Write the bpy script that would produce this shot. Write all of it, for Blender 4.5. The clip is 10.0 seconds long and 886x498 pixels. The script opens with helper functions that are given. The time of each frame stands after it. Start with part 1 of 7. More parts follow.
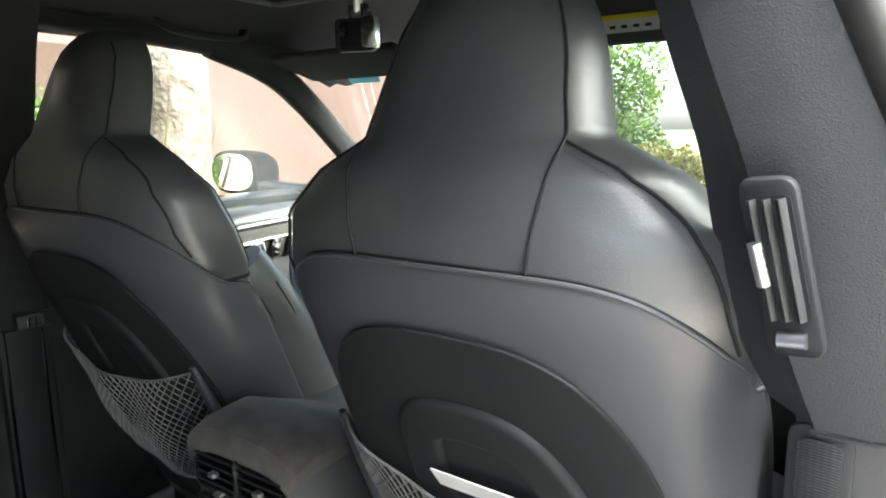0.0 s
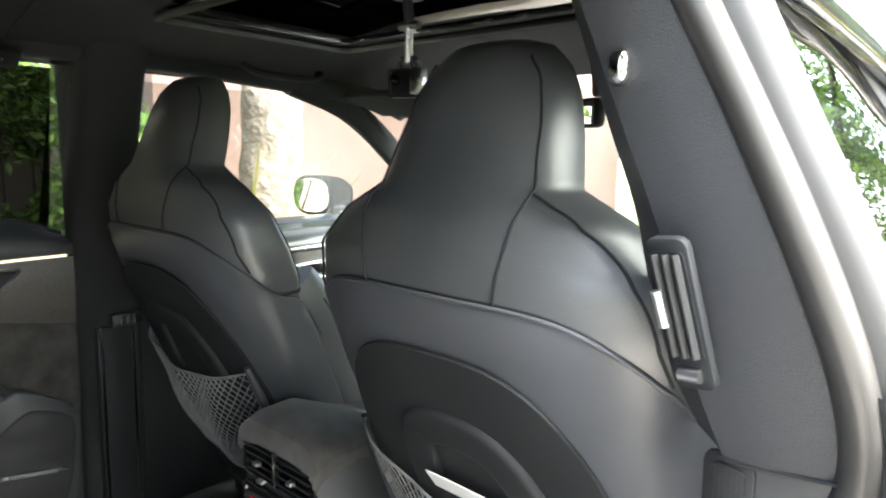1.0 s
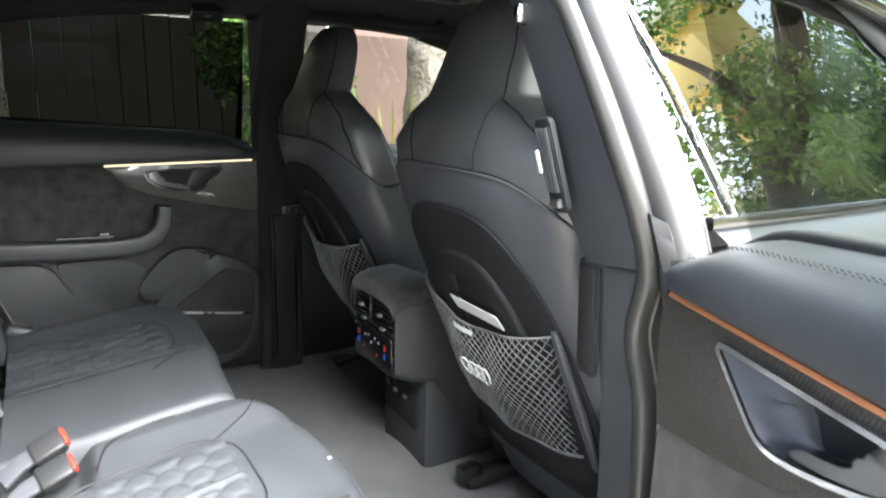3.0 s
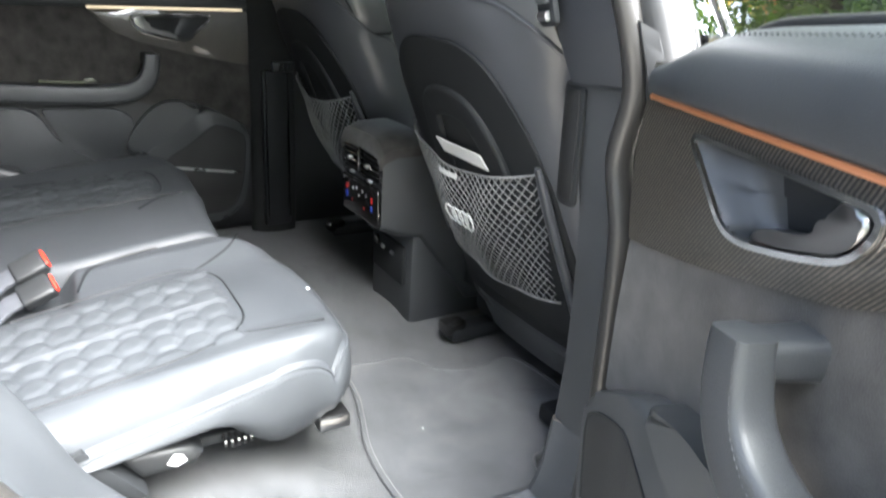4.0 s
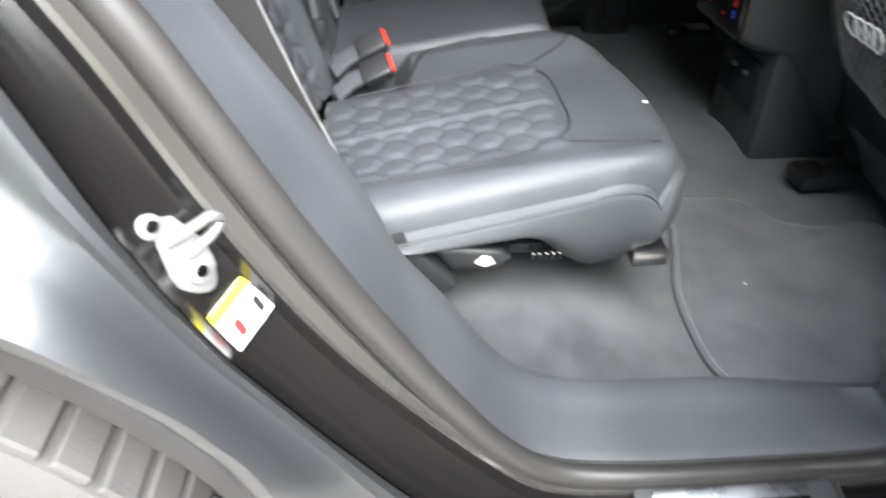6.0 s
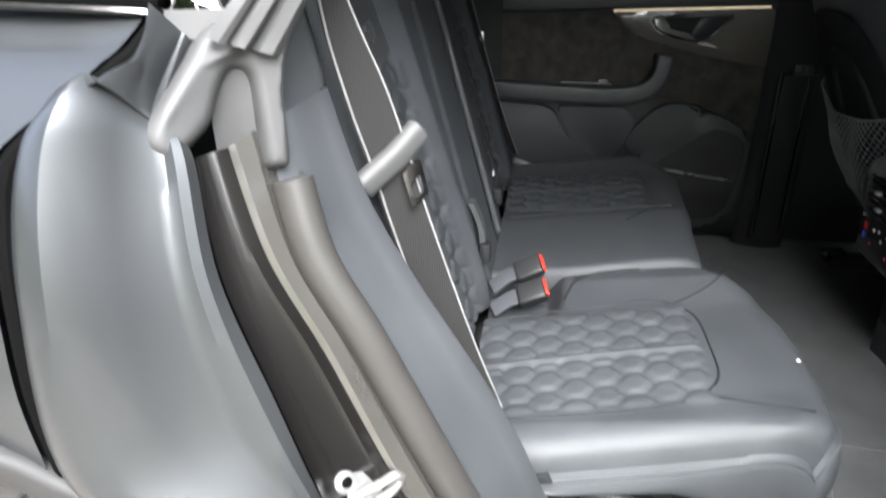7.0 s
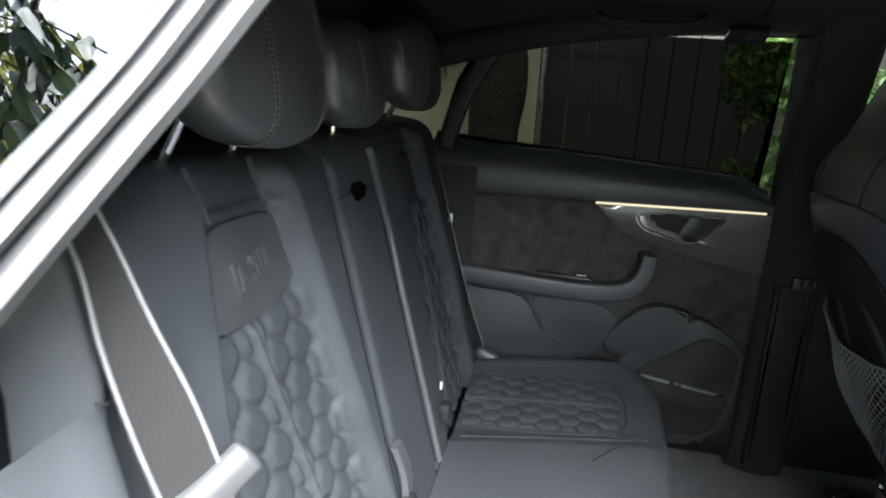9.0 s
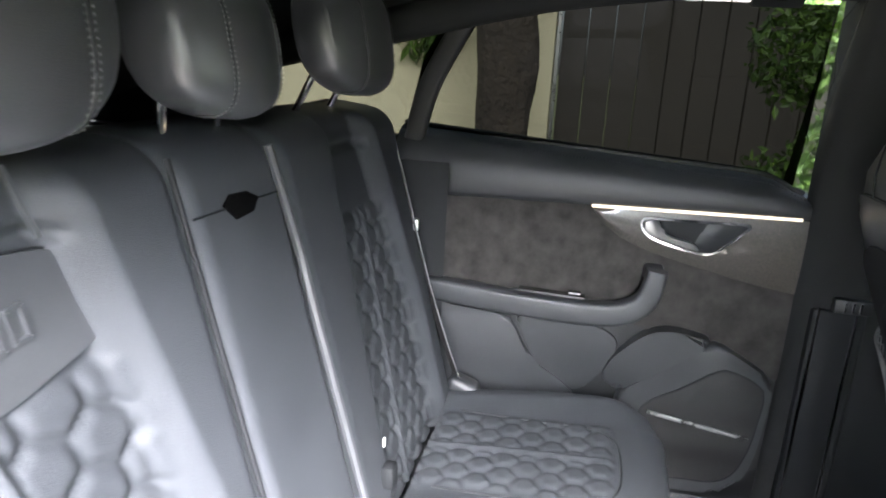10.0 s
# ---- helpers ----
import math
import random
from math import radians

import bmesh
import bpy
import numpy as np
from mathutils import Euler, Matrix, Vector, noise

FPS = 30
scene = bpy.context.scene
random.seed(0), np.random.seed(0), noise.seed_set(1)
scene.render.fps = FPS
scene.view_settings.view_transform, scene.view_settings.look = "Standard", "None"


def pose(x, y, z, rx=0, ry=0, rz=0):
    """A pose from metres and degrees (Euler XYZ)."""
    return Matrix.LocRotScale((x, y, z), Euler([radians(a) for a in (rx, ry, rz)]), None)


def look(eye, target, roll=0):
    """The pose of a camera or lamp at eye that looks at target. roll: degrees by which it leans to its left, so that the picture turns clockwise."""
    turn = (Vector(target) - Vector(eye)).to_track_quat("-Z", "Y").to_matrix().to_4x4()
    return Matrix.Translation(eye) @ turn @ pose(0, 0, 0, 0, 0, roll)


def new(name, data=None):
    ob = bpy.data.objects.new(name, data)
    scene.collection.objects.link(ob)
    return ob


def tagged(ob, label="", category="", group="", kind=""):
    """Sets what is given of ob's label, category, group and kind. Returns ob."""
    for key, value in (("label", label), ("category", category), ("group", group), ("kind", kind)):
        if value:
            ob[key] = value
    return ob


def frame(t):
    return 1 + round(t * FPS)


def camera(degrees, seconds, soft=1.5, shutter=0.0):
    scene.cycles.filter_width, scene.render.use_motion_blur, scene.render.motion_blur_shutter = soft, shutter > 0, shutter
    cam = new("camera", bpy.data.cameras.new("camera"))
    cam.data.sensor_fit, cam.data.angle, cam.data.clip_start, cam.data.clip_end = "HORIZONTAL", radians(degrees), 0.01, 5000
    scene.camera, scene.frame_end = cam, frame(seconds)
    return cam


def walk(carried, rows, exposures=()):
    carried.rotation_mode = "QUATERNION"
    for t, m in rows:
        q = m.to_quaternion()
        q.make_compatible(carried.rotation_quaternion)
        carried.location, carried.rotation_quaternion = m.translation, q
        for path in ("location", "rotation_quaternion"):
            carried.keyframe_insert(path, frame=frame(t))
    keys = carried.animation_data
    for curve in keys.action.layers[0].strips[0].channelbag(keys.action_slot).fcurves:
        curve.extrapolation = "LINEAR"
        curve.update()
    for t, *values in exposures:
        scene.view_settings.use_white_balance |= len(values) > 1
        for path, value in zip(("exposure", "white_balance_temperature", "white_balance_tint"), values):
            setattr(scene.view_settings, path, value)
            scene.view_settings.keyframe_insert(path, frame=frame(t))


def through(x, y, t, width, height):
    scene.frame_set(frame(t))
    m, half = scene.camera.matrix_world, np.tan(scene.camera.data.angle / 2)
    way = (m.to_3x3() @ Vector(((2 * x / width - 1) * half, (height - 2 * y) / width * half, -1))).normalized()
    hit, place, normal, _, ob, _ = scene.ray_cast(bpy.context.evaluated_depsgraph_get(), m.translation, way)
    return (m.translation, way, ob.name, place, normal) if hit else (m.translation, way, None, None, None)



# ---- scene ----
cam = camera(67.3, 10.0, soft=1.9, shutter=0.35)
PATH = [
    (0, (0.763, -0.509, 1.351), (-0.363, 1.107, 1.001), -0.7),
    (0.5, (0.808, -0.524, 1.363), (-0.355, 1.064, 1.008), -0.3),
    (1, (0.911, -0.532, 1.38), (-0.43, 0.924, 1.097), 1.0),
    (1.5, (1.046, -0.553, 1.39), (-0.436, 0.765, 1.131), 1.3),
    (2, (1.157, -0.588, 1.393), (-0.421, 0.608, 1.111), 1.1),
    (2.2, (1.186, -0.593, 1.386), (-0.42, 0.561, 1.086), 0.9),
    (3.3, (1.419, -0.607, 1.312), (-0.247, 0.383, 0.819), 1.5),
    (3.5, (1.425, -0.597, 1.292), (-0.234, 0.382, 0.751), 1.8),
    (4, (1.403, -0.572, 1.226), (-0.185, 0.411, 0.51), 3.8),
    (4.5, (1.37, -0.542, 1.164), (-0.116, 0.423, 0.237), 5.9),
    (5, (1.335, -0.524, 1.12), (-0.09, 0.306, -0.011), 5.6),
    (5.5, (1.296, -0.545, 1.122), (-0.186, -0.059, -0.13), 2.3),
    (6, (1.292, -0.575, 1.17), (-0.289, -0.477, -0.051), -0.5),
    (6.2, (1.296, -0.583, 1.197), (-0.319, -0.632, 0.019), -1.8),
    (7.3, (1.304, -0.611, 1.347), (-0.532, -0.932, 0.62), -0.0),
    (7.5, (1.303, -0.61, 1.364), (-0.555, -0.937, 0.703), 0.4),
    (8, (1.247, -0.606, 1.397), (-0.651, -0.925, 0.853), 2.0),
    (8.5, (1.146, -0.566, 1.41), (-0.766, -0.889, 0.921), 2.8),
    (9, (1.027, -0.537, 1.409), (-0.887, -0.854, 0.923), 3.5),
    (9.5, (0.869, -0.515, 1.405), (-1.041, -0.837, 0.906), 3.6),
    (10, (0.723, -0.462, 1.401), (-1.167, -0.847, 0.873), 3.0),
]
EXPOSURES = [(0, 5.0, 6100, 9), (1, 5.1, 6100, 10), (2, 4.5, 6100, 11), (3.5, 4.5, 5900, 10), (4.5, 4.2, 5900, 10), (5, 3.85, 5900, 10), (6, 3.45, 5900, 11), (7.5, 3.2, 6000, 11), (8.5, 3.05, 5900, 10), (9, 4.0, 5700, 8), (9.5, 5.3, 5700, 13), (10, 5.65, 5800, 16)]
walk(cam, [(t, look(eye, target, roll)) for t, eye, target, roll in PATH], EXPOSURES)

# ---- world and sun ----
SUN_DIR = Vector((0.66, 0.16, 0.74)).normalized()
world = bpy.data.worlds.new("sky")
scene.world = world
world.use_nodes = True
_n = world.node_tree.nodes
_sky = _n.new("ShaderNodeTexSky")
_sky.sky_type = "NISHITA"
_sky.sun_disc = False
_sky.sun_elevation = math.asin(SUN_DIR.z)
_sky.sun_rotation = math.atan2(SUN_DIR.x, SUN_DIR.y)
_sky.air_density, _sky.dust_density, _sky.ozone_density = 1.0, 4.0, 1.0
_pale = _n.new("ShaderNodeHueSaturation")
_pale.inputs["Saturation"].default_value = 0.6
world.node_tree.links.new(_sky.outputs[0], _pale.inputs["Color"])
world.node_tree.links.new(_pale.outputs[0], _n["Background"].inputs[0])
_n["Background"].inputs[1].default_value = 0.085
sun_data = bpy.data.lights.new("sun", "SUN")
sun_data.energy, sun_data.angle, sun_data.color = 3.4, radians(68), (1.0, 0.95, 0.86)
sun = new("sun", sun_data)
sun.matrix_world = look(SUN_DIR * 30, (0, 0, 0))

# ---- materials ----
def nodes_of(name):
    m = bpy.data.materials.new(name)
    m.use_nodes = True
    t = m.node_tree
    return m, t.nodes, t.links, t.nodes["Principled BSDF"]


def rgb(c):
    return (c, c, c, 1) if isinstance(c, (int, float)) else (*c, 1)


def surface(name, dark, light, rough=0.5, metal=0.0, grain=400, wear=7, bump=0.1, depth=0.001, coat=0.0, rough_var=0.1, cells=False, sheen=0.0, spec=0.5):
    """A two-scale material: stains of metre/wear and grain of metre/grain, both in colour, gloss and relief."""
    m, n, l, b = nodes_of(name)
    co = n.new("ShaderNodeTexCoord")
    big, fine = n.new("ShaderNodeTexNoise"), n.new("ShaderNodeTexVoronoi" if cells else "ShaderNodeTexNoise")
    big.inputs["Scale"].default_value, fine.inputs["Scale"].default_value = wear, grain
    big.inputs["Detail"].default_value = 5
    l.new(co.outputs["Object"], big.inputs["Vector"])
    l.new(co.outputs["Object"], fine.inputs["Vector"])
    fout = fine.outputs["Distance"] if cells else fine.outputs["Fac"]
    mixf = n.new("ShaderNodeMath")
    mixf.operation = "MULTIPLY_ADD"
    mixf.inputs[1].default_value = 0.35
    l.new(fout, mixf.inputs[0])
    ramp = n.new("ShaderNodeMapRange")
    ramp.inputs["From Min"].default_value, ramp.inputs["From Max"].default_value = 0.3, 0.7
    ramp.inputs["To Max"].default_value = 0.65
    l.new(big.outputs["Fac"], ramp.inputs["Value"])
    l.new(ramp.outputs[0], mixf.inputs[2])
    mix = n.new("ShaderNodeMix")
    mix.data_type = "RGBA"
    mix.inputs[6].default_value, mix.inputs[7].default_value = rgb(dark), rgb(light)
    l.new(mixf.outputs[0], mix.inputs[0])
    l.new(mix.outputs[2], b.inputs["Base Color"])
    rr = n.new("ShaderNodeMapRange")
    rr.inputs["To Min"].default_value, rr.inputs["To Max"].default_value = max(0.02, rough - rough_var), min(1, rough + rough_var)
    l.new(mixf.outputs[0], rr.inputs["Value"])
    l.new(rr.outputs[0], b.inputs["Roughness"])
    b.inputs["Metallic"].default_value = metal
    b.inputs["Coat Weight"].default_value = coat
    b.inputs["Coat Roughness"].default_value = 0.06
    b.inputs["Sheen Weight"].default_value = sheen
    b.inputs["Specular IOR Level"].default_value = spec
    if bump:
        bp = n.new("ShaderNodeBump")
        bp.inputs["Strength"].default_value, bp.inputs["Distance"].default_value = bump, depth
        l.new(fout, bp.inputs["Height"])
        l.new(bp.outputs[0], b.inputs["Normal"])
    return m


def plain(name, col, rough=0.4, metal=0.0, coat=0.0):
    m, n, l, b = nodes_of(name)
    b.inputs["Base Color"].default_value = rgb(col)
    b.inputs["Roughness"].default_value, b.inputs["Metallic"].default_value = rough, metal
    b.inputs["Coat Weight"].default_value = coat
    return m


def weave(name, dark, light, scale, rough, turn=45, coat=0.0, bump=0.3, metal=0.0):
    """Woven strands: two crossed wave bands."""
    m, n, l, b = nodes_of(name)
    co, mp, ck = n.new("ShaderNodeTexCoord"), n.new("ShaderNodeMapping"), n.new("ShaderNodeTexWave")
    mp.inputs["Rotation"].default_value = (radians(turn), radians(turn), 0)
    l.new(co.outputs["Object"], mp.inputs[0])
    l.new(mp.outputs[0], ck.inputs["Vector"])
    ck.wave_type, ck.bands_direction = "BANDS", "Z"
    ck.inputs["Scale"].default_value, ck.inputs["Distortion"].default_value = scale, 0.4
    w2 = n.new("ShaderNodeTexWave")
    w2.wave_type, w2.bands_direction = "BANDS", "X"
    w2.inputs["Scale"].default_value = scale * 0.5
    l.new(mp.outputs[0], w2.inputs["Vector"])
    mu = n.new("ShaderNodeMath")
    mu.operation = "MULTIPLY"
    l.new(ck.outputs["Fac"], mu.inputs[0])
    l.new(w2.outputs["Fac"], mu.inputs[1])
    ad = n.new("ShaderNodeMath")
    ad.operation = "MULTIPLY_ADD"
    ad.inputs[1].default_value = 0.6
    l.new(ck.outputs["Fac"], ad.inputs[0])
    l.new(mu.outputs[0], ad.inputs[2])
    mix = n.new("ShaderNodeMix")
    mix.data_type = "RGBA"
    mix.inputs[6].default_value, mix.inputs[7].default_value = rgb(dark), rgb(light)
    l.new(ad.outputs[0], mix.inputs[0])
    l.new(mix.outputs[2], b.inputs["Base Color"])
    b.inputs["Roughness"].default_value, b.inputs["Coat Weight"].default_value, b.inputs["Metallic"].default_value = rough, coat, metal
    bp = n.new("ShaderNodeBump")
    bp.inputs["Strength"].default_value, bp.inputs["Distance"].default_value = bump, 0.0006
    l.new(ad.outputs[0], bp.inputs["Height"])
    l.new(bp.outputs[0], b.inputs["Normal"])
    return m


def ribs(name, dark, light, scale, rough, coat):
    """Fine upright ribs of lacquered woven fibre."""
    m, n, l, b = nodes_of(name)
    co, mp, wv, nz = n.new("ShaderNodeTexCoord"), n.new("ShaderNodeMapping"), n.new("ShaderNodeTexWave"), n.new("ShaderNodeTexNoise")
    mp.inputs["Scale"].default_value = (1, 1, -0.36)
    l.new(co.outputs["Object"], mp.inputs[0])
    l.new(mp.outputs[0], wv.inputs["Vector"])
    wv.wave_type, wv.bands_direction = "BANDS", "DIAGONAL"
    wv.inputs["Scale"].default_value, wv.inputs["Distortion"].default_value = scale, 0.0
    nz.inputs["Scale"].default_value = 260
    l.new(co.outputs["Object"], nz.inputs["Vector"])
    mu, mix, bp = n.new("ShaderNodeMath"), n.new("ShaderNodeMix"), n.new("ShaderNodeBump")
    mu.operation = "MULTIPLY"
    l.new(wv.outputs["Fac"], mu.inputs[0])
    l.new(nz.outputs["Fac"], mu.inputs[1])
    mix.data_type = "RGBA"
    mix.inputs[6].default_value, mix.inputs[7].default_value = rgb(dark), rgb(light)
    l.new(mu.outputs[0], mix.inputs[0])
    l.new(mix.outputs[2], b.inputs["Base Color"])
    b.inputs["Roughness"].default_value, b.inputs["Coat Weight"].default_value = rough, coat
    bp.inputs["Strength"].default_value, bp.inputs["Distance"].default_value = 0.35, 0.0006
    l.new(wv.outputs["Fac"], bp.inputs["Height"])
    l.new(bp.outputs[0], b.inputs["Normal"])
    return m


def glass(name, tint, gloss=0.07):
    """A thin pane: what passes is tinted, and the mirror part grows from gloss towards grazing."""
    m, n, l, b = nodes_of(name)
    n.remove(b)
    tr, gl, fr, mx = n.new("ShaderNodeBsdfTransparent"), n.new("ShaderNodeBsdfGlossy"), n.new("ShaderNodeLayerWeight"), n.new("ShaderNodeMixShader")
    tr.inputs[0].default_value = rgb(tint)
    gl.inputs["Roughness"].default_value = 0.0
    fr.inputs["Blend"].default_value = 0.5
    pw, ma = n.new("ShaderNodeMath"), n.new("ShaderNodeMath")
    pw.operation, ma.operation = "POWER", "MULTIPLY_ADD"
    pw.inputs[1].default_value = 4.0
    ma.inputs[1].default_value, ma.inputs[2].default_value = 1 - gloss, gloss
    l.new(fr.outputs["Facing"], pw.inputs[0])
    l.new(pw.outputs[0], ma.inputs[0])
    l.new(ma.outputs[0], mx.inputs[0])
    l.new(tr.outputs[0], mx.inputs[1])
    l.new(gl.outputs[0], mx.inputs[2])
    l.new(mx.outputs[0], n["Material Output"].inputs[0])
    return m


def leaf_mat(name, dark, light, through=0.35):
    m, n, l, b = nodes_of(name)
    gi, ramp = n.new("ShaderNodeNewGeometry"), n.new("ShaderNodeMix")
    ramp.data_type = "RGBA"
    ramp.inputs[6].default_value, ramp.inputs[7].default_value = rgb(dark), rgb(light)
    l.new(gi.outputs["Random Per Island"], ramp.inputs[0])
    l.new(ramp.outputs[2], b.inputs["Base Color"])
    b.inputs["Roughness"].default_value = 0.55
    tl, mx = n.new("ShaderNodeBsdfTranslucent"), n.new("ShaderNodeMixShader")
    l.new(ramp.outputs[2], tl.inputs[0])
    mx.inputs[0].default_value = through
    l.new(b.outputs[0], mx.inputs[1])
    l.new(tl.outputs[0], mx.inputs[2])
    l.new(mx.outputs[0], n["Material Output"].inputs[0])
    return m


# Black leather copies: lightened on front seats, darkened on doors, to correct the light.
LEATHER = surface("black_leather", (0.042, 0.044, 0.047), (0.066, 0.069, 0.073), 0.36, grain=700, wear=9, bump=0.16, depth=0.0008, cells=True, rough_var=0.07, spec=0.8)
# Bench copy: duller, to hold back glare on the cushions.
LEATHER_BENCH = surface("dulled_bench_leather", (0.033, 0.036, 0.040), (0.051, 0.055, 0.060), 0.52, grain=700, wear=9, bump=0.28, depth=0.0008, cells=True, rough_var=0.09, spec=0.4)
LEATHER_DOOR = surface("door_leather", (0.026, 0.028, 0.030), (0.042, 0.044, 0.047), 0.45, grain=700, wear=9, bump=0.2, depth=0.0008, cells=True, rough_var=0.07)
SHELL = surface("soft_grey_plastic", (0.0459, 0.0486, 0.0554), (0.0648, 0.0675, 0.0756), 0.36, grain=1200, wear=5, bump=0.15, depth=0.0005)
SHELL_DARK = surface("matt_black_plastic", (0.0100, 0.0112, 0.0125), (0.0175, 0.0187, 0.0200), 0.62, grain=900, wear=6, bump=0.2, depth=0.0005, spec=0.25)
PLASTIC = surface("grained_grey_plastic", (0.027, 0.029, 0.031), (0.041, 0.043, 0.046), 0.45, grain=900, wear=6, bump=0.25, depth=0.0006, cells=True)
PLASTIC_DARK = surface("grained_black_plastic", (0.010, 0.011, 0.012), (0.018, 0.019, 0.020), 0.45, grain=900, wear=6, bump=0.25, depth=0.0006, cells=True)
POST = surface("pale_grey_post_trim", 0.034, 0.054, 0.50, grain=600, wear=4, bump=0.05)
GLOSS_BLACK = surface("gloss_black", 0.006, 0.012, 0.08, grain=300, wear=12, bump=0, coat=0.6, rough_var=0.05)
ALCANTARA = surface("grey_suede", (0.015, 0.0143, 0.0136), (0.064, 0.060, 0.056), 0.95, grain=600, wear=26, bump=0.35, depth=0.001, sheen=0.25, spec=0.1)
CARPET = surface("grey_carpet", (0.026, 0.027, 0.029), (0.066, 0.069, 0.073), 1.0, grain=700, wear=16, bump=1.0, depth=0.003, sheen=0.2, spec=0.05)
CARPET_MAT = surface("grey_velour_mat", (0.032, 0.034, 0.037), (0.100, 0.103, 0.108), 1.0, grain=800, wear=10, bump=0.9, depth=0.002, sheen=0.2, spec=0.05)
FABRIC = surface("grained_pillar_trim", (0.020, 0.0215, 0.025), (0.031, 0.033, 0.038), 0.55, grain=700, wear=6, bump=0.45, depth=0.0008, cells=True)
# Visor cloth lightened to stand in for light from the window.
VISOR_LIT = surface("window_lit_visor_cloth", (0.07, 0.072, 0.074), (0.10, 0.103, 0.105), 0.95, grain=800, wear=5, bump=0.3, depth=0.001, spec=0.1)
HEADLINER = surface("dark_headliner_cloth", (0.016, 0.0165, 0.017), (0.030, 0.031, 0.031), 0.95, grain=800, wear=5, bump=0.3, depth=0.001, spec=0.1)
CARBON = ribs("carbon_fibre", (0.005, 0.005, 0.005), (0.140, 0.121, 0.096), 220, 0.34, 0.5)
# Rubber in two tones: the corner's sunlight is put into the paler one.
RUBBER = surface("grey_seal_rubber", (0.042, 0.042, 0.0425), (0.060, 0.0605, 0.061), 0.60, grain=200, wear=8, bump=0.1)
SEAL_RUBBER = surface("brown_grey_seal", (0.029, 0.0275, 0.0258), (0.035, 0.0335, 0.0315), 0.38, grain=600, wear=6, bump=0.05)
SILL = surface("blue_grey_sill_plastic", (0.036, 0.039, 0.043), (0.056, 0.060, 0.065), 0.48, grain=900, wear=7, bump=0.35, depth=0.0006, cells=True)
RUBBER_DARK = surface("black_rubber", 0.012, 0.024, 0.6, grain=300, wear=9, bump=0.2)
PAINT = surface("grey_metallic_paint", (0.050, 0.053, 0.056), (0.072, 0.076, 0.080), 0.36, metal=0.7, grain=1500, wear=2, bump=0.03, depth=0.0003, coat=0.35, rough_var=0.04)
# Paler, browner body paint: the ground's reflection is tinted into the flange.
PAINT_CREASE = surface("ground_toned_flange_paint", (0.070, 0.068, 0.062), (0.105, 0.101, 0.092), 0.22, metal=0.5, grain=600, wear=5, bump=0.03, depth=0.0003, coat=1.0, rough_var=0.05)
# Body paint darkened to near black, for the shade in jambs and edges.
PAINT_SHADED = surface("shaded_jamb_paint", (0.008, 0.0076, 0.0074), (0.013, 0.0122, 0.0118), 0.22, metal=0.2, grain=300, wear=6, bump=0.03, coat=0.0, rough_var=0.03)
STEEL = surface("zinc_steel", 0.28, 0.42, 0.42, metal=0.8, grain=200, wear=25, bump=0.1)
CHROME = plain("chrome", 0.80, 0.08, 1.0)
SATIN = surface("satin_aluminium", 0.52, 0.66, 0.30, metal=1.0, grain=900, wear=20, bump=0.05)
HANDLE = plain("satin_handle", 0.30, 0.28, 1.0)
DARK_CHROME = plain("dark_chrome", 0.22, 0.18, 1.0)
WEB = weave("belt_webbing", (0.004, 0.004, 0.004), (0.011, 0.0105, 0.010), 260, 0.85, 90, bump=0.6)
WEB_EDGE = surface("grey_webbing_edge", 0.14, 0.24, 0.8, grain=1500, wear=40, bump=0.5)
STITCH = surface("grey_stitching", 0.24, 0.36, 0.8, grain=900, wear=40, bump=0.3)
RED = plain("red_plastic", (0.75, 0.03, 0.015), 0.35)
RED_LED = plain("red_mark", (0.60, 0.02, 0.02), 0.4)
BLUE_LED = plain("blue_mark", (0.03, 0.08, 0.55), 0.4)
WHITE_MARK = plain("white_print", 0.75, 0.5)
YELLOW_MARK = plain("yellow_print", (0.80, 0.68, 0.02), 0.5)
PAPER = surface("white_paper", 0.60, 0.74, 0.6, grain=300, wear=8, bump=0.05)
NET = surface("grey_netting", 0.13, 0.26, 0.75, grain=1200, wear=30, bump=0.3)
TYRE = surface("tyre_rubber", (0.045, 0.044, 0.042), (0.085, 0.082, 0.078), 0.85, grain=250, wear=10, bump=0.4)
GLASS = glass("clear_glass", (0.50, 0.53, 0.50))
GLASS_TINT = glass("tinted_glass", (0.017, 0.018, 0.016), 0.004)
GLASS_OUT = glass("dark_reflecting_glass", (0.05, 0.055, 0.05), 0.40)
GLASS_SMOKE = glass("smoke_glass", (0.50, 0.53, 0.49), 0.03)
GLASS_GREEN = glass("green_tinted_glass", (0.14, 0.15, 0.14), 0.22)
BLACK_HOLE = plain("dead_black", 0.002, 0.95)
BLACK_HOLE.node_tree.nodes["Principled BSDF"].inputs["Specular IOR Level"].default_value = 0.05
MIRROR = plain("mirror", 0.85, 0.01, 1.0)
WALL_PINK = surface("brown_pink_plaster", (0.105, 0.066, 0.054), (0.140, 0.091, 0.075), 0.9, grain=60, wear=1.2, bump=0.3, depth=0.004)
GATE = surface("dark_brown_boards", (0.020, 0.016, 0.012), (0.036, 0.029, 0.022), 0.7, grain=30, wear=1.5, bump=0.3, depth=0.004)
WALL_CREAM = surface("cream_plaster", (0.58, 0.53, 0.36), (0.68, 0.63, 0.45), 0.9, grain=60, wear=1.2, bump=0.3, depth=0.004)
WALL_YELLOW = surface("ochre_plaster", (0.66, 0.48, 0.14), (0.78, 0.58, 0.20), 0.9, grain=60, wear=1.2, bump=0.3, depth=0.004)
ORANGE = surface("orange_wood", (0.45, 0.16, 0.03), (0.58, 0.24, 0.06), 0.6, grain=40, wear=3, bump=0.2)
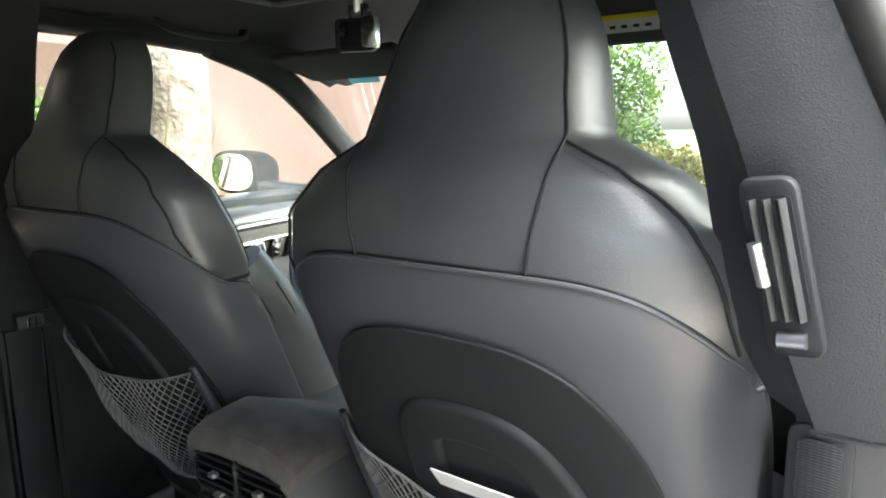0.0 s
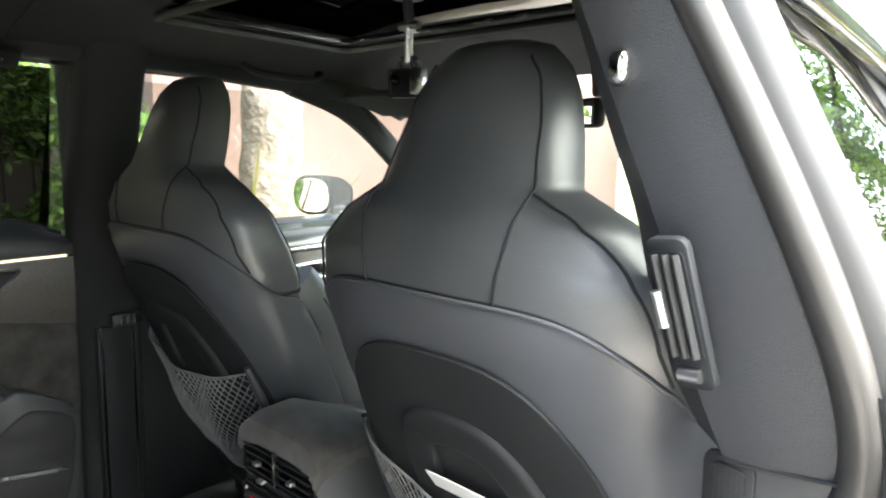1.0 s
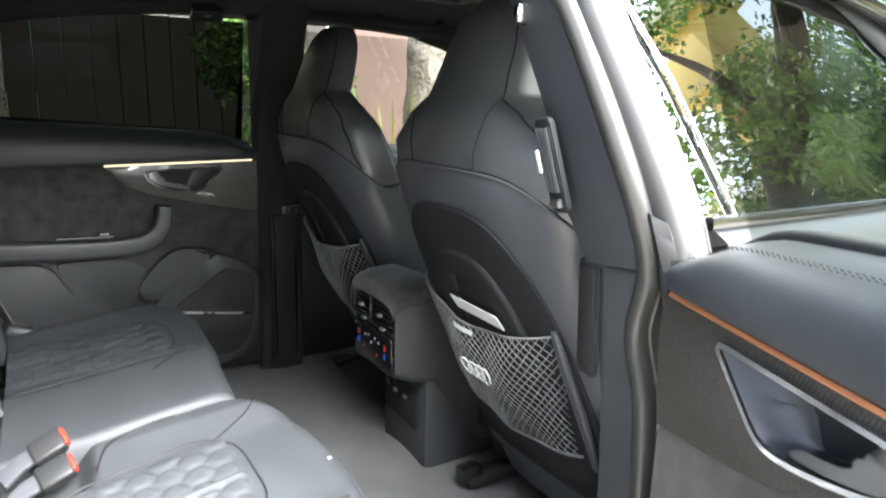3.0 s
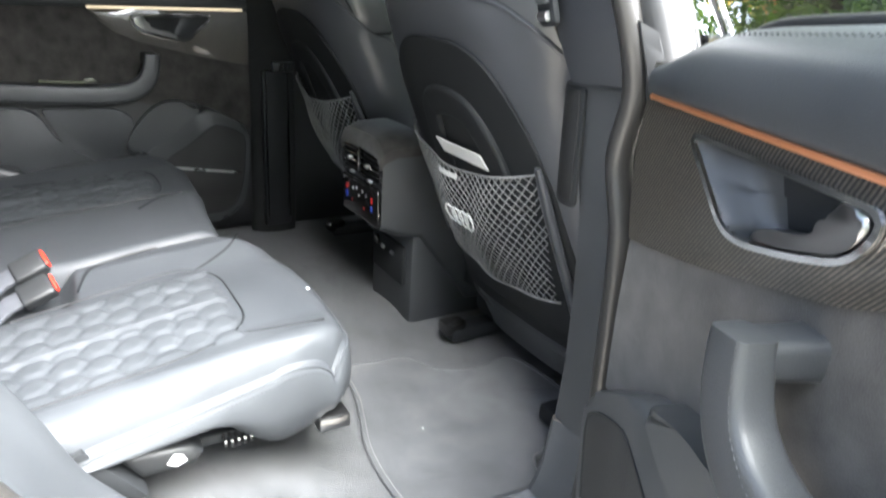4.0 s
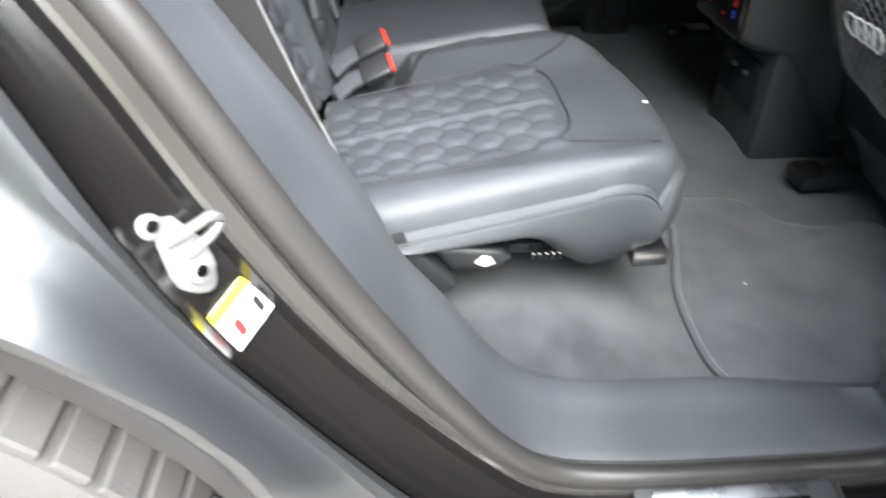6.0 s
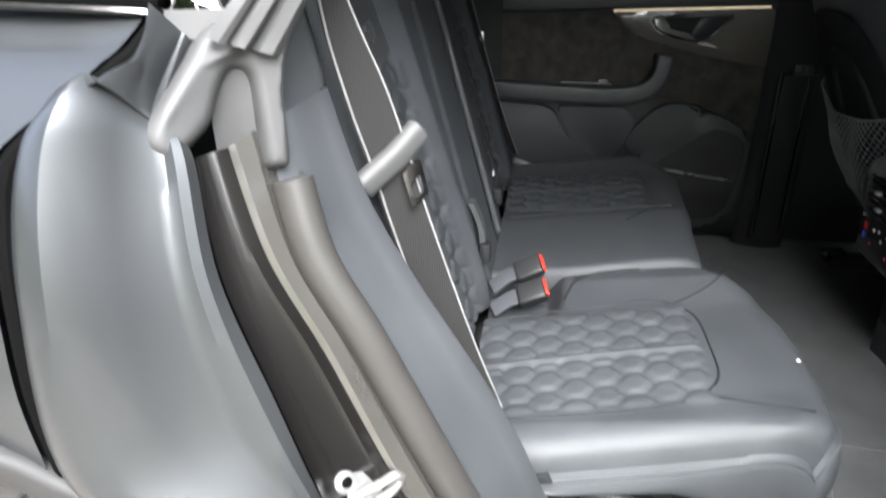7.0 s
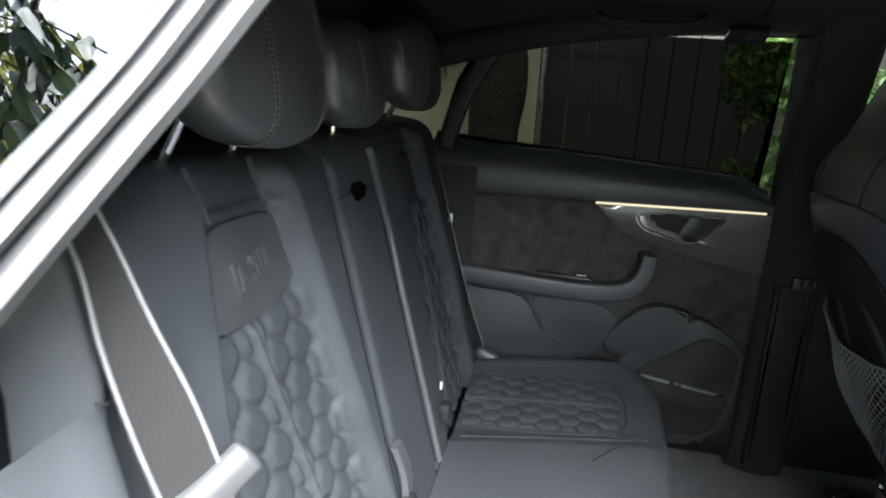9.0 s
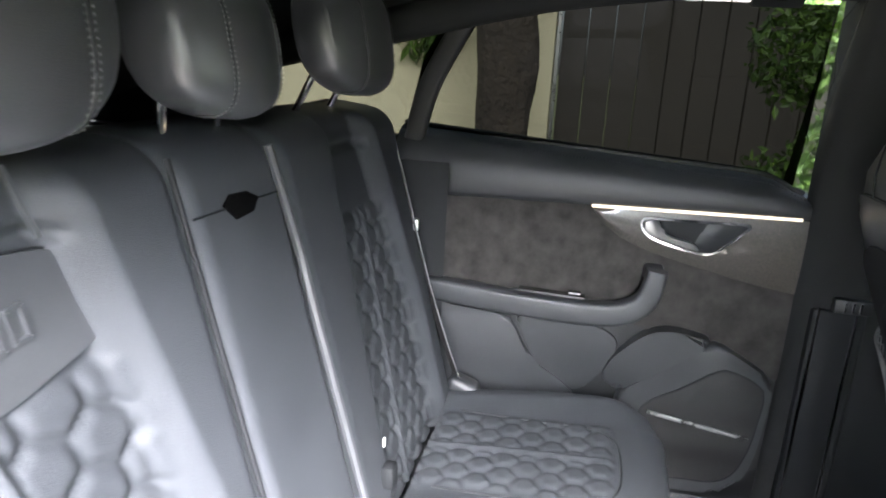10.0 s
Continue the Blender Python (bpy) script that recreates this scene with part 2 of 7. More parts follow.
STONE = surface("sandstone_brick", (0.34, 0.26, 0.16), (0.46, 0.37, 0.25), 0.9, grain=80, wear=5, bump=0.4, depth=0.004)
PAVING = surface("pale_concrete", (0.30, 0.275, 0.235), (0.46, 0.43, 0.38), 0.9, grain=120, wear=2.5, bump=0.5, depth=0.004)
SOIL = surface("grassy_soil", (0.06, 0.07, 0.025), (0.14, 0.16, 0.06), 1.0, grain=30, wear=1.5, bump=0.6, depth=0.02)
BARK = surface("pale_bark", (0.055, 0.040, 0.029), (0.20, 0.168, 0.132), 0.95, grain=20, wear=7, bump=1.0, depth=0.03, rough_var=0.03)
BARK_DARK = surface("dark_bark", (0.018, 0.014, 0.011), (0.055, 0.044, 0.034), 0.95, grain=26, wear=7, bump=1.0, depth=0.03)
LEAF = leaf_mat("leaf_green", (0.035, 0.075, 0.014), (0.13, 0.22, 0.035))
LEAF_HEDGE = leaf_mat("hedge_leaf", (0.03, 0.065, 0.010), (0.085, 0.15, 0.022))
# Leaf colour lowered to draw foliage as backlit silhouettes.
LEAF_SILHOUETTE = leaf_mat("silhouette_leaf", (0.010, 0.022, 0.006), (0.026, 0.045, 0.012), 0.12)
LEAF_OLIVE = leaf_mat("olive_leaf", (0.09, 0.10, 0.02), (0.24, 0.22, 0.05))
SPEAKER = weave("speaker_mesh", 0.004, 0.018, 130, 0.6, 0, bump=0.6)

# ---- building helpers ----
BASE = {}


def thing(name, base, label, category, group="", kind=""):
    """The Empty of a thing, standing at its base."""
    ob = new(name)
    ob.empty_display_size = 0.05
    ob.location = base
    BASE[ob.name] = Matrix.Translation(base)
    return tagged(ob, label, category, group, kind)


def mesh_of(name, bm, material, smooth=True):
    bmesh.ops.recalc_face_normals(bm, faces=bm.faces)
    me = bpy.data.meshes.new(name)
    bm.to_mesh(me)
    bm.free()
    me.materials.append(material)
    me.polygons.foreach_set("use_smooth", [smooth] * len(me.polygons))
    return me


def part(name, bm, material, parent=None, label="", smooth=True, sharp=35):
    """One mesh, in world metres, under a thing or a part."""
    me = mesh_of(name, bm, material, smooth)
    if smooth and sharp:
        me.set_sharp_from_angle(angle=radians(sharp))
    ob = new(name, me)
    if parent:
        ob.parent = parent
        ob.matrix_parent_inverse = BASE.get(parent.name, Matrix()).inverted()
    return tagged(ob, label)


def V(*a):
    return Vector(a)


def catmull(pts, n=8, closed=False):
    """A smooth line through the points, n steps to a span."""
    p = [Vector(q) for q in pts]
    k = len(p)
    out = []
    for i in range(k if closed else k - 1):
        a, b, c, d = (p[(i + j) % k] if closed else p[min(max(i + j, 0), k - 1)] for j in (-1, 0, 1, 2))
        for s in range(n):
            t = s / n
            out.append(0.5 * ((2 * b) + (c - a) * t + (2 * a - 5 * b + 4 * c - d) * t * t + (3 * b - a - 3 * c + d) * t ** 3))
    if not closed:
        out.append(p[-1].copy())
    return out


def lerp(x, xs, ys):
    return float(np.interp(x, xs, ys))


def sheet(rows, close_u=False, close_v=False, caps=False):
    """Faces between rows of points."""
    bm = bmesh.new()
    vs = [[bm.verts.new(p) for p in r] for r in rows]
    nr, nc = len(vs), len(vs[0])
    for i in range(nr if close_v else nr - 1):
        for j in range(nc if close_u else nc - 1):
            a, b, c, d = vs[i][j], vs[i][(j + 1) % nc], vs[(i + 1) % nr][(j + 1) % nc], vs[(i + 1) % nr][j]
            try:
                bm.faces.new((a, b, c, d))
            except ValueError:
                pass
    if caps:
        bm.faces.new(vs[0])
        bm.faces.new(list(reversed(vs[-1])))
    return bm


def slab(rows, back):
    """A sheet with thickness: back(p) gives the point behind p; the rim is closed."""
    bm = bmesh.new()
    f = [[bm.verts.new(p) for p in r] for r in rows]
    g = [[bm.verts.new(back(Vector(p))) for p in r] for r in rows]
    nr, nc = len(rows), len(rows[0])
    for i in range(nr - 1):
        for j in range(nc - 1):
            bm.faces.new((f[i][j], f[i][j + 1], f[i + 1][j + 1], f[i + 1][j]))
            bm.faces.new((g[i][j], g[i + 1][j], g[i + 1][j + 1], g[i][j + 1]))
    for i in range(nr - 1):
        bm.faces.new((f[i][0], f[i + 1][0], g[i + 1][0], g[i][0]))
        bm.faces.new((f[i][-1], g[i][-1], g[i + 1][-1], f[i + 1][-1]))
    for j in range(nc - 1):
        bm.faces.new((f[0][j], g[0][j], g[0][j + 1], f[0][j + 1]))
        bm.faces.new((f[-1][j], f[-1][j + 1], g[-1][j + 1], g[-1][j]))
    return bm


def circle(r, n=8, ry=None):
    return [(r * math.cos(2 * math.pi * i / n), (ry or r) * math.sin(2 * math.pi * i / n)) for i in range(n)]


def rrect(w, h, r, n=3):
    """Outline of a rounded rectangle."""
    out = []
    for cx, cy, a0 in ((w / 2 - r, h / 2 - r, 0), (-w / 2 + r, h / 2 - r, 90), (-w / 2 + r, -h / 2 + r, 180), (w / 2 - r, -h / 2 + r, 270)):
        for i in range(n + 1):
            a = radians(a0 + 90 * i / n)
            out.append((cx + r * math.cos(a), cy + r * math.sin(a)))
    return out


def sweep(pts, prof, closed=False, up=(0, 0, 1), scale=None, caps=True):
    """A profile (across, along up) drawn along a line."""
    pts = [Vector(p) for p in pts]
    k = len(pts)
    rows = []
    up = Vector(up)
    for i, p in enumerate(pts):
        a = pts[(i - 1) % k] if closed or i else pts[0]
        b = pts[(i + 1) % k] if closed or i < k - 1 else pts[-1]
        t = (b - a).normalized()
        side = t.cross(up)
        if side.length < 1e-4:
            side = t.cross(Vector((0.3, 1, 0.2)))
        side.normalize()
        nrm = side.cross(t)
        s = scale[i] if scale else 1.0
        rows.append([p + side * (u * s) + nrm * (v * s) for u, v in prof])
    return sheet(rows, close_u=True, close_v=closed, caps=caps and not closed)


def box(c, size, r=0.004, seg=2, m=None):
    """A block with rounded edges, about c, turned by m."""
    bm = bmesh.new()
    bmesh.ops.create_cube(bm, size=1)
    for v in bm.verts:
        v.co = Vector((v.co.x * size[0], v.co.y * size[1], v.co.z * size[2]))
    if r:
        bmesh.ops.bevel(bm, geom=bm.edges[:], offset=min(r, min(size) * 0.49), segments=seg, profile=0.5, affect="EDGES")
    if m is not None:
        bmesh.ops.transform(bm, matrix=m, verts=bm.verts)
    bmesh.ops.translate(bm, verts=bm.verts, vec=Vector(c))
    return bm


def prism(outline, depth, at, r=0.002, seg=2, n0=0.0):
    """An outline (u, v) with depth, its front edge rounded; at(u, v, n) gives the place."""
    bm = bmesh.new()
    lo = [bm.verts.new((u, v, 0)) for u, v in outline]
    hi = [bm.verts.new((u, v, depth)) for u, v in outline]
    k = len(outline)
    bm.faces.new(list(reversed(lo)))
    top = bm.faces.new(hi)
    for i in range(k):
        bm.faces.new((lo[i], lo[(i + 1) % k], hi[(i + 1) % k], hi[i]))
    if r:
        bmesh.ops.bevel(bm, geom=list(top.edges), offset=r, segments=seg, profile=0.5, affect="EDGES")
    for v in bm.verts:
        v.co = at(v.co.x, v.co.y, v.co.z + n0)
    return bm


def join(*bms):
    """One bmesh out of several."""
    out = bmesh.new()
    for b in bms:
        me = bpy.data.meshes.new("tmp")
        b.to_mesh(me)
        b.free()
        out.from_mesh(me)
        bpy.data.meshes.remove(me)
    return out


def ring_hole(outer, inner, depth, at, r=0.0):
    """A frame: the strip between two outlines of as many points, with depth."""
    rows = [[at(u, v, 0) for u, v in outer], [at(u, v, depth) for u, v in outer], [at(u, v, depth) for u, v in inner], [at(u, v, 0) for u, v in inner]]
    return sheet(rows, close_u=True, close_v=True)


def grow(outline, d):
    """The outline moved out by d along its corners."""
    k = len(outline)
    area = sum(outline[i][0] * outline[(i + 1) % k][1] - outline[(i + 1) % k][0] * outline[i][1] for i in range(k))
    sg = 1 if area > 0 else -1
    out = []
    for i in range(k):
        a, b, c = Vector(outline[i - 1]), Vector(outline[i]), Vector(outline[(i + 1) % k])
        e, f = (b - a).normalized(), (c - b).normalized()
        n = Vector((e.y + f.y, -e.x - f.x))
        n = n.normalized() if n.length > 1e-6 else Vector((e.y, -e.x))
        out.append(tuple(b + n * d * sg / max(0.5, math.cos(e.angle(f) / 2) if e.length and f.length else 1)))
    return out


def resample(outline, n, closed=True):
    """n points at even steps along the outline."""
    p = [Vector(q) for q in outline] + ([Vector(outline[0])] if closed else [])
    d = [0.0]
    for a, b in zip(p, p[1:]):
        d.append(d[-1] + (b - a).length)
    out = []
    for i in range(n):
        s = d[-1] * i / (n if closed else n - 1)
        j = min(max(int(np.searchsorted(d, s, "right")) - 1, 0), len(p) - 2)
        t = (s - d[j]) / max(d[j + 1] - d[j], 1e-9)
        out.append(tuple(p[j].lerp(p[j + 1], t)))
    return out


def smooth_outline(pts, n, span=4):
    return [(p[0], p[1]) for p in resample(catmull([(u, v, 0) for u, v in pts], span, True), n)]


def hexes(u, v, w, h):
    """0 on the seams between hexagons of width w and height h, 1 at their middles."""
    best = []
    j0 = round(v / (h * 0.75))
    for j in (j0 - 1, j0, j0 + 1):
        off = 0.5 * (j % 2)
        i0 = round(u / w - off)
        for i in (i0 - 1, i0, i0 + 1):
            du, dv = (u - (i + off) * w) / w, (v - j * h * 0.75) / h
            best.append(max(abs(du) * 2, abs(du) + abs(dv) * 1.72))
    best.sort()
    return min(1.0, max(0.0, (best[1] - best[0]) * 1.4))


def stitches(pts, parent, step=0.006, size=(0.0035, 0.0009, 0.0009), material=None, name="stitching"):
    """A row of single stitches along a line, in one mesh."""
    line = resample(pts, max(2, int(sum((Vector(b) - Vector(a)).length for a, b in zip(pts, pts[1:])) / step)), closed=False)
    verts, faces = [], []
    for a, b in zip(line, line[1:]):
        a, b = Vector(a), Vector(b)
        t = (b - a).normalized() * size[0] * 0.5
        s = t.cross(Vector((0.2, 0.3, 1))).normalized() * size[1]
        n = t.cross(s).normalized() * size[2]
        c, k = (a + b) / 2, len(verts)
        verts += [c - t, c + s * 0.7, c + n * 0.9, c - s * 0.7, c - n * 0.9, c + t]
        faces += [(k, k + 1, k + 2), (k, k + 2, k + 3), (k, k + 3, k + 4), (k, k + 4, k + 1), (k + 5, k + 2, k + 1), (k + 5, k + 3, k + 2), (k + 5, k + 4, k + 3), (k + 5, k + 1, k + 4)]
    bm = bmesh.new()
    vs = [bm.verts.new(v) for v in verts]
    for f in faces:
        bm.faces.new([vs[i] for i in f])
    return part(name, bm, material or STITCH, parent)

# ---- the street and garden round the car ----
def leaf_cloud(name, centres, count, size, material, parent=None, seed=1, droop=0.3, aspect=0.5):
    """Many small folded leaves strewn in ellipsoid clumps (x, y, z, rx, ry, rz), denser towards their skins."""
    rng = np.random.default_rng(seed)
    verts, faces = [], []
    w = np.array([c[3] * c[4] * c[5] for c in centres]) ** (2 / 3)
    pick = rng.choice(len(centres), count, p=w / w.sum())
    for i in range(count):
        c = centres[pick[i]]
        d = rng.normal(size=3)
        d /= np.linalg.norm(d)
        rad = rng.uniform(0.25, 1.0) ** 0.45 * (1 + 0.12 * math.sin(9 * d[0] + 7 * d[2]))
        p = np.array(c[:3]) + d * rad * np.array(c[3:6])
        a = rng.normal(size=3)
        a[2] -= droop
        a /= np.linalg.norm(a)
        b = np.cross(a, rng.normal(size=3))
        b /= np.linalg.norm(b) + 1e-9
        n = np.cross(a, b)
        s = size * rng.uniform(0.6, 1.3)
        k = len(verts)
        verts += [p, p + a * s * 0.5 + b * s * aspect * 0.5 + n * s * 0.08, p + a * s, p + a * s * 0.5 - b * s * aspect * 0.5 + n * s * 0.08]
        faces += [(k, k + 1, k + 2), (k, k + 2, k + 3)]
    me = bpy.data.meshes.new(name)
    me.from_pydata([tuple(v) for v in verts], [], faces)
    me.materials.append(material)
    ob = new(name, me)
    if parent:
        ob.parent = parent
        ob.matrix_parent_inverse = BASE.get(parent.name, Matrix()).inverted()
    return ob


def limb(pts, r0, r1, n=12, rough=0.12, seed=0):
    """A tapered, uneven branch or trunk through the points."""
    line = catmull(pts, 8)
    rows = []
    for i, p in enumerate(line):
        t = (line[min(i + 1, len(line) - 1)] - line[max(i - 1, 0)]).normalized()
        s = t.cross(Vector((0.9, 0.1, 0.3))).normalized()
        u = s.cross(t)
        f = i / (len(line) - 1)
        r = r0 + (r1 - r0) * f
        rows.append([p + (s * math.cos(a) + u * math.sin(a)) * r * (1 + rough * noise.noise(Vector((math.cos(a) * 1.5, math.sin(a) * 1.5, i * 0.35 + seed)))) for a in [2 * math.pi * j / n for j in range(n)]])
    return sheet(rows, close_u=True, caps=True)


def tree(base, trunk_pts, r0, r1, branches, clumps, count, size, bark, leaf, label, seed):
    ob = thing("tree", base, label, "tree", kind="")
    part("trunk", limb(trunk_pts, r0, r1, 18, 0.25, seed), bark, ob)
    for k, b in enumerate(branches):
        part("branch", limb(b, r1 * 0.6, r1 * 0.12, 8, 0.15, seed + k), bark, ob)
    leaf_cloud("crown", clumps, count, size, leaf, ob, seed)
    return ob


ground = part("ground", sheet([[V(sx * a, sy * b, 0) for sx, a in [(-1, 400), (-1, 60), (-1, 12), (1, 12), (1, 60), (1, 400)]] for sy, b in [(-1, 400), (-1, 60), (-1, 14), (1, 14), (1, 60), (1, 400)]]), SOIL)
tagged(ground, "grassy bare soil round the parked car", "ground", kind="structure")
pavement = thing("pavement", (1.5, 0, 0), "pale worn concrete driveway slabs under the car", "pavement", kind="structure")
_slab = mesh_of("paving_slab", box((0, 0, 0), (1.19, 1.19, 0.05), 0.01, 1), PAVING)
for i in range(-3, 4):
    for j in range(-5, 6):
        s = new("paving_slab", _slab)
        s.parent = pavement
        s.matrix_parent_inverse = BASE[pavement.name].inverted()
        s.location = (i * 1.2 + 0.4, j * 1.2, 0.012 + 0.004 * ((i * 7 + j * 3) % 3))
        s.rotation_euler = (0, 0, radians(0.3 * ((i * 5 + j) % 3 - 1)))

# the wall along the driver's side and the cream wall behind
wall_left = part("wall_left", box((-4.55, 5.65, 2.0), (0.25, 7.6, 4.0), 0.01), WALL_PINK)
tagged(wall_left, "tall plain brown-pink plastered garden wall", "wall", kind="structure")
wall_rear = part("wall_rear", box((-4.60, -5.76, 1.8), (0.28, 10.0, 3.6), 0.01), WALL_CREAM)
tagged(wall_rear, "cream plastered garden wall with a hanging plant", "wall", kind="structure")
gate = thing("gate", (-4.5, 0.75, 0), "tall closed dark brown boarded gate in the garden wall", "gate")
for k in range(13):
    part("board", box((-4.52 + 0.004 * (k % 2), -0.62 + 0.19 * k, 1.8), (0.05, 0.186, 3.6), 0.006, 1), GATE, gate)
part("gate_post", box((-4.50, -0.735, 1.8), (0.08, 0.028, 3.6), 0.003, 1), SATIN, gate)

# Crown clumps over the car are unseen, added to shade the wall side.
tree((-2.62, 1.76, 0), [(-2.60, 1.74, -0.1), (-2.59, 1.73, 0.8), (-2.61, 1.75, 1.6), (-2.66, 1.78, 2.6), (-2.75, 1.9, 4.2)], 0.20, 0.15,
     [[(-2.70, 1.85, 3.4), (-2.2, 1.3, 4.3), (-1.6, 0.8, 4.9)], [(-2.70, 1.85, 3.6), (-3.1, 2.6, 4.5), (-3.2, 3.3, 5.2)]],
     [(-2.2, 1.9, 5.9, 1.8, 1.8, 1.4), (-0.7, -2.4, 5.8, 1.4, 1.6, 1.1), (-0.6, 0.1, 5.8, 1.4, 1.6, 1.1), (-0.6, 2.4, 5.8, 1.4, 1.6, 1.1), (-0.6, 4.7, 5.9, 1.4, 1.6, 1.1), (-0.7, 7.0, 5.9, 1.5, 1.6, 1.1), (-2.4, 4.6, 6.1, 1.5, 1.8, 1.2)], 24000, 0.16, BARK, LEAF,
     "pale flaking-bark tree beside the garden wall, crown spread to shade it", 3)
tree((-3.7, -1.02, 0), [(-3.7, -1.02, -0.1), (-3.7, -1.02, 1.0), (-3.72, -1.03, 2.2), (-3.75, -1.08, 3.6)], 0.20, 0.17,
     [[(-3.75, -1.05, 3.2), (-3.3, -1.3, 4.2), (-3.0, -1.8, 4.8)]],
     [(-3.8, -1.0, 5.0, 1.5, 1.6, 1.0)], 2500, 0.14, BARK_DARK, LEAF,
     "dark rough-barked tree standing against the garden wall", 5)


def blades(name, base, count, length, width, material, label, seed):
    """A rosette of long pointed leaves."""
    rng = np.random.default_rng(seed)
    bms = []
    for k in range(count):
        a, t, ln = rng.uniform(0, 6.28), rng.uniform(0.12, 0.6), length * rng.uniform(0.6, 1.1)
        d, side = Vector((math.cos(a), math.sin(a), 0)), Vector((-math.sin(a), math.cos(a), 0))
        rows = []
        for i in range(7):
            f = i / 6
            p = Vector(base) + d * (ln * t * f * (0.6 + 0.6 * f)) + Vector((0, 0, ln * f * (1 - 0.25 * t * f)))
            w = width * (1 - f) ** 0.7 * 0.5 + 0.001
            rows.append([p - side * w, p + d * w * 0.35, p + side * w])
        bms.append(sheet(rows))
    return tagged(part(name, join(*bms), material), label, "plant", kind="stuff")


blades("agave", (-2.35, 1.35, 0), 26, 1.45, 0.05, LEAF_OLIVE, "yellow-green sword-leaved plant at the foot of the tree", 4)
blades("agave", (3.05, 6.2, 2.55), 22, 1.5, 0.06, LEAF_OLIVE, "tall sword-leaved plant in the raised garden bed", 8)
hedge = tagged(leaf_cloud("hedge", [(-2.35, 0.32 + 0.115 * (k % 6), 0.25 + 0.22 * (k // 2 % 7), 0.20, 0.16, 0.24) for k in range(14)], 7000, 0.05, LEAF_HEDGE, seed=7),
               "bright green small-leaved hedge beside the car", "hedge", kind="stuff")
tagged(leaf_cloud("hanging_plant", [(-4.38, -1.47 - 0.14 * k, 1.95 - 0.10 * (k % 3), 0.10, 0.14, 0.30) for k in range(4)], 420, 0.16, LEAF, seed=9, droop=1.8, aspect=0.28),
       "long-leaved green plant hanging over the cream wall", "plant", kind="stuff")

# bushes and trees on the open side
# The four from y 3.6 to -2.8 are raised to block low light.
bush_spots = [(4.3, 7.0, 2.6, 0.9, 0.7, 1.4), (5.1, 7.5, 3.0, 0.9, 0.7, 1.4), (3.4, 7.2, 2.3, 0.8, 0.7, 1.3), (6.2, 8.4, 3.6, 1.1, 0.8, 1.6), (4.9, 7.9, 2.6, 1.0, 0.9, 1.9), (3.3, 8.0, 2.4, 1.1, 0.8, 1.9), (2.1, 8.2, 2.6, 1.0, 0.8, 1.9), (4.3, 9.6, 3.2, 1.2, 0.8, 2.0), (3.6, 5.4, 0.7, 0.9, 0.9, 0.8), (5.4, 3.6, 1.4, 1.1, 1.2, 1.5), (6.0, 1.6, 1.5, 1.0, 1.2, 1.6), (6.2, -0.6, 1.6, 1.1, 1.3, 1.7), (6.4, -2.8, 1.6, 1.2, 1.4, 1.7),
              (6.0, -5.0, 1.0, 1.3, 1.4, 1.1), (4.6, -7.0, 1.0, 1.4, 1.3, 1.1), (2.0, -8.2, 1.0, 1.6, 1.2, 1.1), (-1.85, 8.6, 0.70, 0.55, 0.55, 0.50), (-2.75, 9.2, 1.05, 0.60, 0.60, 0.65), (-3.3, 10.4, 2.1, 0.7, 0.8, 1.1)]
for k, (x, y, z, a, b, c) in enumerate(bush_spots):
    sub = [(x + 0.5 * a * math.sin(2.4 * i + k), y + 0.5 * b * math.cos(1.9 * i + k), z + 0.35 * c * math.sin(1.3 * i + k), a * 0.62, b * 0.62, c * 0.62) for i in range(6)]
    o = leaf_cloud("bush", sub, 3600, 0.10, (LEAF, LEAF_OLIVE, LEAF_HEDGE)[k % 3], seed=20 + k)
    tagged(o, ("leafy green garden bush beside the driveway", "olive-yellow garden bush beside the driveway", "bright green rounded garden bush")[k % 3], "bush", "garden bushes", "stuff")

# the big leaning trunk in front of the house
tree((4.4, 6.6, 0), [(4.45, 6.6, -0.1), (4.30, 6.5, 1.6), (3.85, 6.5, 3.2), (3.25, 6.5, 4.1), (2.5, 6.5, 4.6), (1.9, 6.6, 5.2)], 0.36, 0.20,
     [[(3.4, 6.5, 4.0), (3.5, 6.3, 5.0), (3.9, 6.2, 5.9)], [(2.6, 6.5, 4.5), (2.1, 6.0, 4.7), (1.7, 5.6, 4.9)]],
     [(2.0, 6.2, 5.9, 1.1, 1.1, 0.6), (3.9, 6.2, 6.5, 1.1, 1.1, 0.6), (1.6, 5.6, 5.0, 0.6, 0.6, 0.4), (4.6, 5.8, 5.6, 0.8, 0.8, 0.9), (2.6, 5.8, 3.5, 1.0, 0.8, 0.7), (1.9, 5.4, 2.9, 0.9, 0.7, 0.7), (4.3, 5.6, 4.1, 0.6, 0.7, 0.5)], 6500, 0.13, BARK_DARK, LEAF,
     "old dark-barked tree with a strongly leaning trunk", 31)
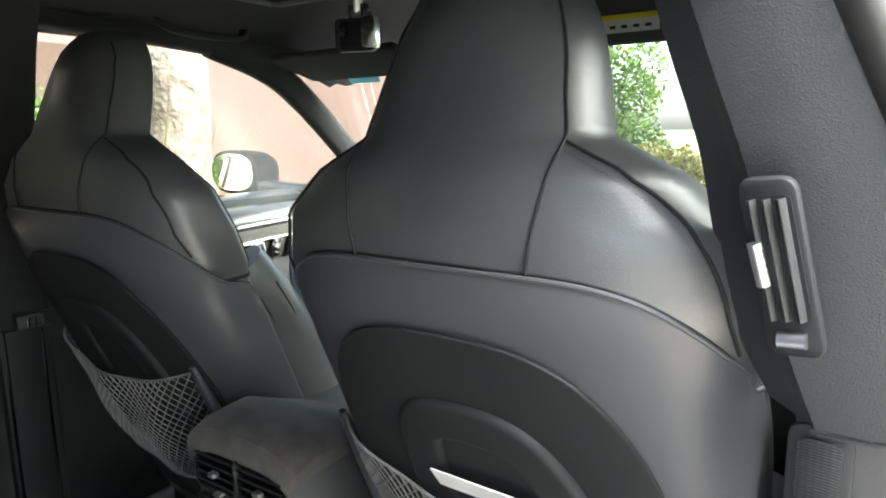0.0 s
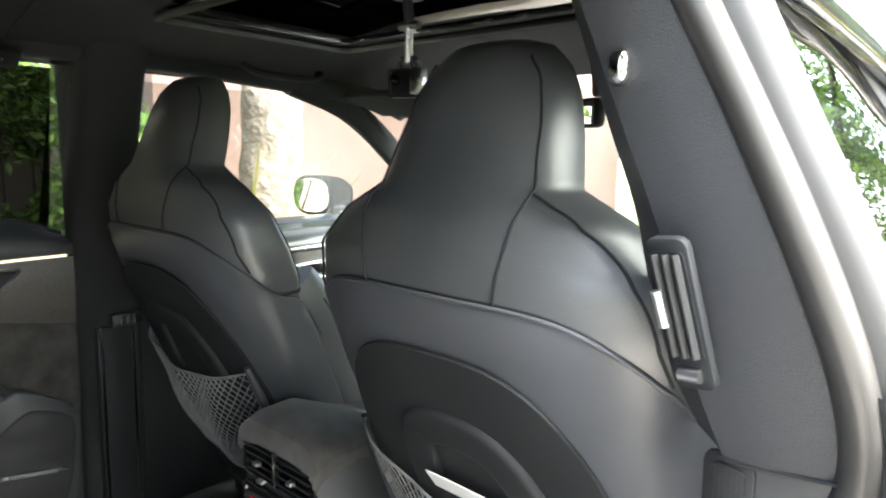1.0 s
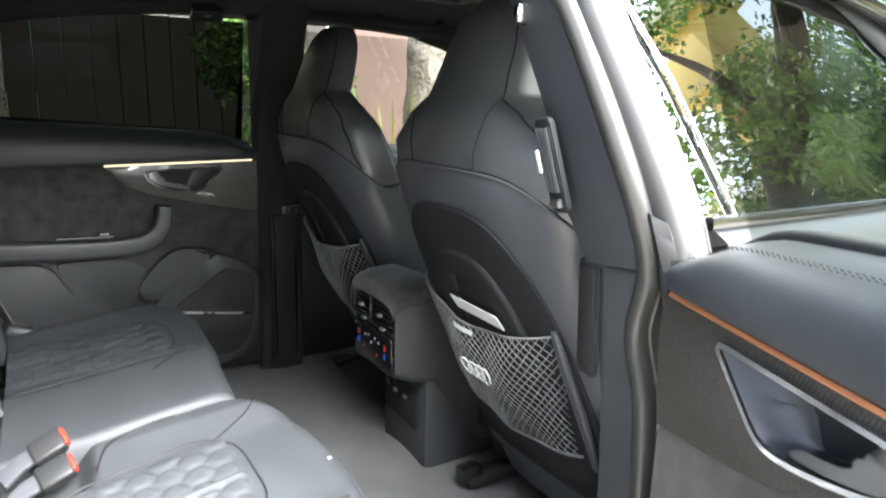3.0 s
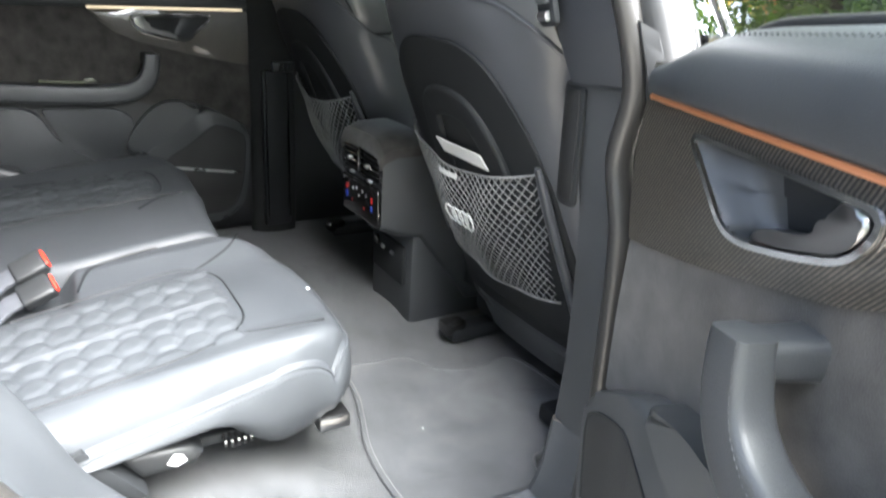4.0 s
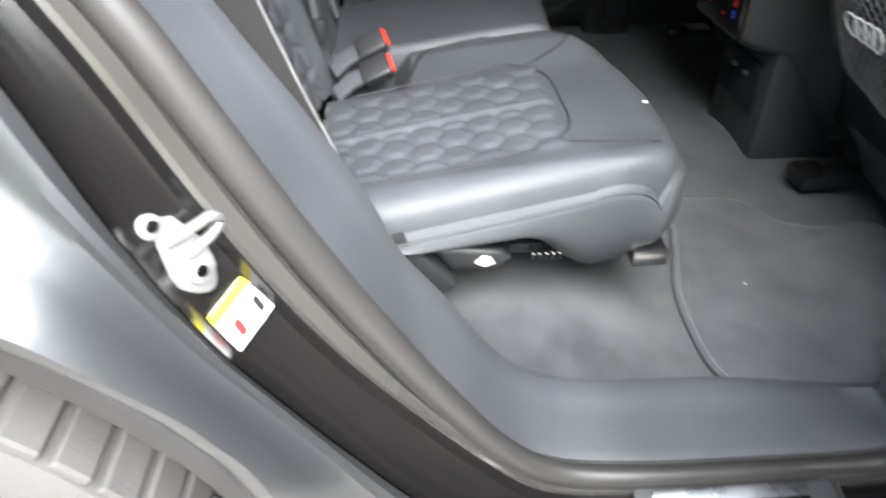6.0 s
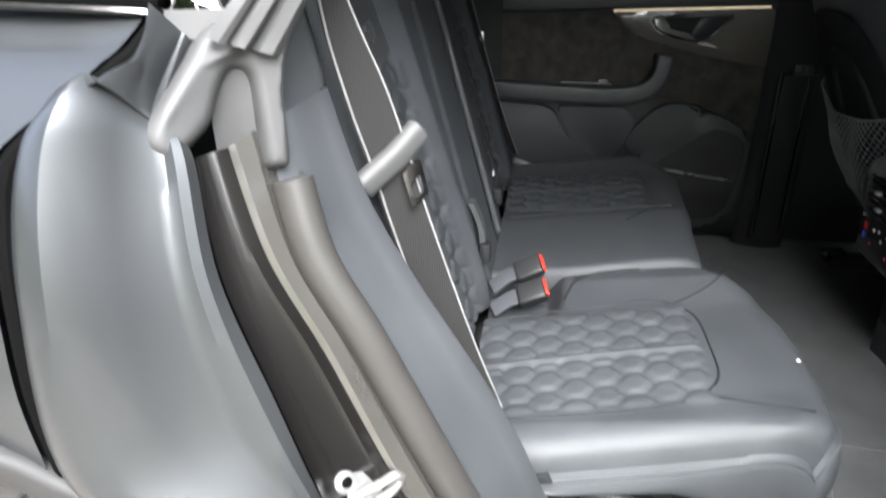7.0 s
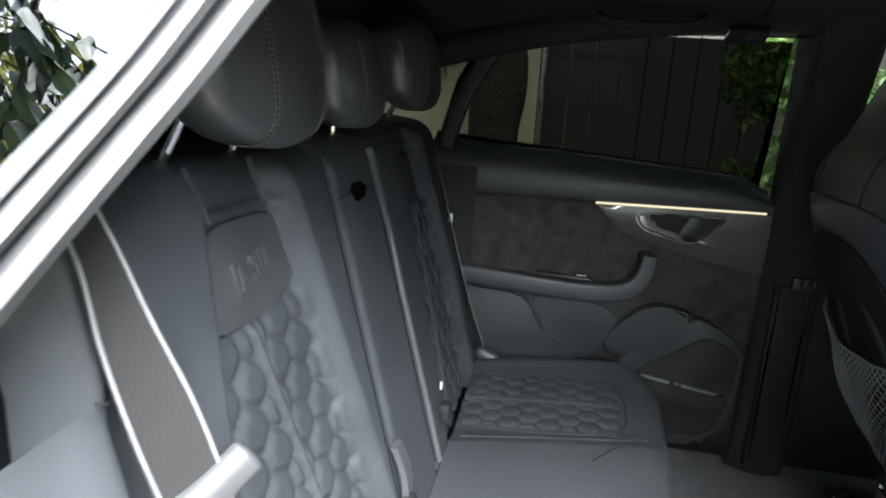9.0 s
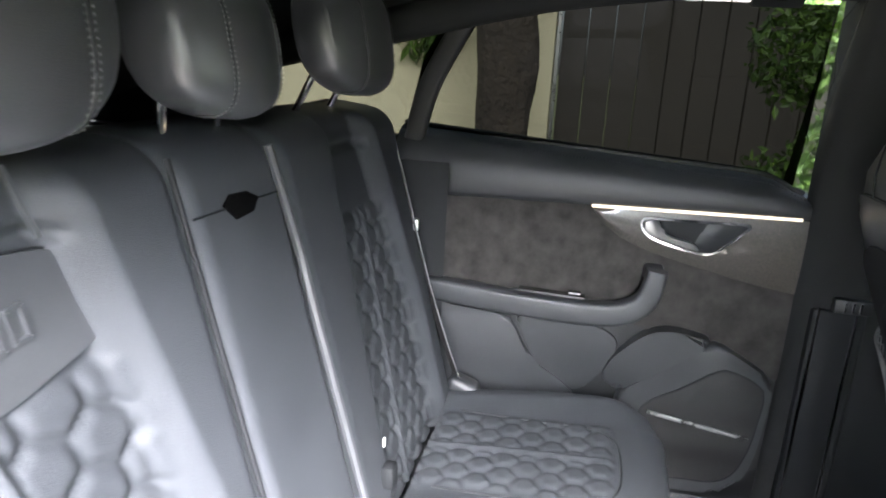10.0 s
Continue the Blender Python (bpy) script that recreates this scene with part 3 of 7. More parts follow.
# (x, y, lean, height of the fork, crown spread, leaves, leaf size, leaf)
for k, (x, y, lean, h, w, n, s, leaf) in enumerate([(1.6, 10.6, 0.4, 3.6, 1.1, 5000, 0.13, LEAF_HEDGE), (3.1, 8.8, 0.2, 4.2, 1.2, 12000, 0.13, LEAF),  (6.0, -4.5, -0.2, 4.6, 1.2, 20000, 0.13, LEAF_OLIVE), (5.0, -5.3, 0.2, 4.2, 1.3, 20000, 0.13, LEAF_OLIVE), (8.2, -2.4, -0.3, 4.4, 1.3, 12000, 0.13, LEAF_HEDGE), (4.2, -8.2, 0.3, 5.6, 1.5, 10000, 0.13, LEAF_SILHOUETTE), (8.8, 4.4, 0.3, 3.8, 1.4, 6000, 0.15, LEAF), (4.2, -6.0, 0.0, 4.5, 1.3, 16000, 0.13, LEAF_OLIVE)]):
    tree((x, y, 0), [(x, y, -0.1), (x + 0.1 * lean, y, 1.0), (x + 0.5 * lean, y + 0.2, 2.0), (x + lean, y + 0.3, h)], 0.24, 0.14,
         [[(x + lean, y + 0.3, h - 0.4), (x + lean - 1.0 * w, y - 0.6, h + 0.5), (x + lean - 1.7 * w, y - 1.0, h + 0.9)], [(x + lean, y + 0.3, h - 0.6), (x + lean + 0.9 * w, y + 1.0, h + 0.6), (x + lean + 1.3 * w, y + 1.7, h + 1.0)]],
         [(x + lean, y, h + 0.9, 1.3 * w, 1.4 * w, 0.8 * w), (x + lean - 1.5 * w, y - 1.0, h + 0.7, 1.0 * w, 1.0 * w, 0.6 * w), (x + lean + 1.2 * w, y + 1.5 * w, h + 0.8, 1.1 * w, 1.2 * w, 0.7 * w), (x + lean - 0.4, y + 1.6 * w, h + 0.3, 0.9 * w, 0.9 * w, 0.6 * w),
          (x + lean + 0.3, y - 1.5 * w, h + 0.2, 1.0 * w, 1.0 * w, 0.7 * w), (x + lean, y + 0.2, h - 0.5, 1.0 * w, 1.2 * w, 0.6 * w)], n, s, BARK_DARK, leaf,
         "leafy garden tree with a dark trunk and open crown", 40 + k)

# near branch hanging beside the rear wing
near = thing("tree", (4.6, -4.4, 0), "slender tree with a low branch of large leaves darkened as if backlit", "tree")
part("trunk", limb([(4.6, -4.4, -0.1), (4.5, -4.3, 1.4), (4.2, -4.0, 2.8), (3.7, -3.4, 3.9)], 0.13, 0.07, 14, 0.15, 2), BARK_DARK, near)
rng_l = random.Random(12)
twigs = []
main = catmull([(3.7, -3.4, 3.90), (2.9, -2.85, 3.72), (2.25, -2.35, 3.42), (1.75, -1.95, 3.12)], 8)
part("branch", limb([tuple(p) for p in main[::8]] + [tuple(main[-1])], 0.05, 0.010, 8, 0.1, 3), BARK_DARK, near)
lv, lf = [], []
side_branch = catmull([(2.9, -2.85, 3.72), (2.6, -2.3, 3.85), (2.35, -1.85, 3.80), (2.1, -1.55, 3.60)], 8)
part("branch", limb([tuple(p) for p in side_branch[::8]] + [tuple(side_branch[-1])], 0.03, 0.008, 8, 0.1, 4), BARK_DARK, near)
for k in range(60):
    p0 = main[rng_l.randrange(8, len(main))] if k % 5 < 3 else side_branch[rng_l.randrange(3, len(side_branch))]
    dirn = Vector((rng_l.uniform(-0.8, 0.5), rng_l.uniform(-0.7, 0.9), rng_l.uniform(-1.0, 0.2))).normalized()
    ln = rng_l.uniform(0.25, 0.6)
    tip = p0 + dirn * ln + Vector((0, 0, -0.12 * ln))
    twigs.append(sweep([p0, p0.lerp(tip, 0.5) + Vector((0, 0, 0.03)), tip], circle(0.004, 5), caps=False))
    for j in range(6):
        f = 0.25 + 0.75 * j / 5
        q = p0.lerp(tip, f) + Vector((0, 0, 0.03 * math.sin(math.pi * f)))
        a = (dirn + Vector((rng_l.uniform(-0.9, 0.9), rng_l.uniform(-0.9, 0.9), rng_l.uniform(-1.3, 0.0)))).normalized()
        b = a.cross(Vector((rng_l.uniform(-1, 1), rng_l.uniform(-1, 1), rng_l.uniform(-0.4, 0.4)))).normalized()
        n = a.cross(b)
        s = rng_l.uniform(0.11, 0.19)
        c0 = len(lv)
        shape = ((0.0, 0.0), (0.22, 0.20), (0.5, 0.26), (0.78, 0.15), (1.0, 0.0))
        for u, w in shape:
            for sg in (-1, 0, 1):
                lv.append(q + a * (u * s) + b * (w * s * sg) + n * (0.05 * s * abs(sg) - 0.15 * s * u * u))
        for r in range(4):
            for c in range(2):
                lf.append((c0 + 3 * r + c, c0 + 3 * r + c + 1, c0 + 3 * r + c + 4, c0 + 3 * r + c + 3))
part("twigs", join(*twigs), BARK_DARK, near)
tagged(bpy.data.objects["twigs"], kind="stuff")
me = bpy.data.meshes.new("leaves")
me.from_pydata([tuple(v) for v in lv], [], lf)
me.materials.append(LEAF_SILHOUETTE)
ob = new("leaves", me)
ob.parent = near
ob.matrix_parent_inverse = BASE[near.name].inverted()
tagged(ob, "large pointed leaves darkened as if backlit", kind="stuff")

# ochre house beyond the garden
house = thing("house", (5.2, 11.0, 0), "tall ochre house with orange shutter and stone piers", "house")
part("wall", box((5.45, 11.7, 4.6), (1.5, 1.2, 9.2), 0.03), WALL_YELLOW, house)
part("wall", box((7.9, 11.75, 2.5), (3.4, 1.2, 5.0), 0.03), WALL_YELLOW, house)
part("roof", box((5.45, 11.5, 9.35), (1.9, 2.0, 0.3), 0.05), WALL_CREAM, house)
part("roof", box((7.9, 11.5, 5.12), (3.7, 2.0, 0.24), 0.05), WALL_CREAM, house)
part("balcony", box((5.85, 10.85, 7.95), (1.5, 0.6, 1.1), 0.05), WALL_YELLOW, house)
part("shutter", box((5.72, 11.06, 6.95), (0.42, 0.12, 0.9), 0.02), ORANGE, house, "orange wooden shutter")
for k in range(9):
    part("stone", box((5.30, 11.05, 6.50 + 0.10 * k), (0.40, 0.14, 0.092), 0.010, 1), STONE, house)
for k in range(7):
    part("stone", box((5.15, 11.05, 5.05 + 0.10 * k), (0.8, 0.14, 0.092), 0.010, 1), STONE, house)
wf = part("window", box((4.95, 11.05, 6.05), (0.42, 0.12, 0.55), 0.02), WHITE_MARK, house)
for sx in (-0.1, 0.1):
    part("pane", box((4.95 + sx, 10.97, 6.05), (0.17, 0.03, 0.44), 0.005), GLOSS_BLACK, wf)

# ---- the car's body ----
car = thing("car", (0, -0.2, 0), "dark grey metallic car with its rear side door open", "car")

# lines round the rear door opening, from the rear corner down, along the sill and up the middle pillar
INNER = [(0.655, -0.835, 1.183), (0.660, -0.800, 1.078), (0.664, -0.752, 0.985), (0.668, -0.672, 0.857), (0.670, -0.626, 0.770), (0.672, -0.595, 0.695), (0.674, -0.552, 0.636), (0.677, -0.473, 0.520), (0.680, -0.400, 0.470), (0.684, -0.300, 0.457), (0.688, -0.154, 0.455),
         (0.715, 0.020, 0.457), (0.735, 0.052, 0.500), (0.746, 0.063, 0.620), (0.748, 0.065, 0.753), (0.741, 0.060, 0.940), (0.730, 0.050, 1.040), (0.719, 0.040, 1.125), (0.693, 0.020, 1.200), (0.668, 0.000, 1.313), (0.637, -0.020, 1.409), (0.598, -0.050, 1.535)]
SEAL = [(0.790, -0.826, 1.186), (0.809, -0.800, 1.075), (0.815, -0.755, 0.989), (0.822, -0.690, 0.857), (0.823, -0.648, 0.775), (0.824, -0.600, 0.690), (0.825, -0.552, 0.610), (0.826, -0.482, 0.510), (0.832, -0.410, 0.463), (0.840, -0.300, 0.455), (0.842, -0.154, 0.453),
        (0.842, 0.010, 0.457), (0.838, 0.050, 0.500), (0.833, 0.064, 0.620), (0.830, 0.065, 0.753), (0.822, 0.062, 0.940), (0.800, 0.058, 1.040), (0.820, 0.048, 1.130), (0.818, 0.028, 1.200), (0.792, 0.006, 1.288), (0.736, -0.018, 1.420), (0.680, -0.048, 1.542)]
FLANGE = [(0.826, -0.854, 1.170), (0.843, -0.826, 1.083), (0.850, -0.782, 0.996), (0.852, -0.735, 0.883), (0.850, -0.688, 0.781), (0.850, -0.640, 0.700), (0.850, -0.585, 0.625), (0.850, -0.500, 0.522), (0.854, -0.425, 0.462), (0.858, -0.300, 0.451), (0.860, -0.154, 0.449), (0.862, 0.010, 0.452), (0.868, 0.065, 0.495), (0.870, 0.085, 0.620)]
RIDGE = [(0.864, -0.863, 1.172), (0.886, -0.847, 1.085), (0.897, -0.812, 0.985), (0.906, -0.778, 0.890), (0.910, -0.735, 0.790), (0.914, -0.690, 0.720), (0.920, -0.642, 0.655), (0.926, -0.560, 0.550), (0.938, -0.460, 0.465), (0.945, -0.320, 0.430), (0.948, -0.154, 0.425), (0.948, 0.010, 0.425), (0.945, 0.090, 0.445), (0.935, 0.115, 0.560)]
CPOST_IN = [(0.786, -0.822, 1.235), (0.750, -0.790, 1.300), (0.680, -0.732, 1.400), (0.618, -0.668, 1.500), (0.588, -0.560, 1.568), (0.580, -0.400, 1.600), (0.590, -0.200, 1.598), (0.640, -0.060, 1.560)]
CPOST_OUT = [(0.836, -0.848, 1.252), (0.808, -0.817, 1.300), (0.724, -0.768, 1.400), (0.652, -0.705, 1.512), (0.622, -0.575, 1.590), (0.616, -0.400, 1.625), (0.628, -0.200, 1.624), (0.690, -0.050, 1.580)]
WHEEL_Y, WHEEL_Z = -1.22, 0.45


def arch(phi, x=0.955, r=0.538):
    return (x, WHEEL_Y + r * math.sin(radians(phi)), WHEEL_Z + r * math.cos(radians(phi)))


OUTER = [(0.905, -0.967, 1.190), (0.938, -0.975, 1.090), (0.952, -0.968, 0.935), arch(42), arch(51), arch(58), arch(65), arch(79), (0.962, -0.560, 0.400), (0.968, -0.340, 0.370), (0.972, -0.150, 0.365), (0.972, 0.010, 0.365), (0.972, 0.110, 0.380), (0.968, 0.150, 0.500)]


def band(a, b, i0, i1, bulge, n=5, span=6):
    """A band between two of the lines, bowed by bulge along its normal."""
    A, B = catmull(a[i0:i1], span), catmull(b[i0:i1], span)
    rows = []
    for k, (p, q) in enumerate(zip(A, B)):
        t = (A[min(k + 1, len(A) - 1)] - A[max(k - 1, 0)])
        nrm = t.cross(q - p).normalized()
        if nrm.dot(Vector((0.8, -0.1, 0.55))) < 0:
            nrm.negate()
        rows.append([p.lerp(q, j / n) + nrm * bulge * math.sin(math.pi * j / n) for j in range(n + 1)])
    return sheet(rows)


def moulded(a, b, prof, span=8, facing=(0.8, -0.1, 0.55)):
    """A band between two lines with a moulded cross-section: prof lists (share across, height)."""
    A, B = catmull(a, span), catmull(b, span)
    rows = []
    for k, (p, q) in enumerate(zip(A, B)):
        t = (A[min(k + 1, len(A) - 1)] - A[max(k - 1, 0)])
        nrm = t.cross(q - p).normalized()
        if nrm.dot(Vector(facing)) < 0:
            nrm.negate()
        rows.append([p.lerp(q, f) + nrm * h for f, h in prof])
    return sheet(rows)


part("sill_trim", moulded(INNER[:14], SEAL[:14], [(-0.02, -0.030), (0.0, -0.004), (0.06, 0.010), (0.16, 0.015), (0.30, 0.010), (0.5, 0.008), (0.75, 0.006), (0.92, 0.0), (1.0, -0.012)]), SILL, car, "blue-grey grained plastic sill trim")
part("lower_pillar_trim", moulded(INNER[13:18], SEAL[13:18], [(-0.12, -0.035), (-0.05, -0.012), (0.0, 0.0), (0.1, 0.008), (0.5, 0.010), (0.85, 0.006), (1.0, -0.01)]), PLASTIC, car, "dark grained lower pillar trim")
part("pillar_trim", moulded(INNER[17:], SEAL[17:], [(-0.30, -0.035), (-0.06, -0.010), (0.0, 0.002), (0.06, 0.010), (0.4, 0.014), (0.8, 0.010), (0.94, 0.004), (1.0, -0.01)]), FABRIC, car, "dark grey woven pillar trim")
seam_line = [Vector(INNER[17]).lerp(Vector(SEAL[17]), i / 8) + Vector((0.002, -0.010 - 0.003 * math.sin(math.pi * i / 8), 0.001)) for i in range(8)]
part("trim_seam", sweep(seam_line, circle(0.0022, 6), up=(0, 1, 0)), SHELL_DARK, car)
seal_line = catmull(SEAL, 8)
part("door_seal", sweep(seal_line[4:], [(u * 1.15, v) for u, v in circle(0.0165, 12)], up=(1, 0, 0)), SEAL_RUBBER, car, "thick brown-grey rubber door seal")
part("seal_lip", sweep([p + Vector((-0.019, 0.0, 0.002)) for p in seal_line[4:]], circle(0.0035, 6), up=(1, 0, 0)), RUBBER_DARK, car)
part("door_flange", moulded(SEAL[:14], FLANGE, [(0.0, -0.012), (0.45, -0.004), (0.55, 0.002), (0.9, 0.004), (1.0, 0.0)]), PAINT_CREASE, car, "painted door flange tinted for the reflected ground")
# The channel's shade is put into its darker paint.
part("door_channel", moulded(FLANGE, RIDGE, [(0.0, 0.0), (0.04, 0.001), (0.10, -0.010), (0.25, -0.016), (0.5, -0.018), (0.75, -0.014), (0.92, -0.004), (1.0, 0.004)]), PAINT_SHADED, car, "painted door channel, darkened as if in shade")
part("rear_wing", moulded([(0.812, -0.876, 1.248), (0.824, -0.884, 1.230), (0.842, -0.888, 1.208), (0.856, -0.880, 1.190)] + RIDGE[:9], [(0.806, -0.898, 1.262), (0.832, -0.909, 1.241), (0.855, -0.918, 1.228), (0.880, -0.936, 1.210)] + OUTER[:9], [(0.0, 0.0), (0.05, 0.009), (0.11, 0.011), (0.17, 0.007), (0.24, 0.008), (0.45, 0.022), (0.66, 0.035), (0.78, 0.038), (0.88, 0.031), (0.95, 0.017), (1.0, 0.0)]), PAINT, car, "dark grey metallic rear wing edge")
part("outer_sill", moulded(RIDGE[8:], OUTER[8:], [(0.0, 0.004), (0.1, 0.008), (0.5, 0.012), (1.0, 0.0)]), PAINT_SHADED, car)

# the rear post: a wide moulded rubber and painted frame beside the quarter window
part("rear_post", moulded(CPOST_IN, CPOST_OUT, [(0.0, -0.012), (0.03, 0.002), (0.10, 0.011), (0.26, 0.014), (0.40, 0.009), (0.46, -0.001), (0.50, 0.000), (0.55, 0.008), (0.66, 0.011), (0.76, 0.007), (0.80, -0.002), (0.84, -0.002), (0.88, 0.005), (0.97, 0.004), (1.02, -0.006)], facing=(0.6, 0.75, 0.1)), POST, car, "pale reflecting moulded door post")
mid = catmull([(0.880, 0.105, 0.55), (0.874, 0.105, 0.80), (0.862, 0.100, 1.00), (0.846, 0.066, 1.17), (0.806, 0.040, 1.29), (0.752, 0.012, 1.41), (0.700, -0.018, 1.53), (0.668, -0.035, 1.58)], 8)
part("middle_post", sweep(mid, rrect(0.050, 0.060, 0.018), up=(0, -1, 0.2)), POST, car, "pale reflecting painted middle door post")
part("post_gap", sweep([p + Vector((0.012, 0.036, 0.0)) for p in mid[20:]], circle(0.004, 8), up=(0, -1, 0.2)), RUBBER_DARK, car)
part("pillar_corner", moulded([(0.822, 0.020, 1.215), (0.828, 0.032, 1.180), (0.832, 0.044, 1.145)], [(0.862, 0.066, 1.190), (0.880, 0.072, 1.160), (0.888, 0.078, 1.132)], [(0, -0.006), (0.15, 0.012), (0.5, 0.016), (0.85, 0.010), (1.0, -0.008)], facing=(0.6, -0.7, 0.3)), RUBBER, car, "grey moulded corner at the middle post")

# moulded corner piece where post and jamb meet
def corner_at(u, v, n):
    """On the plane of the moulded corner: u towards the front, v up, n outwards."""
    return V(0.798, -0.820, 1.148) + V(-0.621, 0.783, -0.039) * u + V(-0.129, -0.054, 0.990) * v + V(0.773, 0.620, 0.135) * n


mitten = smooth_outline([(-0.050, 0.108), (-0.068, 0.086), (-0.088, 0.062), (-0.104, 0.042), (-0.107, 0.030), (-0.099, 0.019), (-0.084, 0.018), (-0.066, 0.030), (-0.054, 0.042), (-0.047, 0.059), (-0.038, 0.074), (-0.028, 0.078), (-0.022, 0.069), (-0.020, 0.047), (-0.019, 0.026), (-0.018, 0.004),
                         (-0.014, -0.002), (0.000, -0.003), (0.005, 0.002), (0.006, 0.030), (0.006, 0.055), (0.010, 0.080), (0.019, 0.102), (0.030, 0.120), (0.010, 0.128), (-0.020, 0.122)], 110, 4)
rounds = []
for inset, n in ((0.0, -0.022), (0.0, -0.008), (0.0010, 0.000), (0.0030, 0.005), (0.0060, 0.0085), (0.0095, 0.0100)):
    rounds.append([corner_at(u, v, n + 0.022 * min(1.0, max(0.0, -u - 0.035) / 0.055)) for u, v in grow(mitten, -inset)])
mould = part("corner_moulding", sheet(rounds, close_u=True, caps=True), RUBBER, car, "grey moulded rubber corner piece, toned paler as if sunlit", sharp=70)
m1 = mould.modifiers.new("remesh", "REMESH")
m1.mode, m1.voxel_size, m1.use_smooth_shade = "VOXEL", 0.0016, True
m2 = mould.modifiers.new("smooth", "SMOOTH")
m2.factor, m2.iterations = 0.5, 14
part("corner_web", sheet([catmull([V(0.797, -0.830, z), V(0.806, -0.848, z), V(0.822, -0.866, z)], 4) for z in (1.230, 1.205, 1.18, 1.165)]), RUBBER, car)
part("corner_cover", slab([[V(0.802, -0.906, 1.270), V(0.814, -0.902, 1.254)], [V(0.806, -0.874, 1.271), V(0.818, -0.876, 1.251)], [V(0.808, -0.842, 1.272), V(0.805, -0.848, 1.246)]], lambda p: p - Vector((0.006, -0.004, 0.003))), POST, car, "pale grey cover below the quarter window")

# outside of the rear wing and its glass
GAP = [(0.800, -0.905, 1.268), (0.830, -0.915, 1.245), (0.850, -0.922, 1.235), (0.875, -0.938, 1.217), (0.905, -0.967, 1.191), (0.920, -0.974, 1.172), (0.931, -0.976, 1.140), (0.941, -0.976, 1.100), (0.950, -0.978, 1.010), (0.954, -0.968, 0.935)]
gap = catmull(GAP, 8)
edge0 = [Vector(p) for p in resample(gap, 29, False)]
rows = []
for i in range(26):
    y = -0.055 * i
    k = min(1.0, i / 6)
    row = []
    for j, p in enumerate(edge0):
        f = j / 28
        low = max(0.0, (f - 0.80) / 0.20)
        q = Vector((p.x + 0.022 * k * math.sin(math.pi * min(1, f * 1.2)), p.y * + y, p.z + 0.0026 * i * (1 - f)))
        q.y = (1 - k) * (p.y + y) + k * (-0.95 + y)
        if low > 0:
            zz = WHEEL_Z + math.sqrt(max(0.0, 0.545 ** 2 - (q.y - WHEEL_Y) ** 2))
            q.z = q.z * (1 - low * k) + max(zz, 0.80) * low * k
        row.append(q + Vector((0.004, -0.008, 0.002)) * (1 if i == 0 else 0))
    rows.append(row)
part("quarter_panel", sheet(rows), PAINT, car, "dark grey metallic quarter panel")
part("body_gap_seal", sweep([p + Vector((-0.002, 0.001, -0.001)) for p in gap], circle(0.0068, 8), up=(1, 0, 0)), BLACK_HOLE, car, "black body gap")
belt = [(0.798, -0.907, 1.278), (0.806, -0.97, 1.283), (0.825, -1.4, 1.305), (0.815, -1.9, 1.325)]
part("belt_moulding", sweep(catmull(belt, 6), rrect(0.02, 0.022, 0.006), up=(0, 0, 1)), BLACK_HOLE, car, "black belt moulding")
part("belt_strip", sweep([p + Vector((0.011, 0, -0.010)) for p in catmull(belt, 6)], circle(0.003, 6)), DARK_CHROME, car)
lo, hi = catmull([(0.800, -0.835, 1.262), (0.805, -1.2, 1.29), (0.80, -1.9, 1.32)], 6), catmull([(0.645, -0.715, 1.508), (0.645, -0.95, 1.55), (0.66, -1.7, 1.50)], 6)
part("quarter_window", sheet([[a.lerp(b, j / 6) + Vector((0.0015 * math.sin(math.pi * j / 6), 0, 0.001 * math.sin(math.pi * j / 6))) for j in range(7)] for a, b in zip(lo, hi)]), GLASS_OUT, car, "dark reflecting quarter window")

# wheel in its arch
wheel = part("wheel", sheet([[V(x, WHEEL_Y + r * math.sin(2 * math.pi * k / 48), WHEEL_Z - 0.01 + r * math.cos(2 * math.pi * k / 48)) for k in range(48)] for x, r in ((0.945, 0.05), (0.935, 0.27), (0.945, 0.30))], close_u=True), DARK_CHROME, car, "dark alloy wheel")
tyre_prof = [(0.945, 0.300), (0.965, 0.335), (0.962, 0.385), (0.945, 0.416), (0.92, 0.426), (0.71, 0.426), (0.685, 0.41), (0.67, 0.37), (0.68, 0.30)]
part("tyre", sheet([[V(x, WHEEL_Y + r * math.sin(2 * math.pi * k / 64), WHEEL_Z - 0.01 + r * math.cos(2 * math.pi * k / 64)) for k in range(64)] for x, r in tyre_prof], close_u=True), TYRE, wheel)
blocks = []
for k in range(56):
    a = 2 * math.pi * (k + 0.5) / 56
    for x0, x1, sk in ((0.88, 0.958, 0.012), (0.80, 0.872, -0.008), (0.71, 0.792, 0.010)):
        m = Matrix.Translation((-0.01, WHEEL_Y, WHEEL_Z - 0.01)) @ Matrix.Rotation(-a - sk, 4, "X") @ Matrix.Translation(((x0 + x1) / 2, 0, 0.4285))
        blocks.append(box((0, 0, 0), (x1 - x0, 0.038, 0.012), 0.003, 1, m))
part("tread", join(*blocks), TYRE, wheel)
tagged(bpy.data.objects["tread"], kind="stuff")
liner = [[V(x, WHEEL_Y + 0.53 * math.sin(radians(p)), WHEEL_Z + 0.53 * math.cos(radians(p))) for x in (0.55, 0.75, 0.945)] for p in range(-100, 101, 10)]
part("arch_liner", sheet(liner), SHELL_DARK, car)
part("arch_lip", sweep([arch(p, 0.955) for p in range(-90, 91, 6)], rrect(0.03, 0.022, 0.008), up=(1, 0, 0)), RUBBER_DARK, car)

# scuff plate, striker and sticker
def flat(u, v, n):
    return V(0.868 + v, -0.303 + u, 0.4555 - 0.30 * v + n)


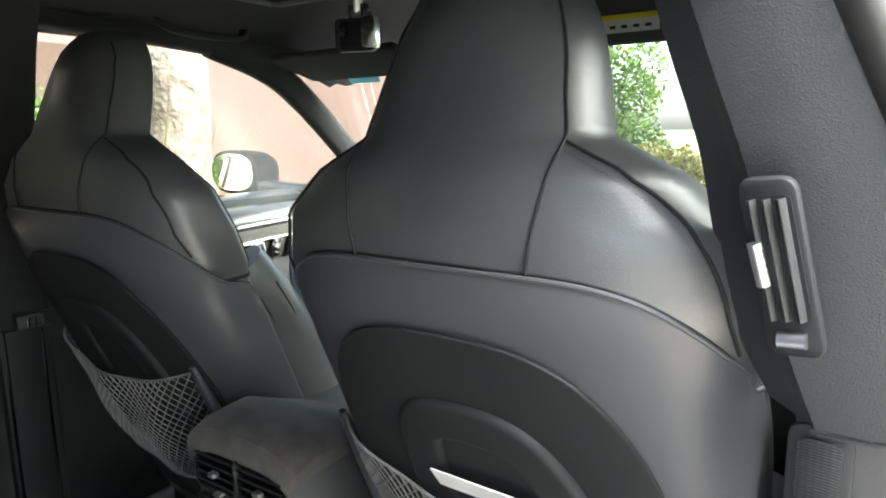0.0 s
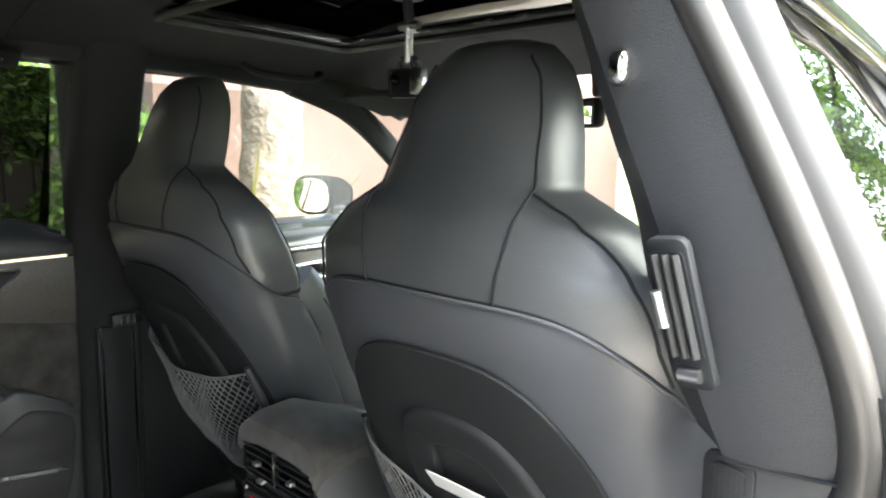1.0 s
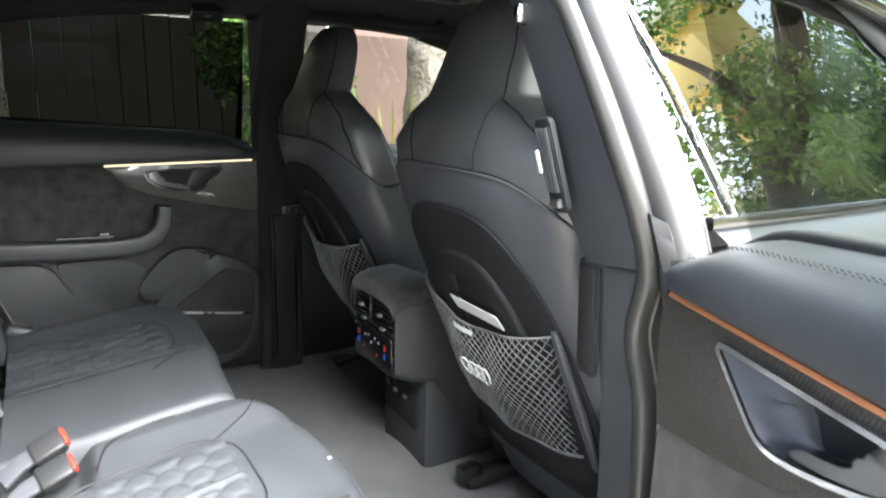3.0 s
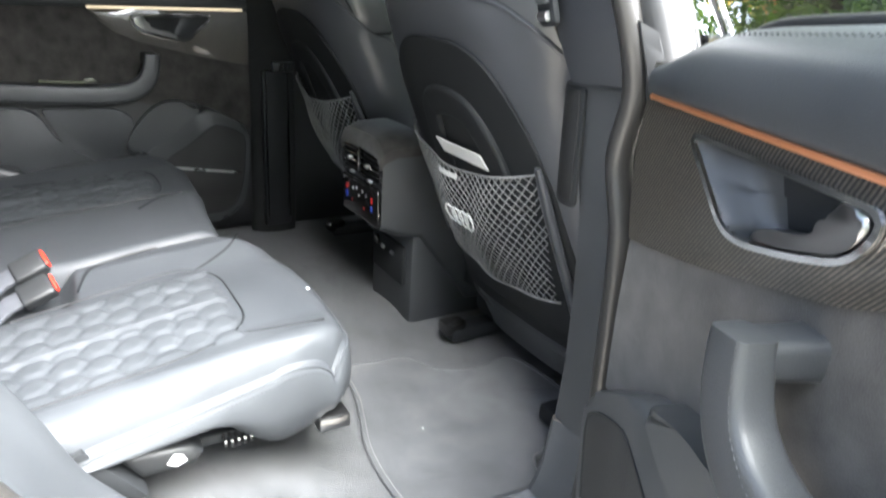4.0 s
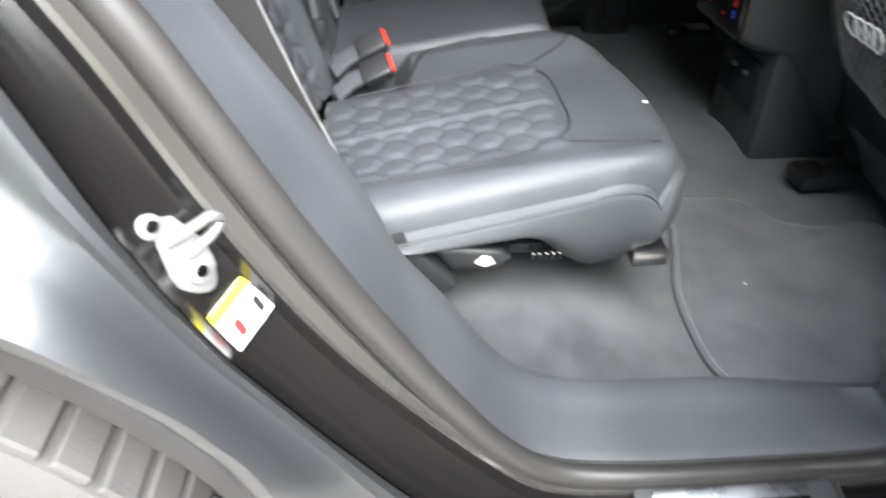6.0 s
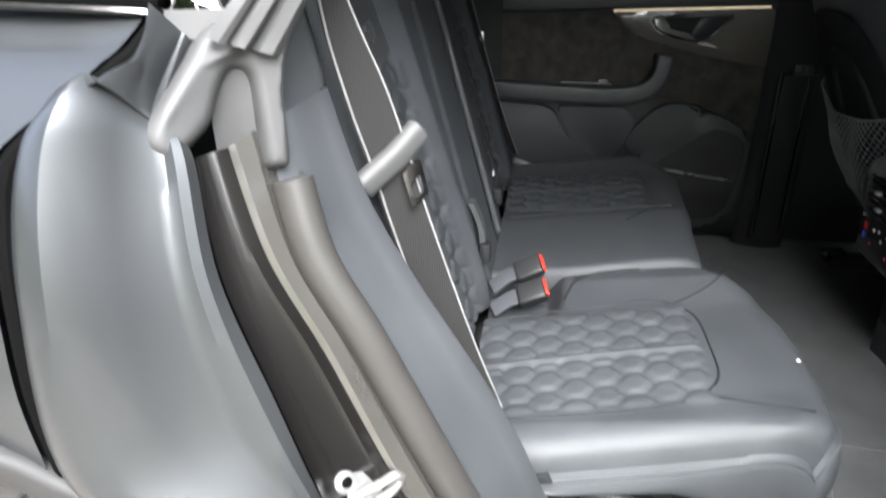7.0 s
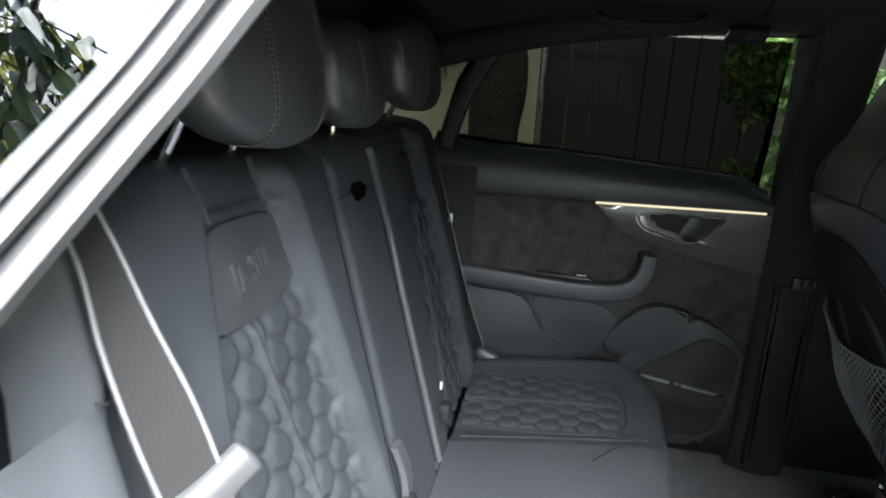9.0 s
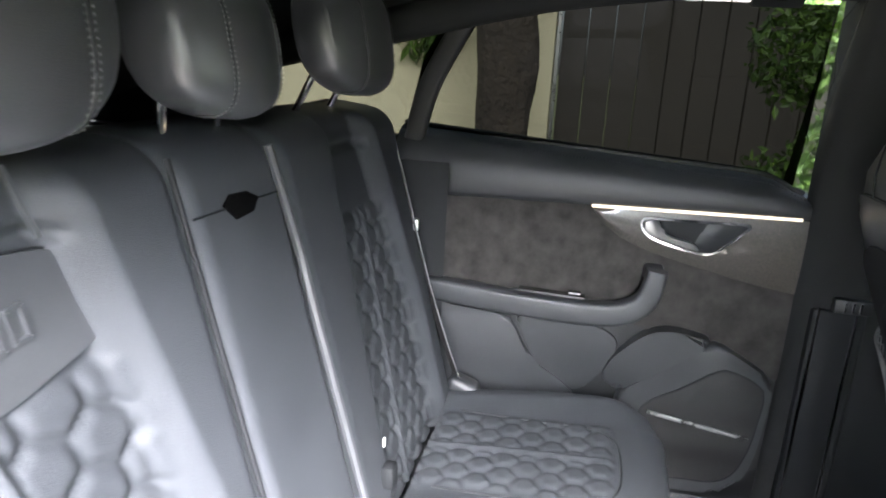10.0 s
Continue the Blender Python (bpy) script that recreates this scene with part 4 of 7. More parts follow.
plate = part("scuff_plate", prism(rrect(0.22, 0.040, 0.008), 0.004, lambda u, v, n: flat(u + 0.108, v + 0.012, n), 0.0012), SATIN, car, "bright brushed aluminium scuff plate")
part("plate_inlay", prism(rrect(0.13, 0.006, 0.002), 0.0012, lambda u, v, n: flat(u + 0.12, v + 0.012, n + 0.004), 0.0004), DARK_CHROME, plate)
part("scuff_surround", prism(rrect(0.25, 0.054, 0.010), 0.003, lambda u, v, n: flat(u + 0.104, v + 0.011, n - 0.004), 0.001), PLASTIC, car)


def jamb(u, v, n):
    """On the door channel: u along it downwards, v outwards, n off it."""
    o, du, dv = Vector((0.860, -0.727, 0.772)), Vector((0.0, 0.52, -0.855)).normalized(), Vector((0.92, -0.36, -0.20)).normalized()
    return o + du * u + dv * v + du.cross(dv) * (-n)


def lean(u, v, n):
    """On the channel's floor, which tips towards the flange."""
    return jamb(u, v, n + 0.016 - 0.22 * v)


sticker = tagged(part("sticker", prism(rrect(0.042, 0.062, 0.004), 0.0012, lambda u, v, n: lean(u - 0.008, v, n), 0.0003), WHITE_MARK), "white and yellow warning sticker on the door jamb", "sticker")
part("yellow_band", prism(rrect(0.010, 0.062, 0.003), 0.0006, lambda u, v, n: lean(u - 0.024, v, n + 0.0013), 0), YELLOW_MARK, sticker)
part("black_bar", prism(rrect(0.016, 0.006, 0.0025), 0.0008, lambda u, v, n: lean(u - 0.001, v - 0.012 + 0.15 * u, n + 0.0015), 0), SHELL_DARK, sticker)
part("red_bar", prism(rrect(0.016, 0.007, 0.0025), 0.0008, lambda u, v, n: lean(u - 0.001, v + 0.013 + 0.15 * u, n + 0.0015), 0), RED_LED, sticker)
striker = thing("door_striker", (0.85, -0.755, 0.84), "zinc-plated steel door striker bolted to the jamb", "striker")
oval = [(0.042 * math.cos(a) * (1 + 0.10 * math.cos(2 * a)), 0.023 * math.sin(a)) for a in [2 * math.pi * k / 28 for k in range(28)]]
part("plate", prism(oval, 0.010, lambda u, v, n: lean(u - 0.088, v + 0.004, n - 0.004), 0.0025), STEEL, striker)
for du in (-0.026, 0.026):
    part("bolt", prism(circle(0.0105, 18), 0.005, lambda u, v, n: lean(u - 0.088 + du, v + 0.004, n + 0.006), 0.002), STEEL, striker)
    part("bolt_socket", prism(circle(0.005, 12), 0.001, lambda u, v, n: lean(u - 0.088 + du, v + 0.004, n + 0.0112), 0), DARK_CHROME, striker)
loop = catmull([lean(-0.096, 0.004, 0.008), lean(-0.094, -0.012, 0.022), lean(-0.090, -0.026, 0.026), lean(-0.082, -0.030, 0.022), lean(-0.078, -0.020, 0.018), lean(-0.078, 0.000, 0.009)], 6)
part("loop", sweep(loop, rrect(0.009, 0.007, 0.0025)), STEEL, striker)
part("buffer", box(jamb(-0.122, -0.034, 0.020), (0.018, 0.020, 0.018), 0.007, 2), RUBBER, striker)

# floor, tunnel and the carpeted step under the bench
def floor_z(x, y):
    step = 0.085 / (1 + math.exp((y + 0.27) / 0.045))
    side = min(1.0, max(0.0, (0.70 - x) / 0.09))
    return 0.440 + step * side ** 0.7 + 0.03 * math.exp(-((x - 0.0) / 0.16) ** 2)


xs = [-0.78 + 1.50 * i / 60 for i in range(61)]
ysf = [-0.80 + 2.2 * i / 90 for i in range(91)]
carpet = part("floor", sheet([[V(x, y, floor_z(x, y)) for x in xs] for y in ysf]), CARPET)
tagged(carpet, "grey velour carpet over the car's floor", "floor", kind="structure")
part("floor_pan", box((0, 0.1, 0.36), (1.66, 3.4, 0.1), 0.02), SHELL_DARK, car)

# roof, lining and glass roof
def roof_z(x, y):
    return 1.655 - (0.17 if x > 0 else 0.11) * (abs(x) / 0.70) ** 2.6 - 0.035 * ((y - 0.1) / 1.0) ** 2 - (0.10 * (max(0, y - 0.75) / 0.4) ** 1.5) - (0.06 * (max(0, -y - 0.6) / 0.5) ** 1.5)


def roof_sheet(dz, x_hole, y0, y1, ya, yb, half, right):
    bm = bmesh.new()
    X = sorted(set([round(-half + 2 * half * i / 28, 4) for i in range(29)] + [-x_hole, x_hole, right]))
    Y = sorted(set([round(ya + (yb - ya) * i / 44, 4) for i in range(45)] + [y0, y1]))
    vs = {(x, y): bm.verts.new((x, y, roof_z(x, y) + dz)) for x in X for y in Y}
    for a, b in zip(X, X[1:]):
        for c, d in zip(Y, Y[1:]):
            if b <= right + 1e-6 and not (a >= -x_hole - 1e-6 and b <= x_hole + 1e-6 and c >= y0 - 1e-6 and d <= y1 + 1e-6):
                bm.faces.new((vs[a, c], vs[b, c], vs[b, d], vs[a, d]))
    return bm


headliner = part("ceiling", roof_sheet(0, 0.36, 0.05, 0.50, -2.0, 0.98, 0.68, 0.625), HEADLINER)
tagged(headliner, "dark cloth roof lining round a glass roof", "ceiling", kind="structure")
part("roof_skin", roof_sheet(0.05, 0.36, 0.05, 0.50, -2.2, 1.0, 0.69, 0.69), PAINT, car)
part("glass_roof", slab([[V(x, y, roof_z(x, y) + 0.035) for x in (-0.40, -0.2, 0, 0.2, 0.40)] for y in (-0.0, 0.2, 0.4, 0.55)], lambda p: p + Vector((0, 0, 0.004))), GLASS_TINT, car, "dark tinted glass roof panel")
for k, w in ((0, 0.0), (1, 0.018)):
    ring = [V(sx * (0.36 - w), y, roof_z(0.36 - w, y) + 0.012 * k - 0.002) for sx, y in ((-1, 0.05 + w), (1, 0.05 + w), (1, 0.50 - w), (-1, 0.50 - w))]
    part("glass_roof_frame", sweep(resample(ring, 60), circle(0.008 - 0.002 * k, 8), closed=True), GLOSS_BLACK if k else PLASTIC_DARK, car)
part("lining_joint", sweep([V(x, -0.14, roof_z(x, -0.14) - 0.001) for x in [-0.62 + 1.24 * i / 20 for i in range(21)]], circle(0.002, 6)), SHELL_DARK, car)
blind = part("roof_blind", sheet([[V(x, y, roof_z(x, y) - 0.006) for x in [-0.34 + 0.068 * i for i in range(11)]] for y in (-0.13, -0.05, 0.03)]), HEADLINER, car)

# far side: pillars, door frame, body and glass
part("left_pillar", sheet([[Vector(p) for p in catmull([(-0.735, -0.012, z), (-0.70 + dx, -0.004, z), (-0.675 + dx, 0.05, z), (-0.68 + dx, 0.12, z), (-0.73, 0.135, z)], 4)] for z, dx in ((0.42, -0.02), (0.6, 0.0), (0.9, 0.0), (1.1, 0.0), (1.2, 0.008), (1.35, 0.035), (1.5, 0.08), (1.6, 0.12))]), HEADLINER, car, "dark cloth pillar trim")
part("left_pillar_cover", box((-0.683, 0.062, 0.72), (0.03, 0.085, 0.50), 0.008), SHELL_DARK, car)
for y in (0.028, 0.098):
    part("left_guide_rail", sweep([(-0.664, y, 0.50), (-0.664, y, 0.975)], circle(0.003, 6)), DARK_CHROME, car)
part("left_guide_clip", box((-0.662, 0.085, 0.985), (0.02, 0.07, 0.03), 0.005), PLASTIC_DARK, car)
for k in range(3):
    part("guide_slot", box((-0.650, 0.070 + 0.014 * k, 0.985), (0.004, 0.005, 0.02), 0.001, 1), CHROME, car)
part("left_rail", sweep(catmull([(-0.62, 1.0, 1.52), (-0.63, 0.6, 1.565), (-0.63, 0.0, 1.592), (-0.63, -0.5, 1.555), (-0.655, -0.9, 1.47), (-0.68, -1.3, 1.38)], 6), rrect(0.08, 0.07, 0.03)), HEADLINER, car)
part("left_quarter_post", sweep(catmull([(-0.735, -0.845, 1.20), (-0.705, -0.80, 1.36), (-0.655, -0.70, 1.53)], 6), rrect(0.045, 0.035, 0.01), up=(1, 0, 0)), RUBBER_DARK, car, "black window divider post")
part("left_quarter_trim", sheet([[V(-0.66 - 0.05 * t, y, z) for t in (0, 1)] + [V(-0.74, y, z + 0.01)] for y, z in ((-0.80, 1.20), (-1.0, 1.21), (-1.5, 1.23), (-2.0, 1.25))]), PLASTIC_DARK, car)
part("left_quarter_panel", sheet([[V(-0.66, y, z) for z in (0.4, 0.8, 1.205)] for y in (-0.74, -1.2, -2.0)]), SHELL_DARK, car)
part("left_quarter_glass", sheet([[V(-0.75, -0.84, 1.21), V(-0.67, -0.72, 1.52)], [V(-0.74, -1.3, 1.22), V(-0.68, -1.25, 1.42)], [V(-0.72, -1.8, 1.24), V(-0.69, -1.7, 1.28)]]), GLASS_TINT, car, "dark tinted quarter window")
part("left_rear_pillar", sheet([[V(-0.70, -1.22, 1.2), V(-0.66, -1.10, 1.47)], [V(-0.70, -2.0, 1.2), V(-0.66, -2.0, 1.47)]]), HEADLINER, car)
part("load_cover", sheet([[V(x, y, 1.10) for x in (-0.66, 0, 0.66)] for y in (-0.95, -1.5, -2.0)]), SHELL_DARK, car)
part("tail_panel", box((0, -2.05, 0.85), (1.7, 0.08, 0.95), 0.03), SHELL_DARK, car)
part("rear_screen", sheet([[V(-0.6, -2.05, 1.30), V(0.6, -2.05, 1.30)], [V(-0.55, -1.75, 1.53), V(0.55, -1.75, 1.53)]]), GLASS_TINT, car, "dark tinted rear screen")
part("right_quarter_trim", sheet([[V(0.672, y - dy, z) for z, dy in ((0.42, 0.0), (0.8, 0.03), (1.0, 0.06), (1.2, 0.09))] for y in (-0.79, -1.3, -2.0)]), SHELL_DARK, car)
part("left_body_side", box((-0.90, -0.35, 0.78), (0.12, 3.6, 0.78), 0.04), PAINT, car)
for side in (-1, 1):
    part("screen_pillar", sweep(catmull([(side * 0.775, 1.42, 1.03), (side * 0.72, 1.10, 1.28), (side * 0.66, 0.78, 1.49), (side * 0.62, 0.52, 1.565)], 6), rrect(0.075, 0.05, 0.02), up=(side, 0, 0.4)), HEADLINER if side < 0 else FABRIC, car, "grey cloth windscreen pillar")
part("windscreen", sheet([[V(x, 1.45 - 0.09 * (x / 0.75) ** 2, 1.03), V(x * 0.93, 1.10 - 0.08 * (x / 0.75) ** 2, 1.33), V(x * 0.85, 0.80 - 0.06 * (x / 0.75) ** 2, 1.53)] for x in [-0.75 + 0.15 * i for i in range(11)]]), GLASS, car, "clear windscreen")
part("screen_sticker", prism(rrect(0.10, 0.035, 0.005), 0.001, lambda u, v, n: V(-0.40 + u, 0.83 - 0.75 * v - 0.02, 1.492 + v), 0), plain("pale_blue_print", (0.25, 0.62, 0.80), 0.5), car)
part("bonnet", sheet([[V(x, y, 1.03 - 0.10 * ((y - 1.4) / 1.2) ** 2 - 0.05 * (x / 0.9) ** 2) for x in [-0.9 + 0.18 * i for i in range(11)]] for y in (1.42, 1.8, 2.2, 2.6)]), PAINT, car)
part("front_bulkhead", box((0, 1.48, 0.72), (1.6, 0.10, 0.62), 0.03), SHELL_DARK, car)

# ---- doors ----
def inside(u, v, outline):
    """Whether a point lies within an outline."""
    hit, k = False, len(outline)
    for i in range(k):
        (x0, y0), (x1, y1) = outline[i - 1], outline[i]
        if (y0 > v) != (y1 > v) and u < (x1 - x0) * (v - y0) / (y1 - y0) + x0:
            hit = not hit
    return hit


def rear_door(place, base, strip_mat, pane, label, front_u=0.03):
    """A rear door's inner side. place(u, n, z): u from the front edge to the rear, n into the cabin."""
    d = thing("rear_door", base, label, "car door", "car doors")

    def P(u, n, z):
        return place(u, n - 0.05 * max(0.0, 1.10 - z), z)

    def strip_z(u):
        return 1.142 - 0.02 * u

    def belt_z(u):
        return 1.210 + 0.070 * u - 0.030 * math.exp(-(u / 0.05) ** 2)

    def carbon_low(u):
        return lerp(u, [0, 0.04, 0.12, 0.20, 0.30, 0.36, 0.40, 0.425], [0.985, 0.990, 1.004, 1.022, 1.046, 1.070, 1.100, strip_z(0.425) - 0.002])

    def suede_low(u):
        return lerp(u, [0, 0.25, 0.36], [0.79, 0.86, 0.895])

    U = [0.86 * i / 40 for i in range(41)]
    part("lower_lining", sheet([catmull([P(u, -0.02, 0.45), P(u, 0.006, 0.49), P(u, 0.008, 0.60), P(u, 0.006, 0.72), P(u, 0.002, 0.82), P(u, 0.0, 0.90)], 4) for u in U]), PLASTIC_DARK, d)
    part("suede_insert", sheet([[P(u, 0.0095 + 0.002 * math.sin(math.pi * t) - 0.009 * t, suede_low(u) + ((carbon_low(u) if u < 0.425 else strip_z(u)) + 0.003 - suede_low(u)) * t) for t in (0, 0.25, 0.5, 0.75, 1)] for u in U]), ALCANTARA, d, "grey suede door insert")

    # handle: bright bezel round a deep bowl, with its lever
    bez = smooth_outline([(0.110, 1.1175), (0.128, 1.099), (0.150, 1.077), (0.170, 1.059), (0.193, 1.0545), (0.225, 1.059), (0.258, 1.0665), (0.295, 1.078), (0.311, 1.090), (0.320, 1.106), (0.316, 1.1165), (0.290, 1.1190), (0.230, 1.1200), (0.160, 1.1215), (0.116, 1.1220)], 72)
    hole = grow(bez, -0.001)
    bm = bmesh.new()
    nu, nz = 104, 36
    grid = {}
    for i in range(nu + 1):
        u = 0.425 * i / nu
        for j in range(nz + 1):
            t = j / nz
            grid[i, j] = bm.verts.new(P(u, 0.003 + 0.004 * math.sin(math.pi * t), carbon_low(u) * (1 - t) + (strip_z(u) - 0.002) * t))
    for i in range(nu):
        for j in range(nz):
            u, t = 0.425 * (i + 0.5) / nu, (j + 0.5) / nz
            if not inside(u, carbon_low(u) * (1 - t) + (strip_z(u) - 0.002) * t, hole):
                bm.faces.new((grid[i, j], grid[i + 1, j], grid[i + 1, j + 1], grid[i, j + 1]))
    part("carbon_panel", bm, CARBON, d, "glossy carbon fibre door panel")
    at = lambda u, v, n: P(u, n, v)
    rest = [(u + 0.066 * min(1.0, max(0.0, (0.225 - u) / 0.105)), v + 0.004 * (1 if v < 1.09 else -1)) for u, v in grow(bez, -0.004)]
    bowl = [[at(u, v, 0.008) for u, v in grow(bez, 0.003)], [at(u, v, 0.009) for u, v in bez]]
    for i in range(1, 8):
        f = i / 7
        bowl.append([at(a0 + (a1 - a0) * f, b0 + (b1 - b0) * f, 0.009 - 0.035 * math.sin(0.5 * math.pi * f)) for (a0, b0), (a1, b1) in zip(bez, rest)])
    part("handle_bowl", sheet(bowl, close_u=True), PLASTIC, d, "grey moulded handle bowl")
    part("bowl_floor", prism(rest, 0.002, lambda u, v, n: at(u, v, n - 0.028), 0), SHELL_DARK, d)
    rim = ring_hole(grow(bez, 0.0034), grow(bez, -0.0016), 0.004, lambda u, v, n: at(u, v, n + 0.008))
    part("handle_bezel", rim, CHROME, d, "bright chrome handle bezel")
    lever = smooth_outline([(0.198, 1.058), (0.215, 1.072), (0.240, 1.078), (0.262, 1.084), (0.276, 1.094), (0.284, 1.110), (0.290, 1.1165), (0.312, 1.1145), (0.316, 1.105), (0.307, 1.091), (0.292, 1.081), (0.256, 1.070), (0.222, 1.0615)], 52)
    part("door_handle", prism(lever, 0.014, lambda a, b, n: at(a, b, n - 0.008 + 0.10 * max(0, a - 0.22)), 0.004, 3), HANDLE, d, "satin silver door handle")
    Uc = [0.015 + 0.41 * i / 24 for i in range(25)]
    part("inlay_strip", sweep([P(u, 0.006, strip_z(u) + 0.001) for u in Uc], circle(0.0030, 6)), strip_mat, d, "thin trim strip")

    # leather shoulder under the window
    rows = []
    for u in U:
        z, h = strip_z(u), belt_z(u) - strip_z(u)
        s = 0.35 + 0.65 * min(1, u / 0.04)
        rows.append(catmull([P(u, 0.000, z + 0.001), P(u, 0.010 * s, z + 0.10 * h), P(u, 0.013 * s, z + 0.35 * h), P(u, 0.004 * s, z + 0.68 * h), P(u, -0.022, z + 0.90 * h), P(u, -0.055, z + h), P(u, -0.095, z + h)], 5))
    part("shoulder", sheet(rows), LEATHER_DOOR, d, "black leather door shoulder")
    for off in (0.0, 0.004):
        stitches([P(u, -0.016 - off, strip_z(u) + (0.87 + off * 4) * (belt_z(u) - strip_z(u)) + 0.002) for u in U], d, 0.007, (0.0045, 0.0008, 0.0008), SHELL_DARK)
    part("front_edge", sheet([[P(-0.001, n, z) for n in (0.0, -0.05, -0.10)] for z in (0.47, 0.7, 0.95, 1.14, 1.175)]), PAINT_SHADED, d)
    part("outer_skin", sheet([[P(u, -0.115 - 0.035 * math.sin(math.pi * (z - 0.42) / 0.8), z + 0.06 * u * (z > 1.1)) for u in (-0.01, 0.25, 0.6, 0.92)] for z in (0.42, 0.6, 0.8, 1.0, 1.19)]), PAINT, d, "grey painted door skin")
    part("rear_edge", sheet([[P(0.86, n, z) for n in (0.0, -0.05, -0.11)] for z in (0.47, 0.7, 0.95, 1.25)]), PAINT_SHADED, d)
    part("bottom_edge", sheet([[P(u, n, 0.45) for n in (-0.02, -0.07, -0.115)] for u in (0, 0.4, 0.86)]), PAINT_SHADED, d)
    part("window_seal", sweep([P(u, -0.080, belt_z(u) + 0.003) for u in U], rrect(0.03, 0.014, 0.005)), RUBBER_DARK, d)
    g = []
    for du, u1, z in ((-0.010, 0.86, 1.19), (-0.005, 0.84, 1.30), (0.005, 0.80, 1.42), (0.012, 0.72, 1.54)):
        n = -0.082 + 0.150 * ((z - 1.19) / 0.35)
        u0 = front_u + du
        g.append([P(u0 + (u1 - u0) * k / 8, n, z + 0.06 * (z < 1.2) * k / 8) for k in range(9)])
    part("window_pane", sheet(g), pane, d, "dark tinted frameless window pane")

    # Extra pane added on the far door to dim the hedge beyond the window.
    if front_u < 0.032:
        part("dimming_pane", sheet([[P(u, -0.083 + 0.150 * ((z - 1.19) / 0.35), z) for u in (-0.075, front_u + 0.012)] for z in (1.17, 1.30, 1.42, 1.56)]), GLASS_GREEN, d)
    # armrest with its raised pull
    arm = catmull([(0.281, 0.056, 1.020), (0.283, 0.057, 1.000), (0.290, 0.058, 0.968), (0.305, 0.059, 0.943), (0.335, 0.060, 0.923), (0.385, 0.060, 0.913), (0.47, 0.060, 0.912), (0.60, 0.058, 0.918), (0.74, 0.05, 0.925), (0.86, 0.035, 0.93)], 6)
    into = P(0, 1, 0) - P(0, 0, 0)
    grip = sweep([P(p.x, p.y, p.z) for p in arm], rrect(0.042, 0.034, 0.008, 3), up=into, scale=[0.94 + 0.26 * min(1, i / 24) for i in range(len(arm))])
    stub = sweep([P(0.281 + 0.003 * (0.07 - n) / 0.07, n, 1.003) for n in (-0.012, 0.01, 0.03, 0.055, 0.068, 0.0722)], rrect(0.040, 0.034, 0.009, 3), up=(0, 0, 1), scale=[1.15, 1.0, 0.97, 0.98, 0.96, 0.80])
    part("armrest", join(grip, stub), LEATHER_DOOR, d, "black leather pull handle and armrest")
    for off in (-0.013, 0.015):
        stitches([P(p.x + off, p.y + 0.0172 * (0.94 + 0.26 * min(1, i / 24)), p.z + off * 0.55) for i, p in enumerate(arm[2:44])], d, 0.006, (0.004, 0.0008, 0.0008), PLASTIC)
    part("arm_shelf", sheet([[P(u, n, 0.893 + 0.03 * (u - 0.4)) for n in (0.0, 0.03, 0.055)] for u in (0.34, 0.5, 0.86)]), PLASTIC_DARK, d)
    part("switch_plate", slab([[P(u, n, 0.943 + 0.03 * (u - 0.45)) for n in (0.046, 0.070)] for u in (0.42, 0.48, 0.56)], lambda p: p + Vector((0, 0, 0.005))), GLOSS_BLACK, d)
    part("window_switch", slab([[P(u, n, 0.951) for n in (0.050, 0.066)] for u in (0.43, 0.455)], lambda p: p + Vector((0, 0, 0.004))), DARK_CHROME, d, "small silver window switch")

    # door pocket panel, the curved wing over the pod, and the loudspeaker pod
    flat_at = lambda u, v, n: P(u, n, v)
    pocket = smooth_outline([(0.86, 0.885), (0.72, 0.878), (0.60, 0.868), (0.572, 0.850), (0.545, 0.800), (0.515, 0.760), (0.44, 0.712), (0.40, 0.64), (0.45, 0.56), (0.86, 0.56)], 64, 3)
    part("pocket_panel", prism(pocket, 0.016, lambda u, v, n: flat_at(u, v, n + 0.004), 0.008, 3), PLASTIC, d, "grey lower door panel")
    part("pocket_edge", prism(smooth_outline([(0.56, 0.866), (0.45, 0.868), (0.37, 0.858), (0.335, 0.82), (0.372, 0.745), (0.42, 0.700), (0.50, 0.745), (0.53, 0.790), (0.552, 0.840)], 48, 3), 0.010, lambda u, v, n: flat_at(u, v, n + 0.003), 0.004, 2), PLASTIC, d)
    wing = smooth_outline([(0.362, 0.742), (0.350, 0.790), (0.322, 0.828), (0.292, 0.860), (0.262, 0.880), (0.225, 0.886), (0.185, 0.880), (0.150, 0.868), (0.190, 0.832), (0.255, 0.778), (0.318, 0.727)], 56, 3)
    part("pod_wing", prism(wing, 0.046, lambda u, v, n: flat_at(u, v, n * (0.45 + 0.55 * min(1, max(0, (0.37 - u) / 0.12))) + 0.002), 0.016, 4), PLASTIC, d)
    pod = smooth_outline([(0.320, 0.725), (0.235, 0.792), (0.150, 0.860), (0.110, 0.852), (0.060, 0.824), (0.018, 0.790), (0.016, 0.70), (0.024, 0.60), (0.045, 0.54), (0.085, 0.508), (0.14, 0.500), (0.30, 0.500), (0.325, 0.56), (0.33, 0.66)], 64, 3)
    part("speaker_pod", prism(pod, 0.040, lambda u, v, n: flat_at(u, v, n + 0.002), 0.012, 3), PLASTIC, d)
    inner = smooth_outline([(0.268, 0.698), (0.195, 0.752), (0.128, 0.803), (0.095, 0.806), (0.034, 0.775), (0.032, 0.70), (0.040, 0.628), (0.060, 0.566), (0.095, 0.538), (0.15, 0.534), (0.27, 0.536), (0.285, 0.60)], 60, 3)
